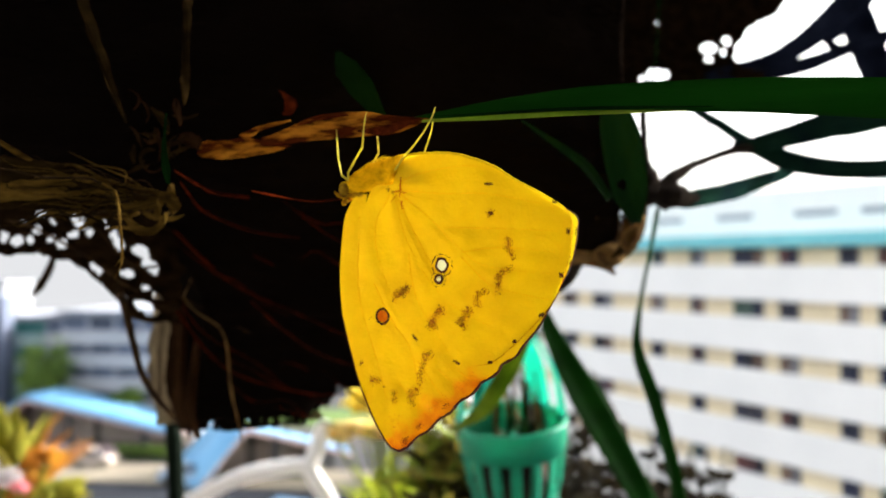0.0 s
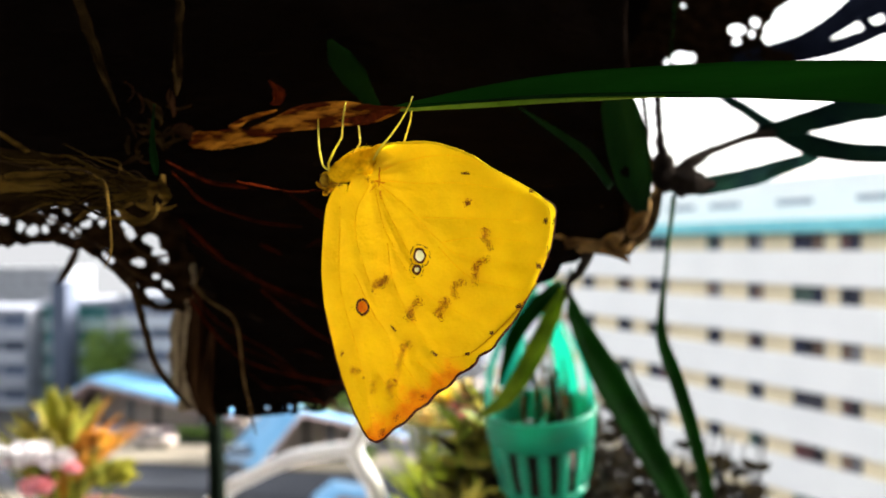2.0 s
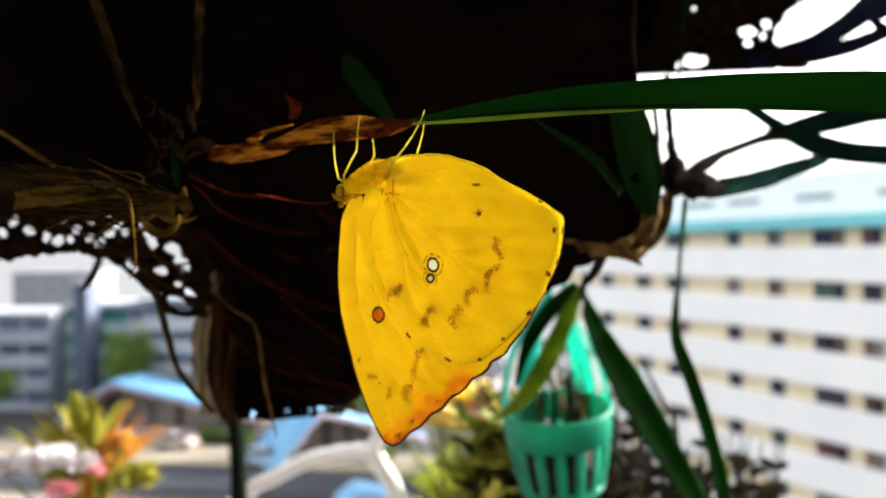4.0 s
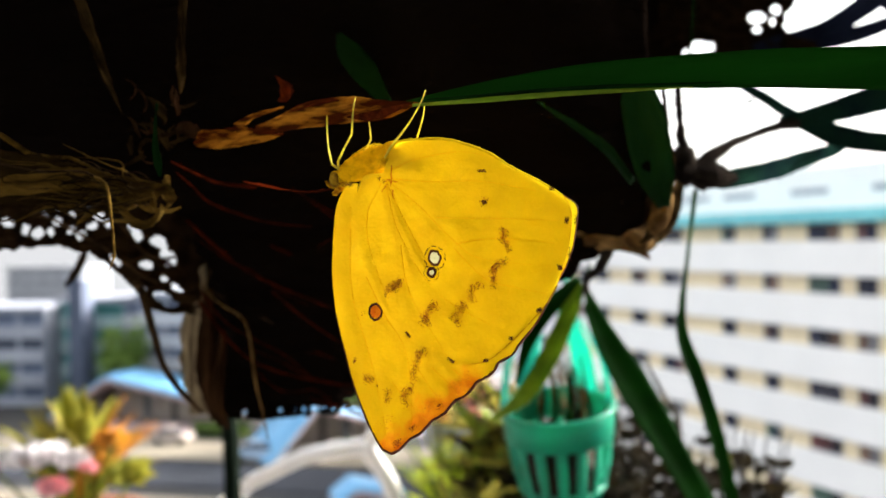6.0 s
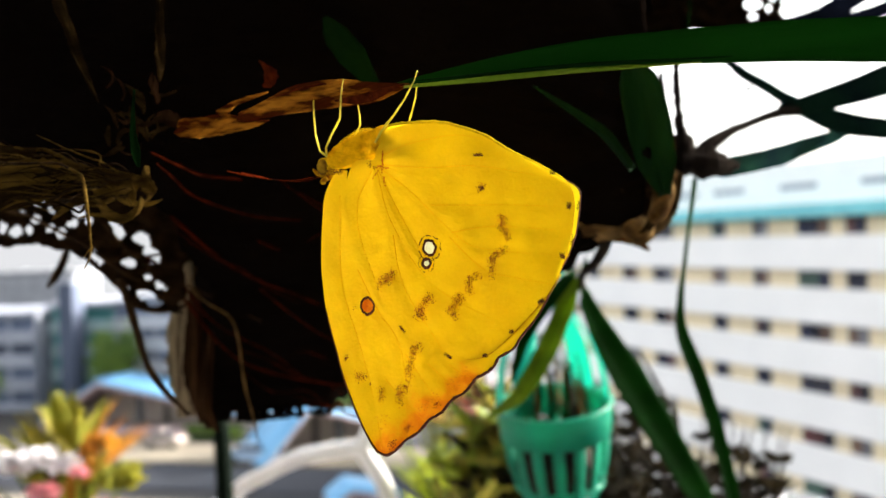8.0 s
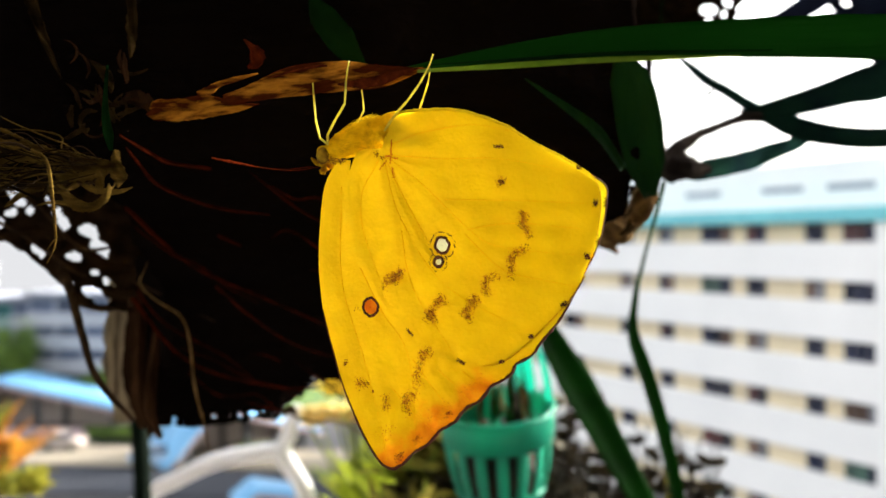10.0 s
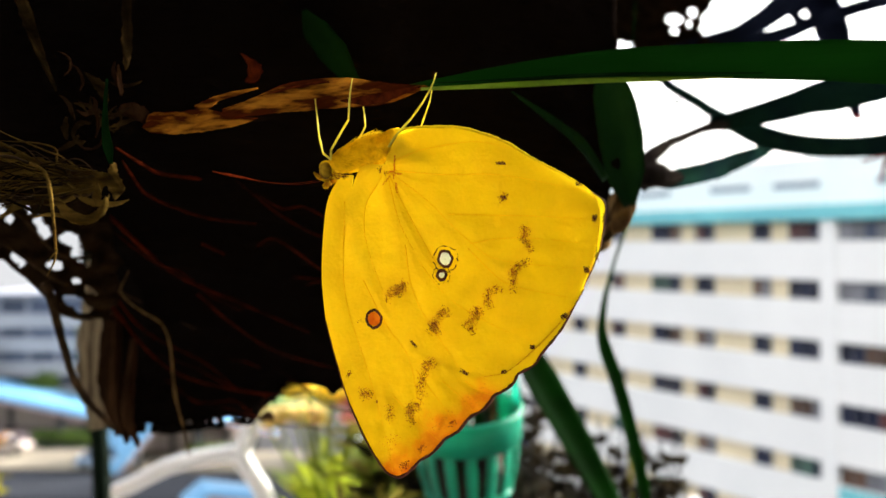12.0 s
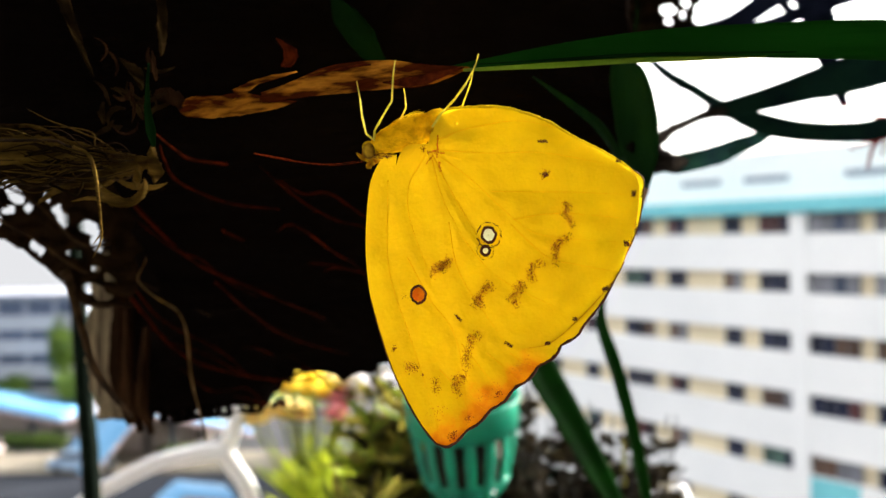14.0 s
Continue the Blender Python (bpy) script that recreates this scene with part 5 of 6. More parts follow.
def aerial_plant():
    """Blades of another hanging plant, coloured dark as silhouettes against the sky."""
    thing = empty("hanging_plant", "hanging plant with blades coloured as dark blue silhouettes against the sky", "plant", at=(0.12, 0.32, EYE + 0.09))
    base = Vector(thing.location)
    rng = random.Random(4)
    def blade(pts, w):
        bm = bmesh.new()
        ribbon(bm, [mm(*p) - base for p in pts], [v / 1000 for v in w], (0.2, -1, 0.1), 0.12, 0.0004, 26)
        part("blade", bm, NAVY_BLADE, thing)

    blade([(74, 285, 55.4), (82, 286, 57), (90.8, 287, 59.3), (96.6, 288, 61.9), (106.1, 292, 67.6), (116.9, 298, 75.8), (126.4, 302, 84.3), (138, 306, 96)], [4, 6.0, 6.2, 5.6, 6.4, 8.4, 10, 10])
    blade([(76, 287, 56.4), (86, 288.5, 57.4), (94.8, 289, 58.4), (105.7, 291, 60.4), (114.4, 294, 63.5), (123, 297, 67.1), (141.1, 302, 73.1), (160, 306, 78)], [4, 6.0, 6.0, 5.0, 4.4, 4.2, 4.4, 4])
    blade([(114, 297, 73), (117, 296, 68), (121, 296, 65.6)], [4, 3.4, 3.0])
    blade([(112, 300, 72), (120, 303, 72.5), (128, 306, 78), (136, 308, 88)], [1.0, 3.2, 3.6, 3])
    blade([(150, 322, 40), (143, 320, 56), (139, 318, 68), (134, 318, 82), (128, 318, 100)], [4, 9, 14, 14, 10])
    bm = bmesh.new()
    tube(bm, [mm(95, 300, 92) - base, mm(98, 300, 110) - base, mm(100, 300, 400) - base, Vector((0.1, 0.3, 2.56)) - base], [0.003, 0.0025, 0.0012, 0.001], 6, 16)
    part("wire", bm, WIRE, thing)
    for c, r in (((90, 300, 110), (50, 22, 20)), ((58, 296, 100), (22, 10, 24)), ((44, 292, 80), (9, 8, 26))):
        bm = bmesh.new()
        ball(bm, mm(*c) - base, [v / 1000 for v in r], None, 26, 18)
        for v in bm.verts:
            way = (v.co - (mm(*c) - base)).normalized()
            v.co += way * (noise.noise(v.co * 130) * 0.004 + noise.noise(v.co * 420) * 0.0018)
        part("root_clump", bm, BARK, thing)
    # a felted pad of roots under the clump, worn through in places
    right = ((50, 93.8), (57.5, 92), (59.2, 86), (60.8, 84.5), (62.1, 83.1), (65.9, 83.8), (68.2, 85.9), (70.6, 86.9), (72.9, 90.6), (76.2, 97.4), (93.2, 104.2), (130, 110))
    holes = ((75.4, 65.4, 2.7, 1.6), (80.9, 67.6, 1.2, 1.3), (75.6, 62.0, 1.2, 0.9), (80.0, 64.0, 0.9, 0.9), (59.4, 73.3, 0.7, 0.7), (59.6, 57.2, 3.8, 1.7), (54.6, 56.0, 0.8, 1.1))

    def open_at(x, z):
        x, z = x + 0.6 * noise.noise((x * 0.6, z * 0.6, 2.0)), z + 0.5 * noise.noise((x * 0.6, z * 0.6, 6.0))
        for (z0, x0), (z1, x1) in zip(right, right[1:]):
            if z0 <= z <= z1 and x > x0 + (x1 - x0) * (z - z0) / (z1 - z0):
                return True
        return z < 53.5 or any(((x - hx) / rx) ** 2 + ((z - hz) / rz) ** 2 < 1 for hx, hz, rx, rz in holes)

    step, nx, nz = 0.5, 146, 96
    solid = {(i, k) for i in range(nx) for k in range(nz) if not open_at(33 + (i + 0.5) * step, 50 + (k + 0.5) * step)}
    bm, grid = bmesh.new(), {}

    def vert(i, k, side):
        if (i, k, side) not in grid:
            x, z = 33 + i * step, 50 + k * step
            grid[i, k, side] = bm.verts.new(mm(x, 286 + 1.4 * noise.noise((x * 0.25, z * 0.5, side)) + 0.7 * noise.noise((x * 0.8, z * 0.8, 5)) + side * 1.2, z) - base)
        return grid[i, k, side]

    for i, k in solid:
        a, b = [[vert(i + di, k + dk, s_) for di, dk in ((0, 0), (1, 0), (1, 1), (0, 1))] for s_ in (0, 1)]
        bm.faces.new(a)
        bm.faces.new(b[::-1])
        for (di, dk), (p, q) in (((0, -1), (0, 1)), ((1, 0), (1, 2)), ((0, 1), (2, 3)), ((-1, 0), (3, 0))):
            if (i + di, k + dk) not in solid:
                bm.faces.new((a[q], a[p], b[p], b[q]))
    for _ in range(2):
        bmesh.ops.smooth_vert(bm, verts=bm.verts, factor=0.5, use_axis_x=True, use_axis_y=True, use_axis_z=True)
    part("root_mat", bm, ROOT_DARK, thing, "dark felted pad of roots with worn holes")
    for pts in ([(166, 312, 33), (160.5, 312, 34.4), (151.5, 312, 36), (142.6, 312, 40.1)], [(151, 312, 36), (154, 312, 38), (157.6, 312, 40)], [(166, 312, 30), (159.4, 312, 28.8), (151.3, 312, 26.1), (145.9, 312, 24.5)],
                [(158, 312, 28.4), (154.3, 312, 25), (152.2, 312, 17.5)], [(165, 313, 40), (160.5, 312, 34.4), (157.3, 312, 22.2)]):
        bm = bmesh.new()
        tube(bm, [mm(*p) - base for p in pts], [0.0009, 0.0008, 0.0006, 0.0003], 6, 12, 0.15, rng)
        part("red_twig", bm, RED_TWIG, thing, "crimson twig")
    # a thin green stalk before the dark log
    bm = bmesh.new()
    tube(bm, [mm(*p) - base for p in ((47, 224, 66), (46.2, 222, 57), (45.2, 220, 49), (44, 218, 40))], [0.00022, 0.00024, 0.00022, 0.0002], 7, 14, 0.1, rng)
    part("stalk", bm, BLADE_DIM, thing, "thin dark green stalk")


aerial_plant()


# ---- the butterfly ----
butterfly = empty("butterfly", "yellow butterfly with folded orange-tipped wings hanging from a dry leaf", "butterfly",
                  at=(-0.00957, 0.12252, EYE + 0.00928), turn=(0, 0, -22.78))


HIND_VEINS = [[(0.28, -0.3), (4.56, -3.48), (9.45, -8.2), (13.1, -10.33), (22.52, -11.39)], [(-0.02, -0.3), (1.67, -3.8), (4.52, -9), (6.09, -11.41)], [(0.7, 0), (6.77, -0.65), (13.15, -0.88), (21.86, -2.81)],
              [(7.04, -5.07), (11.75, -5.27), (16.16, -5.44), (22.96, -5.91)], [(0.72, 1.19), (4.58, 2.34), (10.24, 2.9), (15.2, 1.76)], [(-1.44, -1.49), (-3.03, -4.01), (-2.83, -8.4), (-0.19, -15.9)],
              [(9.45, -8.4), (12.67, -7.89), (16.15, -7.89), (22.98, -8.7)], [(9.17, -8.9), (13.07, -12.66), (16.5, -13.7), (20.69, -14.58)], [(-0.03, -0.89), (1.85, -7.19), (7.02, -14.53), (16.31, -19.72)],
              [(1.85, -8.4), (3.09, -14.62), (8.17, -22.5)], [(-0.84, -0.49), (-1.44, -1.49)]]
FORE_VEINS = [[(-3.39, -12.5), (-0.72, -17.58), (2.4, -22.03), (4.21, -31.76)], [(-5.58, -3.3), (-5.83, -13.39), (-2.96, -22.79), (1.31, -33.5)], [(3.06, -22.65), (5.56, -25.51), (8.02, -28.37)],
              [(6.19, -23.69), (8.17, -25.32), (9.74, -26.85)], [(0.44, -25.68), (3.45, -28.23), (6.19, -30.03)], [(8.76, -23.71), (10.31, -24.75), (11.77, -25.19)]]
VEIN_LINES = np.array([(p.x, p.z) for pts in HIND_VEINS + FORE_VEINS for p in spline([(u, 0, w) for u, w in pts], 40)])


def wing_y(u, w, lift):
    """How far the wing's sheet stands off its flat plane, in mm (minus: towards the viewer)."""
    z = w + 9.28
    bend = 0.0165 * max(0.0, -z - 10) ** 2
    # the wing curls away towards its outer edge, the far one a little more
    curl = (0.0072 if lift < -0.01 else 0.0078) * max(0.0, u) ** 2 - 0.35
    lift *= 1 + 0.5 * math.exp(-math.hypot(u, w - 2.0) / 4.0)
    fan = 0.08 * math.sin(11 * math.atan2(w - 1.0, u + 1.0)) * min(1.0, math.hypot(u, w) / 8)
    gap = np.hypot(VEIN_LINES[:, 0] - u, VEIN_LINES[:, 1] - w).min()
    fan -= 0.14 * (1 - math.exp(-(gap / 0.75) ** 2))
    return lift + fan - bend + curl + 0.06 * math.sin(u * 0.9 + w * 0.5) + 0.12 * noise.noise((u * 0.35, w * 0.35, 0.5))


def wing(name, outline, base, material, lift, label=""):
    """A wing: a thin sheet, rings of points between its root and its outline."""
    n, rings = 240, 60
    edge = spline([(u, 0, w) for u, w in outline + outline[:1]], n)[:-1]
    bm = bmesh.new()
    centre = bm.verts.new((base[0] / 1000, wing_y(*base, lift) / 1000, base[1] / 1000))
    rows = []
    for r in range(1, rings + 1):
        f = r / rings
        row = []
        for p in edge:
            u, w = base[0] + (p.x - base[0]) * f, base[1] + (p.z - base[1]) * f
            row.append(bm.verts.new((u / 1000, wing_y(u, w, lift) / 1000, w / 1000)))
        rows.append(row)
    for k in range(n):
        j = (k + 1) % n
        bm.faces.new((centre, rows[0][k], rows[0][j]))
        for a, b in zip(rows, rows[1:]):
            bm.faces.new((a[k], b[k], b[j], a[j]))
    return part(name, bm, material, butterfly, label)


def scallop(p):
    """How far the tip's margin swells out between its veins, in mm."""
    if p.x < 1.5 or p.z > -20:
        return 0.0
    return 0.42 * abs(math.sin((p.x - 1.5) * 1.2)) + 0.15 * noise.noise((p.x * 1.7, p.z, 2.0))


def long_wing(name, outer, inner, material, lift, label=""):
    """A forewing: a sheet drawn between its free margin and the line where the hindwing covers it; the tip is scalloped."""
    n, across = 220, 40
    a = spline([(u, 0, w) for u, w in outer], n)
    b = spline([(u, 0, w) for u, w in inner], n)
    bm = bmesh.new()
    rows = []
    for p, q in zip(a, b):
        notch = scallop(p)
        row = []
        for k in range(across + 1):
            f = k / across
            u, w = p.x + (q.x - p.x) * f, p.z + (q.z - p.z) * f
            u, w = u + notch * 0.6 * (1 - f) ** 6, w - notch * 0.7 * (1 - f) ** 6
            row.append(bm.verts.new((u / 1000, wing_y(u, w, lift) / 1000, w / 1000)))
        rows.append(row)
    for r, s in zip(rows, rows[1:]):
        for k in range(across):
            bm.faces.new((r[k], r[k + 1], s[k + 1], s[k]))
    return part(name, bm, material, butterfly, label)


def on_wing(u, w, lift, off=0.07):
    return Vector((u / 1000, (wing_y(u, w, lift) - off) / 1000, w / 1000))


HIND_EDGE = [(-0.41, 0.8), (0.66, 3.71), (2.1, 4.73), (5.56, 4.85), (9, 4.52), (13.39, 2.93), (16.24, 1.08), (19.59, -0.78), (22.36, -2.7), (23.26, -4.45), (23.26, -6.84),
             (22.61, -10.25), (21.1, -14.48), (19.4, -16.83), (16.51, -19.93), (13.4, -22.55), (10.89, -23.15), (8.27, -22.8), (5.02, -21.47), (1.9, -19.43), (-0.76, -15.99),
             (-2.9, -12.1), (-4.4, -7.1), (-4.73, -2.71), (-3.4, 0.5)]
FORE_EDGE = [(-6.16, -0.52), (-7.73, -3.22), (-8.51, -7.7), (-8.65, -12.18), (-8.22, -17.27), (-6.98, -21.77), (-4.97, -26.55), (-1.97, -31.03), (0.18, -33.25), (1.41, -33.89), (2.62, -33.45),
             (4.3, -32.06), (6.38, -30.24), (8.12, -28.67), (9.94, -27.06), (12.06, -25.19), (13.69, -23.37), (13.3, -22.35), (10.89, -23), (8.31, -22.65), (5.12, -21.31), (1.99, -19.28),
             (-0.67, -15.89), (-2.8, -12.05), (-4.26, -7.05), (-4.57, -2.71), (-4.44, -0.33)]
FAR_HIND = [(-0.41, 0.8), (0.76, 3.71), (5.55, 4.81), (9, 4.47), (13.39, 2.93), (16.6, 0.75), (19.9, -1.2), (22.4, -2.85), (23.7, -3.9), (23.86, -5.28), (23.28, -9.02),
            (22.33, -11.49), (20.69, -14.79), (19.03, -17.43), (16.41, -20.03), (13.5, -22.35), (10.89, -23.15), (8.27, -22.8), (5.02, -21.47), (1.9, -19.43), (-0.76, -15.99),
            (-2.9, -12.1), (-4.4, -7.1), (-4.73, -2.71), (-3.4, 0.5)]

FORE_OUTER = [(-5.26, -0.23)] + FORE_EDGE[:15] + [(11.87, -25.29), (13.48, -23.88), (14.84, -22.59), (16.71, -20.85), (18.46, -18.95), (19.79, -16.94), (20.89, -14.89), (21.62, -13.55)]
FORE_INNER = FORE_EDGE[:17:-1] + [(13.3, -22.35), (16.12, -20.07), (19.02, -17.02), (20.79, -14.58), (21.52, -13.45)]

HL, FL = -0.06, -0.03
wing("hindwing", HIND_EDGE, (0.6, -0.3), HIND, HL, label="yellow hindwing with pearly eyespots and brown speckles")
long_wing("forewing", FORE_OUTER, FORE_INNER, FORE, FL, label="yellow forewing with an orange tip and dark margin")
wing("hindwing", FAR_HIND, (0.6, -0.3), HIND, 0.03, label="yellow hindwing of the other side")
long_wing("forewing", FORE_OUTER, FORE_INNER, FORE, 0.0, label="orange-tipped forewing of the other side")


def veins(rows, lift, r=0.036):
    for pts in rows:
        bm = bmesh.new()
        curve = spline([(u, 0, w) for u, w in pts], 10)
        tube(bm, [on_wing(p.x, p.z, lift, 0.012) for p in curve], [r / 1000 * 1.3, r / 1000, r / 1000 * 0.6], 5, 30)
        part("vein", bm, VEIN, butterfly)


veins(HIND_VEINS, HL)
veins(FORE_VEINS, FL)


def margin(pts, lift, r, material=EDGE):
    bm = bmesh.new()
    curve = spline([(u, 0, w) for u, w in pts], 70)
    if pts[-1] == FORE_OUTER[-1]:
        curve = [Vector((p.x + 0.6 * scallop(p), 0, p.z - 0.7 * scallop(p))) for p in curve]
    rng = random.Random(6)
    tube(bm, [on_wing(p.x, p.z, lift, 0.02) for p in curve], [x / 1000 for x in r], 6, 90, 0.35, rng)
    return part("margin", bm, material, butterfly)


# an opaque strip added along the top edge to block its glowing rim
margin([(u - 0.02, w - 0.10) for u, w in HIND_EDGE[1:9]], HL, [0.10, 0.16, 0.17, 0.15, 0.12, 0.08], RIM_COVER)
margin(HIND_EDGE[8:17], HL, [0.03, 0.04, 0.035, 0.035, 0.04, 0.03], BROWN_EDGE)
margin(FORE_OUTER[5:], FL, [0.06, 0.10, 0.13, 0.15, 0.16, 0.16, 0.17, 0.15, 0.13, 0.06])
margin(FAR_HIND[5:16], 0.03, [0.05, 0.08, 0.08, 0.1, 0.1])


def scales(name, spots, lift, material=SPECKLE, rng=random.Random(9)):
    """Loose patches of dark scales: many tiny flakes on the wing."""
    for u, w, su, sw, turn, count in spots:
        bm = bmesh.new()
        for _ in range(round(count * 1.1)):
            a, b = [max(-1.7, min(1.7, rng.gauss(0, 1))) * s_ for s_ in (su, sw)]
            c, s = math.cos(turn), math.sin(turn)
            p = on_wing(u + a * c - b * s, w + a * s + b * c, lift, 0.085)
            r = rng.uniform(0.032, 0.085) / 1000
            k = rng.uniform(0, 3)
            low = [bm.verts.new(p + Vector((math.cos(k + i * 1.2566) * r, 0, math.sin(k + i * 1.2566) * r))) for i in range(5)]
            top = bm.verts.new(p - Vector((0, r * 0.3, 0)))
            for i in range(5):
                bm.faces.new((low[i], low[(i + 1) % 5], top))
        part(name, bm, material, butterfly)


def strokes(name, lines, lift, material, dense, wide, rng=random.Random(19)):
    """Brushed streaks of scales: flakes strewn along short broken lines."""
    for line in lines:
        spots = []
        for (u0, w0), (u1, w1) in zip(line, line[1:]):
            d = math.hypot(u1 - u0, w1 - w0)
            spots.append(((u0 + u1) / 2, (w0 + w1) / 2, d / 2.4, wide, math.atan2(w1 - w0, u1 - u0), max(6, round(dense * d))))
        scales(name, spots, lift, material, rng)


HIND_STREAKS = [[(-0.35, -14.7), (0.12, -13.5)], [(0.15, -13.7), (0.75, -13.9)], [(0.75, -14.1), (0.85, -13.2)], [(0.9, -13.4), (1.2, -14.2)], [(1.2, -13.4), (1.75, -12.7)], [(1.7, -12.8), (1.6, -13.6)],
                [(4.7, -18.2), (5.4, -17.2)], [(5.4, -17.4), (5.6, -18.4)], [(5.0, -17.5), (5.9, -16.5)], [(5.9, -16.5), (6.5, -15.6)], [(6.4, -15.8), (6.9, -16.4)],
                [(8.8, -17.6), (9.4, -17.0)], [(9.3, -17.2), (9.6, -18.3)], [(9.4, -16.3), (10.1, -15.7)], [(10.0, -15.8), (10.7, -16.1)], [(9.6, -17.0), (10.3, -16.2)],
                [(11.5, -15.4), (11.2, -14.4)], [(11.2, -14.4), (11.6, -13.7)], [(11.6, -13.7), (12.7, -13.4)],
                [(14.2, -13.5), (14.1, -11.7)], [(14.1, -11.9), (14.5, -11.1)], [(14.4, -11.1), (15.7, -10.4)],
                [(15.3, -6.6), (15.7, -7.2)], [(15.7, -7.2), (15.1, -7.7)], [(15.1, -7.7), (15.6, -8.4)], [(15.6, -8.4), (16.1, -9.2)], [(12.8, -3.5), (13.3, -3.3)], [(13.3, -3.3), (13.4, -2.9)]]
FORE_STREAKS = [[(4.3, -22.4), (4.6, -21.5), (5.3, -21.9)], [(4.3, -22.0), (3.9, -23.3)], [(3.9, -23.2), (3.6, -24.5)], [(3.6, -24.4), (4.0, -25.4)], [(2.5, -26.7), (3.7, -26.0)], [(2.4, -26.8), (2.4, -27.6)],
                [(2.4, -27.4), (3.1, -28.3)], [(2.6, -27.4), (3.4, -26.6)], [(0.0, -26.7), (0.4, -27.6)], [(0.4, -27.6), (0.0, -28.2)], [(-3.8, -25.3), (-3.0, -25.4)], [(-3.0, -25.4), (-2.2, -25.6)], [(-3.4, -25.4), (-3.0, -25.9)]]
strokes("smudge", HIND_STREAKS, HL, SMEAR, 50, 0.30)
strokes("smudge", FORE_STREAKS, FL, SMEAR, 45, 0.34)
strokes("speckle", HIND_STREAKS, HL, SPECKLE, 30, 0.22)
strokes("speckle", FORE_STREAKS, FL, SPECKLE, 25, 0.24)
scales("speckle", [(-5.2, -23.3, 0.18, 0.2, 0.0, 36), (-1.56, -26.32, 0.10, 0.09, 0, 10), (-3.75, -17.15, 0.2, 0.15, 0, 9)], FL)
scales("margin_dot", [(13.0, 0.42, 0.28, 0.1, 0.1, 60), (21.2, -2.05, 0.18, 0.12, -0.5, 50), (22.8, -5.8, 0.13, 0.22, 0, 60), (21.9, -11.4, 0.16, 0.18, 0, 60), (19.55, -16.5, 0.2, 0.16, 0.5, 60),
                      (16.1, -19.9, 0.14, 0.12, 0, 50), (13.05, -22.6, 0.15, 0.12, 0, 50), (8.65, -22.7, 0.28, 0.1, -0.4, 60), (2.75, -19.6, 0.30, 0.08, -0.8, 60), (13.2, -3.4, 0.20, 0.16, 0, 60)], HL, SCALE)
scales("margin_dot", [(23.7, -5.8, 0.12, 0.3, 0, 40), (22.9, -9.8, 0.10, 0.5, 0.1, 40)], 0.03, SCALE)
scales("tip_smudge", [(4.4, -31.0, 0.3, 0.2, 0.7, 40), (2.7, -32.7, 0.35, 0.25, 0.7, 50), (7.6, -28.2, 0.3, 0.2, 0.7, 30)], FL)
scales("tip_smudge", [(0.5, -30.5, 0.8, 0.5, 0.6, 40), (6.5, -28.0, 0.8, 0.5, 0.7, 40), (10.0, -25.2, 0.9, 0.4, 0.7, 40)], FL, SMEAR)
# the red flush where the wing joins the body
scales("root_flush", [(0.72, 0.4, 0.05, 0.75, -0.05, 80), (0.98, -1.9, 0.08, 0.35, 0.12, 40), (1.0, -0.3, 0.35, 0.05, -0.2, 30), (0.2, -0.1, 0.4, 0.05, 0.2, 26), (-0.1, -0.9, 0.05, 0.5, -0.6, 30)], HL, RUST)
scales("root_flush", [(-6.1, -0.35, 0.6, 0.2, -0.05, 110)], HL, SCALE)
scales("root_flush", [(-1.0, 0.2, 0.16, 0.2, 0, 24), (-0.3, -0.3, 0.12, 0.12, 0, 12)], HL)


def disc(name, u, w, ru, rw, lift, material, off, hole=0.0, turn=0.0, gap=0.0, seed=0):
    """A flat spot, or a ring, on the wing."""
    bm = bmesh.new()
    rng = random.Random(seed)
    n = 28
    rows = []
    wob = [1 + rng.uniform(-0.1, 0.1) for _ in range(n)]
    for f, lower in ((hole, 0.03), (hole + 0.15 * (1 - hole), 0), (1 - 0.15 * (1 - hole), 0), (1, 0.03)):
        row = []
        for k in range(n):
            a = 2 * math.pi * k / n
            x, z = math.cos(a) * ru * f * wob[k], math.sin(a) * rw * f * wob[(k + 5) % n]
            row.append(bm.verts.new(on_wing(u + x * math.cos(turn) - z * math.sin(turn), w + x * math.sin(turn) + z * math.cos(turn), lift, off - lower)))
        rows.append(row)
    for a, b in zip(rows, rows[1:]):
        for k in range(n):
            if gap and rng.random() < gap:
                continue
            bm.faces.new((a[k], a[(k + 1) % n], b[(k + 1) % n], b[k]))
    if not hole:
        bm.faces.new(rows[0])
    return part(name, bm, material, butterfly)


for u, w, s in ((6.57, -10.05, 1.0), (6.15, -11.87, 0.68)):
    disc("eyespot", u, w, (0.62 if s == 1 else 0.36) * s, (0.72 if s == 1 else 0.46) * s, HL, PEARL, 0.08, seed=1)
    disc("eyespot_ring", u, w, 0.92 * s, 1.05 * s, HL, SCALE, 0.11, 0.68 if s == 1 else 0.5, seed=2)
    disc("eyespot_halo", u, w, 1.5 * s, 1.55 * s, HL, SCALE, 0.09, 0.90, gap=0.45, seed=3 + round(10 * s))
disc("eyespot", -2.15, -16.93, 0.78, 0.82, FL, AMBER, 0.08, seed=5)
disc("eyespot_ring", -2.15, -16.93, 1.02, 1.15, FL, SCALE, 0.11, 0.72, seed=6)


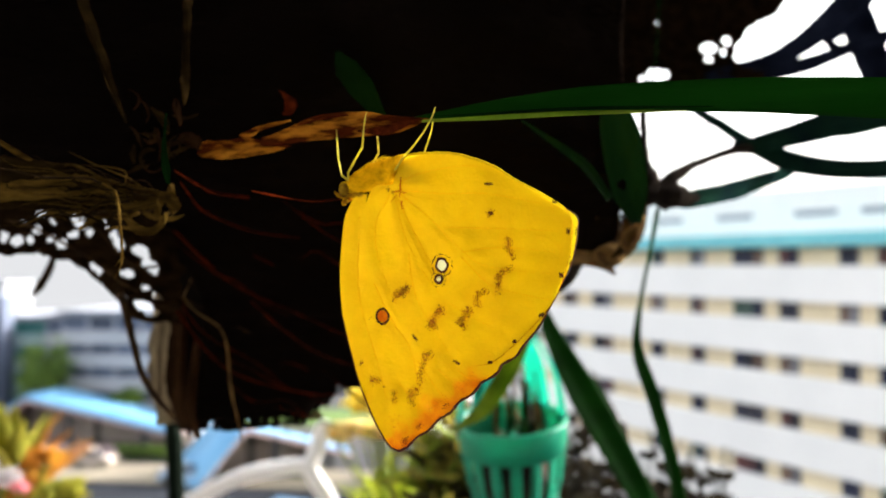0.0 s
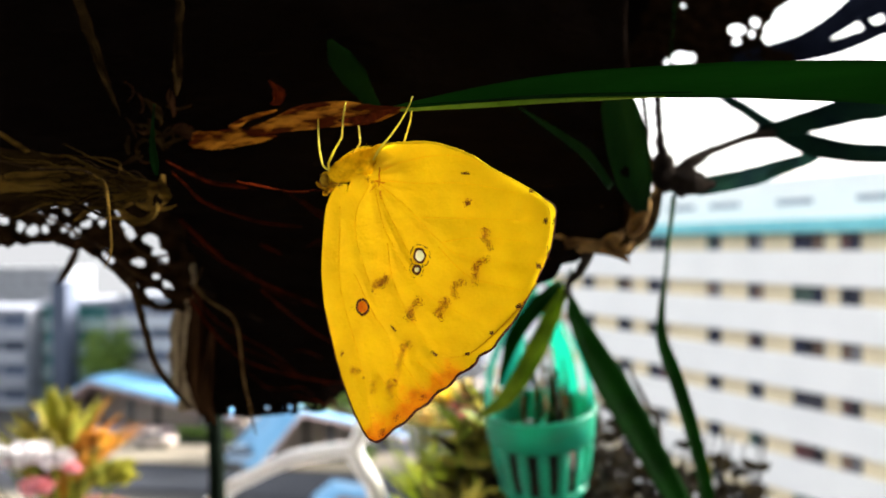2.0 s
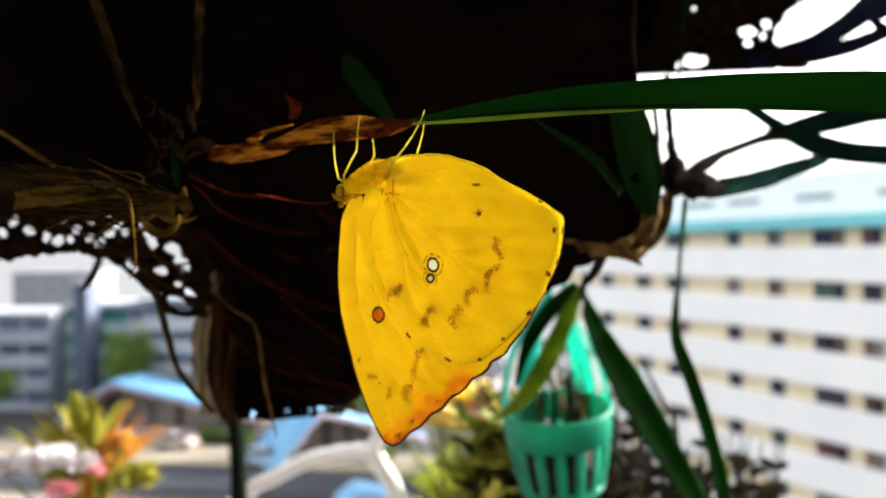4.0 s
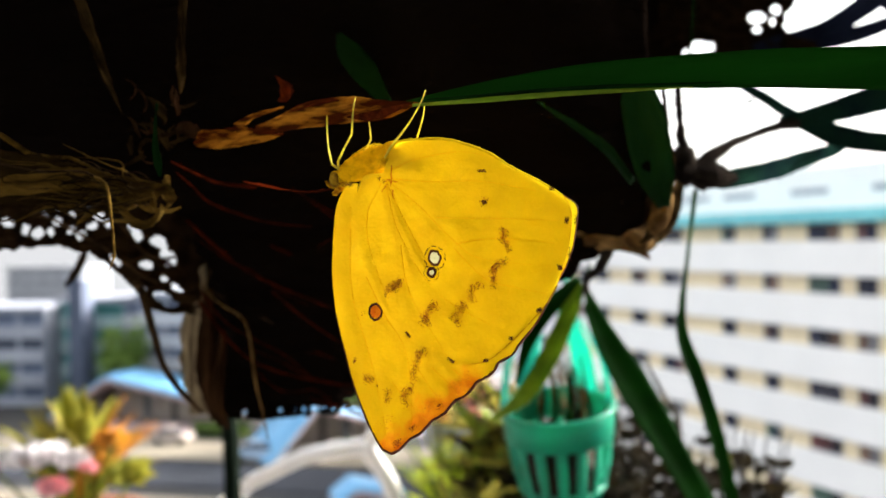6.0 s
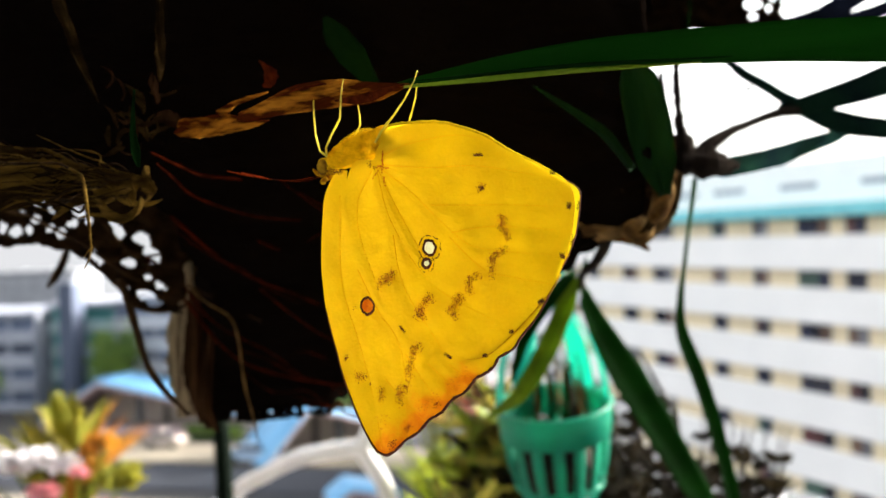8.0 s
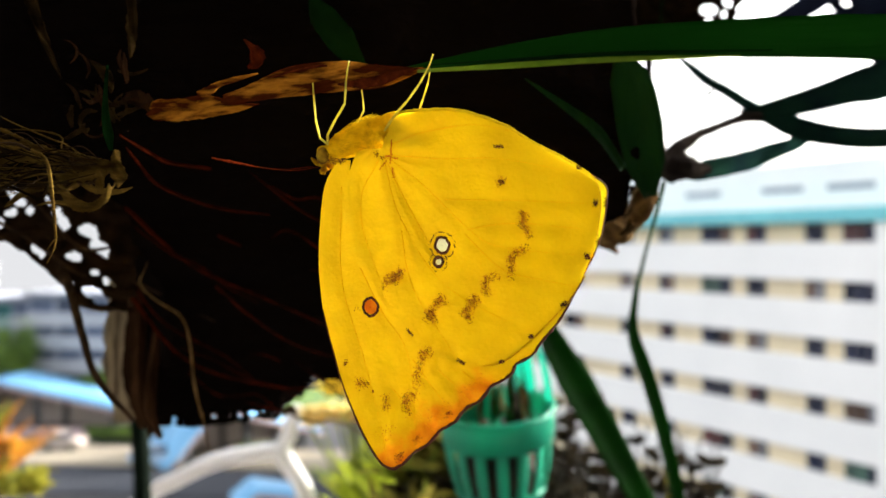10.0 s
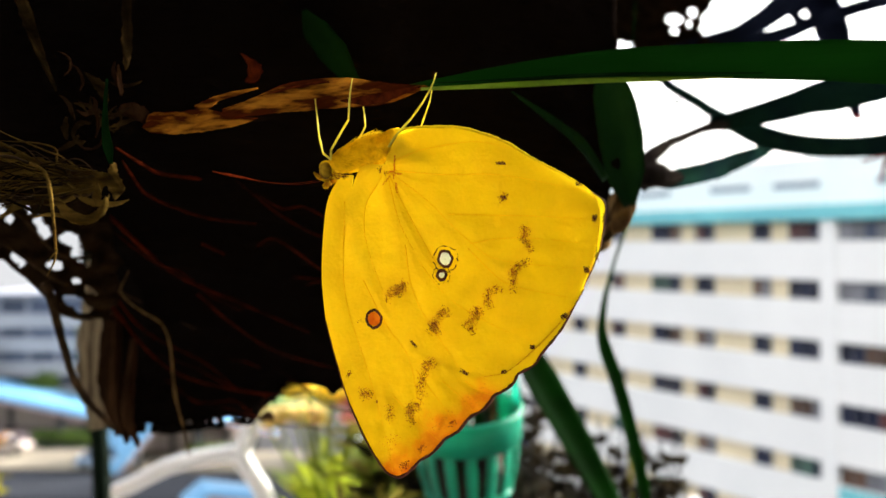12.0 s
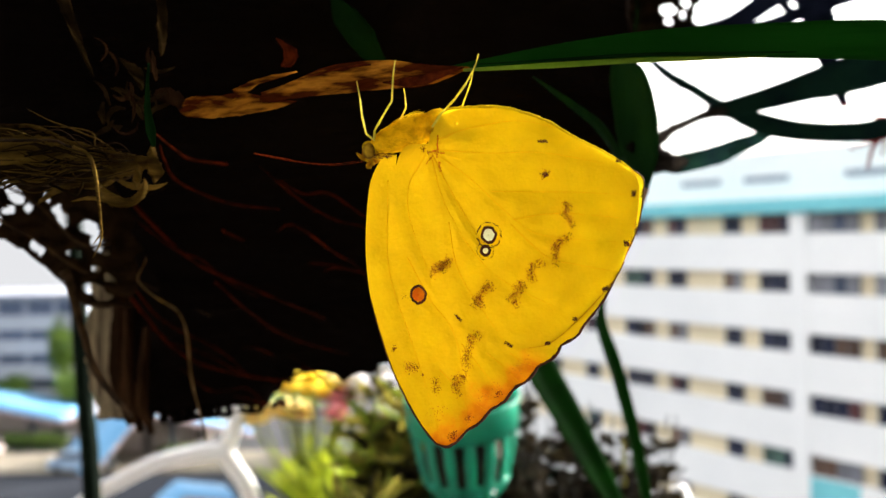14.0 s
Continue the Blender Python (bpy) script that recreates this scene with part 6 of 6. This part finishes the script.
def body():
    rng = random.Random(2)
    bm = bmesh.new()
    rows = [((-7.5, 0.7), 0.95), ((-6.4, 1.2), 1.4), ((-4.4, 1.9), 1.7), ((-2.2, 2.6), 1.9), ((-0.4, 3.1), 1.8), ((1.0, 3.4), 1.6), ((2.4, 3.3), 1.2), ((4.5, 2.8), 0.5), ((7, 2.2), 0.3)]
    tube(bm, [(u / 1000, (0.3 + 0.16 * max(0, u + 5)) / 1000, w / 1000) for (u, w), _ in rows], [r / 1000 for _, r in rows], 20, 46, 0.02, rng)
    for v in bm.verts:
        k = noise.noise(v.co * 700) * 0.30 + noise.noise(v.co * 2200) * 0.16 - 0.26 * math.exp(-((v.co.x * 1000 + 1.0) / 0.35) ** 2) - 0.2 * math.exp(-((v.co.x * 1000 - 0.9) / 0.3) ** 2)
        v.co += Vector((v.co.x * 0, v.co.y - 0.0003, v.co.z - 0.0024)).normalized() * k / 1000
    part("thorax", bm, FUR, butterfly, "thorax with yellow fur")
    bm = bmesh.new()
    for _ in range(2200):
        f = rng.random()
        u = -7 + 7 * f
        w = 0.5 + 2.6 * min(1, f * 1.4)
        a = rng.uniform(-0.6, math.pi * 0.95)
        r = 0.0021 * (0.6 + 0.4 * math.sin(math.pi * min(1, f + 0.15)))
        way = Vector((rng.uniform(-0.2, 0.6), -math.cos(a - 0.5), math.sin(a))).normalized()
        p = Vector((u / 1000, 0.0003, w / 1000)) + Vector((0, way.y, way.z)) * r
        q = p + way * rng.uniform(0.0001, 0.0004) + Vector((0.0006, 0, 0))
        s = Vector((0.00004, 0, 0.00002))
        a_, b_, c_ = bm.verts.new(p - s), bm.verts.new(p + s), bm.verts.new(q)
        bm.faces.new((a_, b_, c_))
    tagged(part("fur", bm, FUR, butterfly), kind="stuff")
    bm = bmesh.new()
    ball(bm, (-0.0077, 0.0003, 0.0002), (0.0014, 0.0012, 0.0014), None, 20, 14)
    for v in bm.verts:
        v.co.x -= 0.0006 * max(0, (v.co.z - 0.0006) / 0.001)
    part("head", bm, HEAD, butterfly)
    for y in (-0.0008, 0.0014):
        bm = bmesh.new()
        ball(bm, (-0.0078, y, 0.0003), (0.00078, 0.00055, 0.00098), None, 22, 16)
        part("eye", bm, EYE_MAT, butterfly, "greenish compound eye")
    bm = bmesh.new()
    tube(bm, [(-0.0084, -0.0003, -0.0005), (-0.0090, -0.0004, -0.0003), (-0.0096, -0.0003, 0.0002)], [0.0004, 0.0003, 0.0001], 8, 10, 0.1, rng)
    part("palp", bm, HEAD, butterfly)
    bm = bmesh.new()
    tube(bm, [(-0.0074, -0.0004, -0.0010), (-0.0080, -0.0007, -0.0015), (-0.0076, -0.0006, -0.0017)], [0.0004, 0.0003, 0.00015], 8, 10, 0.1, rng)
    part("palp", bm, HEAD, butterfly)
    for dy in (-0.3, 0.9):
        bm = bmesh.new()
        rows = [(-9.4, -0.8), (-12.9, -1.0), (-16.7, -0.6), (-19.8, 0.0), (-23.3, 0.8)] if dy < 0 else [(-9.4, -0.8), (-12.8, -1.05), (-16.5, -0.68), (-19.5, -0.1), (-22.8, 0.66)]
        tube(bm, [(u / 1000, (dy * (1 + 0.2 * k)) / 1000, w / 1000) for k, (u, w) in enumerate(rows)], [0.000025, 0.00002, 0.000022, 0.00004, 0.00012, 0.0001], 7, 60, 0.15, rng)
        part("antenna", bm, ANT, butterfly, "thin reddish antenna")


body()


def leg(points, radii):
    bm = bmesh.new()
    pts = [Vector((u / 1000, y / 1000, w / 1000)) for u, y, w in points]
    for k in range(len(pts) - 1):
        r = lerp_list(radii, k / max(1, len(pts) - 2))
        r2 = lerp_list(radii, (k + 1) / max(1, len(pts) - 1))
        tube(bm, [pts[k], (pts[k] + pts[k + 1]) / 2, pts[k + 1]], [r * 0.6e-3, r * 0.78e-3, r2 * 0.75e-3], 7, 6)
    part("leg", bm, LEG, butterfly, "slender pale yellow leg")


leg([(-7.0, -0.8, 1.5), (-8.0, -1.0, 2.3), (-8.4, -1.2, 4.4), (-8.7, -1.0, 6.7), (-9.2, -0.3, 8.0), (-9.6, 0.3, 8.9)], [0.19, 0.17, 0.13, 0.10])
leg([(-7.0, -1.0, 1.7), (-6.7, -1.5, 2.6), (-5.5, -1.8, 4.2), (-4.35, -1.7, 5.9), (-4.2, -1.6, 8.4), (-4.1, -1.4, 9.8), (-4.0, -1.2, 10.7)], [0.2, 0.18, 0.17, 0.14, 0.10])
leg([(-5.2, 1.8, 3.6), (-4.7, 2.2, 4.4), (-4.1, 2.4, 5.6), (-4.2, 2.4, 7.0), (-4.4, 2.2, 9.0)], [0.17, 0.15, 0.13, 0.10])
leg([(0.5, -1.6, 2.6), (1.8, -2.2, 3.9), (3.5, -2.2, 5.5), (4.8, -1.8, 7.3), (5.5, -1.4, 8.7), (5.8, -1.0, 9.6), (6.0, -0.6, 10.7)], [0.2, 0.18, 0.17, 0.14, 0.12, 0.09])
leg([(2.4, 1.9, 4.2), (2.95, 2.2, 5.0), (3.6, 2.0, 6.4), (4.4, 1.6, 8.0), (4.9, 1.2, 9.7)], [0.17, 0.15, 0.13, 0.10])


# ---- the basket pot ----
def basket():
    cx, cy = 15.8, 350.0
    thing = empty("hanging_basket", "teal plastic slatted orchid basket hung by plastic straps", "basket", at=(cx / 1000, cy / 1000, EYE - 0.0615), turn=(9, -3, 0))
    low, r0, r1 = -0.041, 0.0198, 0.0100
    bm = bmesh.new()
    lathe(bm, [(r0 - 0.0008, -0.0110), (r0 + 0.0006, -0.0110), (r0 + 0.0012, -0.002), (r0 + 0.0020, 0.0), (r0 + 0.0018, 0.0008), (r0, 0.0006), (r0 - 0.0006, -0.002), (r0 - 0.0008, -0.0110)], 48)
    part("rim", bm, TEAL, thing)
    bm = bmesh.new()
    lathe(bm, [(0, low), (r1 + 0.001, low), (r1 + 0.001, low + 0.006), (r1 - 0.0006, low + 0.006), (r1 - 0.0006, low + 0.0012), (0, low + 0.0012)], 40)
    part("bottom", bm, TEAL, thing)
    count = 16
    bm = bmesh.new()
    ribbon(bm, [(r0, 0, -0.0095), (r0 * 0.95, 0, -0.018), (r0 * 0.87, 0, -0.026), (r0 * 0.74, 0, -0.0335), (r1 * 0.96, 0, low + 0.001)], [0.0040, 0.0040, 0.0037, 0.0032, 0.0026], (1, 0, -0.2), 0.03, 0.0012, 14, across=3)
    slat = finish("slat", bm, TEAL)
    for k in range(count):
        ob = new("slat", slat.data)
        ob.parent = thing
        ob.matrix_basis = pose(0, 0, 0, 0, 0, 360 * k / count)
    bpy.data.objects.remove(slat)
    for z, r in ((-0.030, 0.0160),):
        bm = bmesh.new()
        lathe(bm, [(r - 0.0007, z - 0.001), (r + 0.0007, z - 0.001), (r + 0.0007, z + 0.001), (r - 0.0007, z + 0.001), (r - 0.0007, z - 0.001)], 40)
        part("hoop", bm, TEAL, thing)
    for k, a in enumerate((0.15, 0.95, 2.1, 3.35)):
        c = Vector((math.cos(a), math.sin(a), 0))
        bm = bmesh.new()
        ribbon(bm, [c * r0 + Vector((0, 0, -0.008)), c * (r0 * 0.98) + Vector((0, 0, 0.006)), c * (r0 * 0.84) + Vector((0, 0, 0.020)), c * (r0 * 0.40) + Vector((0, 0, 0.036)), c * 0.001 + Vector((0, 0, 0.044))],
               [0.0110, 0.0105, 0.0090, 0.0060, 0.004], c + Vector((0, 0, 0.4)), 0.03, 0.0012, 20)
        part("strap", bm, TEAL_THIN, thing)
    bm = bmesh.new()
    tube(bm, [(0, 0, 0.042), (0.001, 0, 0.050), (0.005, -0.01, 0.054), (0.006, -0.03, 0.050)], [0.0015, 0.0012, 0.0012, 0.0010], 8, 16)
    part("hook", bm, TEAL, thing)
    rng = random.Random(14)
    bm = bmesh.new()
    ball(bm, (0, 0, -0.0235), (0.0150, 0.0150, 0.0135), None, 20, 14, 0.0012, rng)
    part("bark_filling", bm, TWIGGY, thing)
    for k in range(16):
        a, r = rng.uniform(0, 6.28), rng.uniform(0.002, 0.015)
        bm = bmesh.new()
        p = Vector((math.cos(a) * r, math.sin(a) * r, -0.006))
        tube(bm, [p, p + Vector((rng.uniform(-0.003, 0.003), rng.uniform(-0.003, 0.003), 0.012)), p * 0.8 + Vector((0, 0, rng.uniform(0.016, 0.030)))], [0.0009, 0.0007, 0.0003], 6, 8, 0.1, rng)
        part("shoot", bm, rng.choice([TWIGGY, HUSK, BLADE, PLANK]), thing)


basket()


# ---- plants on the parapet ----
def pot(thing, r, h):
    bm = bmesh.new()
    lathe(bm, [(0, 0), (r * 0.72, 0), (r * 0.95, h * 0.85), (r * 1.04, h * 0.85), (r * 1.06, h), (r * 0.94, h), (r * 0.88, h * 0.84), (0, h * 0.84)], 32)
    part("pot", bm, CLAY, thing)
    bm = bmesh.new()
    ball(bm, (0, 0, h * 0.84), (r * 0.9, r * 0.9, 0.006), None, 20, 8, 0.001, random.Random(1))
    part("soil", bm, SOIL, thing)


def small_leaf(bm, p, way, length, width, rng, bend=0.3):
    """One pointed leaf with a keel, eight faces."""
    way = way.normalized()
    side = way.orthogonal().normalized()
    side = Matrix.Rotation(rng.uniform(0, 6.28), 3, way) @ side
    up = way.cross(side)
    rows = []
    for f, w in ((0, 0.15), (0.35, 1.0), (0.7, 0.75), (1.0, 0.03)):
        c = p + way * length * f - up * bend * length * f * f
        rows.append([bm.verts.new(c - side * width / 2 * w + up * width * 0.18 * w), bm.verts.new(c), bm.verts.new(c + side * width / 2 * w + up * width * 0.18 * w)])
    for a, b in zip(rows, rows[1:]):
        for k in range(2):
            bm.faces.new((a[k], a[k + 1], b[k + 1], b[k]))


def bushy(name, label, x, y, base_z, shoots, height, spread, leaf_len, leaf_w, per, material, stem_mat, seed, category="plant", bend=0.3, pot_r=0.05, lean=(0, 0), stem_r=0.0009):
    """A potted plant: shoots from the soil, each set with many small leaves."""
    rng = random.Random(seed)
    thing = empty(name, label, category, at=(x, y, LEDGE))
    h = base_z - LEDGE
    pot(thing, pot_r, h)
    kinds = material if isinstance(material, tuple) else (material,)
    heaps = [bmesh.new() for _ in kinds]
    for k in range(shoots):
        a, r = rng.uniform(0, 6.28), spread * math.sqrt(rng.random())
        foot = Vector((math.cos(a) * r * 0.3, math.sin(a) * r * 0.3, h * 0.84))
        tip = Vector((math.cos(a) * r + lean[0], math.sin(a) * r + lean[1], h + height * rng.uniform(0.55, 1.0)))
        mid = (foot + tip) / 2 + Vector((rng.uniform(-1, 1), rng.uniform(-1, 1), 0)) * spread * 0.12
        curve = spline([foot, mid, tip], 12)
        stem = bmesh.new()
        tube(stem, [foot, mid, tip], [stem_r, stem_r * 0.75, stem_r * 0.35], 5, 8)
        part("stem", stem, stem_mat, thing)
        for j in range(per):
            f = rng.uniform(0.3, 1.0)
            p = curve[min(12, int(f * 12))]
            b = rng.uniform(0, 6.28)
            way = Vector((math.cos(b), math.sin(b), rng.uniform(0.1, 1.2)))
            small_leaf(heaps[(k + j // 9) % len(kinds)], p, way, leaf_len * rng.uniform(0.6, 1.1), leaf_w * rng.uniform(0.7, 1.1), rng, bend)
    for heap, kind in zip(heaps, kinds):
        tagged(part("leaves", heap, kind, thing), kind="stuff")
    return thing


bushy("leafy_plant", "yellowing grassy plant in a clay pot beside the basket", -0.024, 0.402, LEDGE + 0.10, 60, 0.134, 0.026, 0.024, 0.0042, 26, (STRAW, FOLIAGE, STRAW), TWIGGY, 31, pot_r=0.035, lean=(0.012, -0.006))
bushy("leafy_plant", "tall brown and green leafy plant close beside the basket", -0.005, 0.412, LEDGE + 0.10, 50, 0.178, 0.019, 0.022, 0.0042, 30, (STRAW, TWIGLEAF, STRAW, FOLIAGE), TWIGGY, 36, pot_r=0.03)
bushy("twiggy_shrub", "dark twiggy shrub with small dull leaves in a clay pot", 0.066, 0.395, LEDGE + 0.10, 240, 0.150, 0.046, 0.0070, 0.0038, 60, TWIGLEAF, TWIGGY, 32, "shrub", pot_r=0.045)
bushy("twiggy_shrub", "low twiggy shrub with dry stems behind the basket", 0.026, 0.425, LEDGE + 0.10, 170, 0.168, 0.036, 0.0070, 0.0036, 50, TWIGLEAF, TWIGGY, 33, "shrub", pot_r=0.04)


shrub = bushy("twiggy_shrub", "dense dark dry shrub beside the basket in a clay pot", 0.072, 0.372, LEDGE + 0.10, 200, 0.126, 0.047, 0.0068, 0.0034, 84, TWIGLEAF, TWIGGY, 35, "shrub", pot_r=0.04)
bm = bmesh.new()
ribbon(bm, [mm(*p) - Vector(shrub.location) for p in ((80, 378, -225), (83, 379, -150), (85, 380, -100), (84.5, 380, -86))], [0.0015, 0.002, 0.002, 0.0006], (-0.3, -1, 0.2), 0.15, 0.0004, 20)
part("leaf", bm, LIME, shrub, "single yellow-green strap leaf")
bm = bmesh.new()
tube(bm, [mm(*p) - Vector(shrub.location) for p in ((70, 375, -220), (66, 385, -86), (62, 385, -69), (56.8, 385, -58), (51.5, 385, -47))], [0.0014, 0.0012, 0.0012, 0.0009, 0.0004], 6, 24, 0.2, random.Random(8))
part("stem", bm, TWIGGY, shrub)


def blossom(thing, centre, size, material, heart, seed, petals=9):
    rng = random.Random(seed)
    bm = bmesh.new()
    for k in range(petals):
        a = 2 * math.pi * k / petals + rng.uniform(-0.2, 0.2)
        way = Vector((math.cos(a), math.sin(a) * 0.7, rng.uniform(0.2, 0.9)))
        small_leaf(bm, centre, way, size * rng.uniform(0.45, 0.6), size * 0.34, rng, 0.2)
        small_leaf(bm, centre + Vector((0, 0, size * 0.08)), way + Vector((0, 0, 0.6)), size * rng.uniform(0.3, 0.45), size * 0.26, rng, 0.2)
    flower = part("blossom", bm, material, thing)
    bm = bmesh.new()
    ball(bm, centre + Vector((0, 0, size * 0.1)), (size * 0.12, size * 0.12, size * 0.1), None, 12, 8, size * 0.01, rng)
    part("flower_heart", bm, heart, flower)
    bm = bmesh.new()
    tube(bm, [centre, centre * 0.6 + Vector((0, 0, centre.z * 0.15)), Vector((0, 0, 0.06))], [0.0012, 0.0014, 0.0016], 6, 10)
    part("stem", bm, FOLIAGE, thing)


def flowering_plant():
    thing = empty("flowering_plant", "potted plant with yellow, pink and white blossoms and broad leaves", "plant", at=(-0.075, 0.85, LEDGE))
    pot(thing, 0.06, 0.07)
    rng = random.Random(6)
    for (x, y, z), size, m, h, s in (((-88, 850, -136), 0.046, YELLOW, YELLOW, 1), ((-98, 856, -139), 0.032, CREAM_PETAL, YELLOW, 7), ((-72, 850, -142), 0.036, YELLOW, ORANGE, 2), ((-45, 856, -140), 0.026, CREAM_PETAL, YELLOW, 3),
                                     ((-47, 846, -153), 0.026, PINK, PINK, 4), ((-33, 850, -138), 0.022, PETAL_WHITE, PETAL_WHITE, 8), ((-18, 852, -146), 0.024, PETAL_WHITE, CREAM_PETAL, 9), ((0, 850, -139), 0.024, PETAL_WHITE, PETAL_WHITE, 10),
                                     ((-14, 856, -172), 0.022, PETAL_WHITE, PINK, 11), ((-118, 862, -166), 0.026, CREAM_PETAL, PINK, 12),
                                     ((-88, 870, -168), 0.030, CREAM_PETAL, PINK, 6)):
        blossom(thing, mm(x, y, z) - Vector(thing.location), size * 1.25, m, h, s, 18)
        for j in range(2):
            aside = Vector((rng.uniform(-0.014, 0.014), rng.uniform(-0.02, 0.02), rng.uniform(-0.012, 0.006)))
            blossom(thing, mm(x, y, z) - Vector(thing.location) + aside, size, m, h, 20 * s + j, 14)
    bm = bmesh.new()
    for k in range(170):
        a = rng.uniform(0, 6.28)
        r = 0.05 * math.sqrt(rng.random())
        small_leaf(bm, Vector((math.cos(a) * r + 0.038, math.sin(a) * r * 0.7, rng.uniform(0.05, 0.10))), Vector((math.cos(a) * 0.55, math.sin(a) * 0.55, rng.uniform(0.6, 1.6))), rng.uniform(0.036, 0.060), rng.uniform(0.008, 0.013), rng, 0.25)
    tagged(part("leaves", bm, FRESH, thing), kind="stuff")


flowering_plant()


def rosette_plant():
    """The orange and yellow-green rosette with pink and white flowers."""
    thing = empty("bromeliad", "bromeliad with yellow-green and orange leaves and pink and white flowers", "plant", at=(-0.405, 0.79, LEDGE))
    pot(thing, 0.06, 0.09)
    rng = random.Random(17)
    zero = Vector(thing.location)
    foot = Vector((0, 0, 0.085))
    for k in range(38):
        a = 2 * math.pi * k / 38 * 9 + rng.uniform(-0.15, 0.15)
        inner = k / 38
        lean = 1.1 - 0.95 * inner
        long = 0.070 + 0.028 * inner + rng.uniform(-0.010, 0.010)
        c = Vector((math.cos(a), math.sin(a) * 0.8, 0))
        way = (c * math.sin(lean) + Vector((0, 0, math.cos(lean)))).normalized()
        start = foot + Vector((0, 0, 0.02))
        bm = bmesh.new()
        ribbon(bm, [foot, start + way * long * 0.45, start + way * long * 0.8 + c * 0.003, start + way * long + c * 0.010], [0.010, 0.021, 0.015, 0.001], c * -math.cos(lean) + Vector((0, 0, math.sin(lean) + 0.1)), 0.18, 0.0008, 16)
        part("leaf", bm, ORANGE if c.x > 0.3 and 0.15 < inner < 0.75 else (STRAW if k % 4 == 0 else LIME), thing)
    for (x, y, z), size, m, h, s in (((-350, 745, -167), 0.034, ORANGE, ORANGE, 2), ((-426, 740, -183), 0.040, PETAL_WHITE, PINK, 4), ((-404, 738, -180), 0.044, PETAL_WHITE, PETAL_WHITE, 1), ((-384, 738, -183), 0.036, PETAL_WHITE, PINK, 5),
                                     ((-370, 740, -187), 0.020, PINK, PINK, 7), ((-456, 745, -188), 0.040, PETAL_WHITE, PINK, 6), ((-400, 740, -206), 0.034, PINK, ORANGE, 8), ((-336, 745, -198), 0.046, LIME, LIME, 3)):
        blossom(thing, mm(x, y, z) - zero, size, m, h, s, 14)


rosette_plant()


def white_branch():
    """A branching white-painted stand."""
    thing = empty("white_branch_stand", "white-painted branching plant stand with rounded ends", "stand", at=(-0.15, 0.85, LEDGE))
    zero = Vector(thing.location)
    for pts, r in (([(-321, 850, -330), (-309, 850, -268), (-270, 850, -230), (-248, 850, -218), (-211, 850, -201), (-168, 850, -193), (-151, 850, -193)], [7, 7, 7, 7.2, 7.5, 7.8, 8]),
                   ([(-151, 850, -193), (-144.5, 850, -179.7), (-140.2, 850, -166), (-136.5, 850, -156)], [8, 7.6, 7.4, 7]),
                   ([(-151, 850, -193), (-142, 850, -208.6), (-131, 850, -227.5), (-121, 850, -268), (-117, 850, -330)], [8.4, 8, 8, 8, 8])):
        bm = bmesh.new()
        tube(bm, [mm(*p) - zero for p in pts], [v / 1000 for v in r], 14, 28, 0.02, random.Random(3))
        ball(bm, mm(*pts[0]) - zero, [r[0] / 1000] * 3, None, 14, 10)
        ball(bm, mm(*pts[-1]) - zero, [r[-1] / 1000] * 3, None, 14, 10)
        part("branch", bm, WHITE, thing)
    other = empty("white_branch_stand", "small white-painted stand with two blunt prongs", "stand", at=(0.165, 0.60, LEDGE))
    zero = Vector(other.location)
    for pts in ([(150, 600, -330), (150, 600, -210), (153, 600, -186), (159, 600, -172)], [(186, 600, -330), (186, 600, -200), (184, 600, -176)]):
        bm = bmesh.new()
        tube(bm, [mm(*p) - zero for p in pts], [0.0075, 0.0075, 0.007, 0.006], 12, 20)
        ball(bm, mm(*pts[-1]) - zero, [0.006] * 3, None, 12, 8)
        part("prong", bm, WHITE, other)


white_branch()


def green_stake():
    bm = bmesh.new()
    rng = random.Random(5)
    tube(bm, [mm(-171.5, 530, -330), mm(-172, 530, -145), mm(-174, 530, -90), mm(-176, 530, -28), mm(-178, 530, 60)], [0.0050, 0.0050, 0.0048, 0.0046, 0.004], 12, 60, 0.05, rng)
    tagged(part("plant_stake", bm, GREEN_POLE), "dark green coated plant stake standing on the parapet", "stake")


green_stake()


def motions():
    """Everything but the camera hangs still."""
    return None


motions()
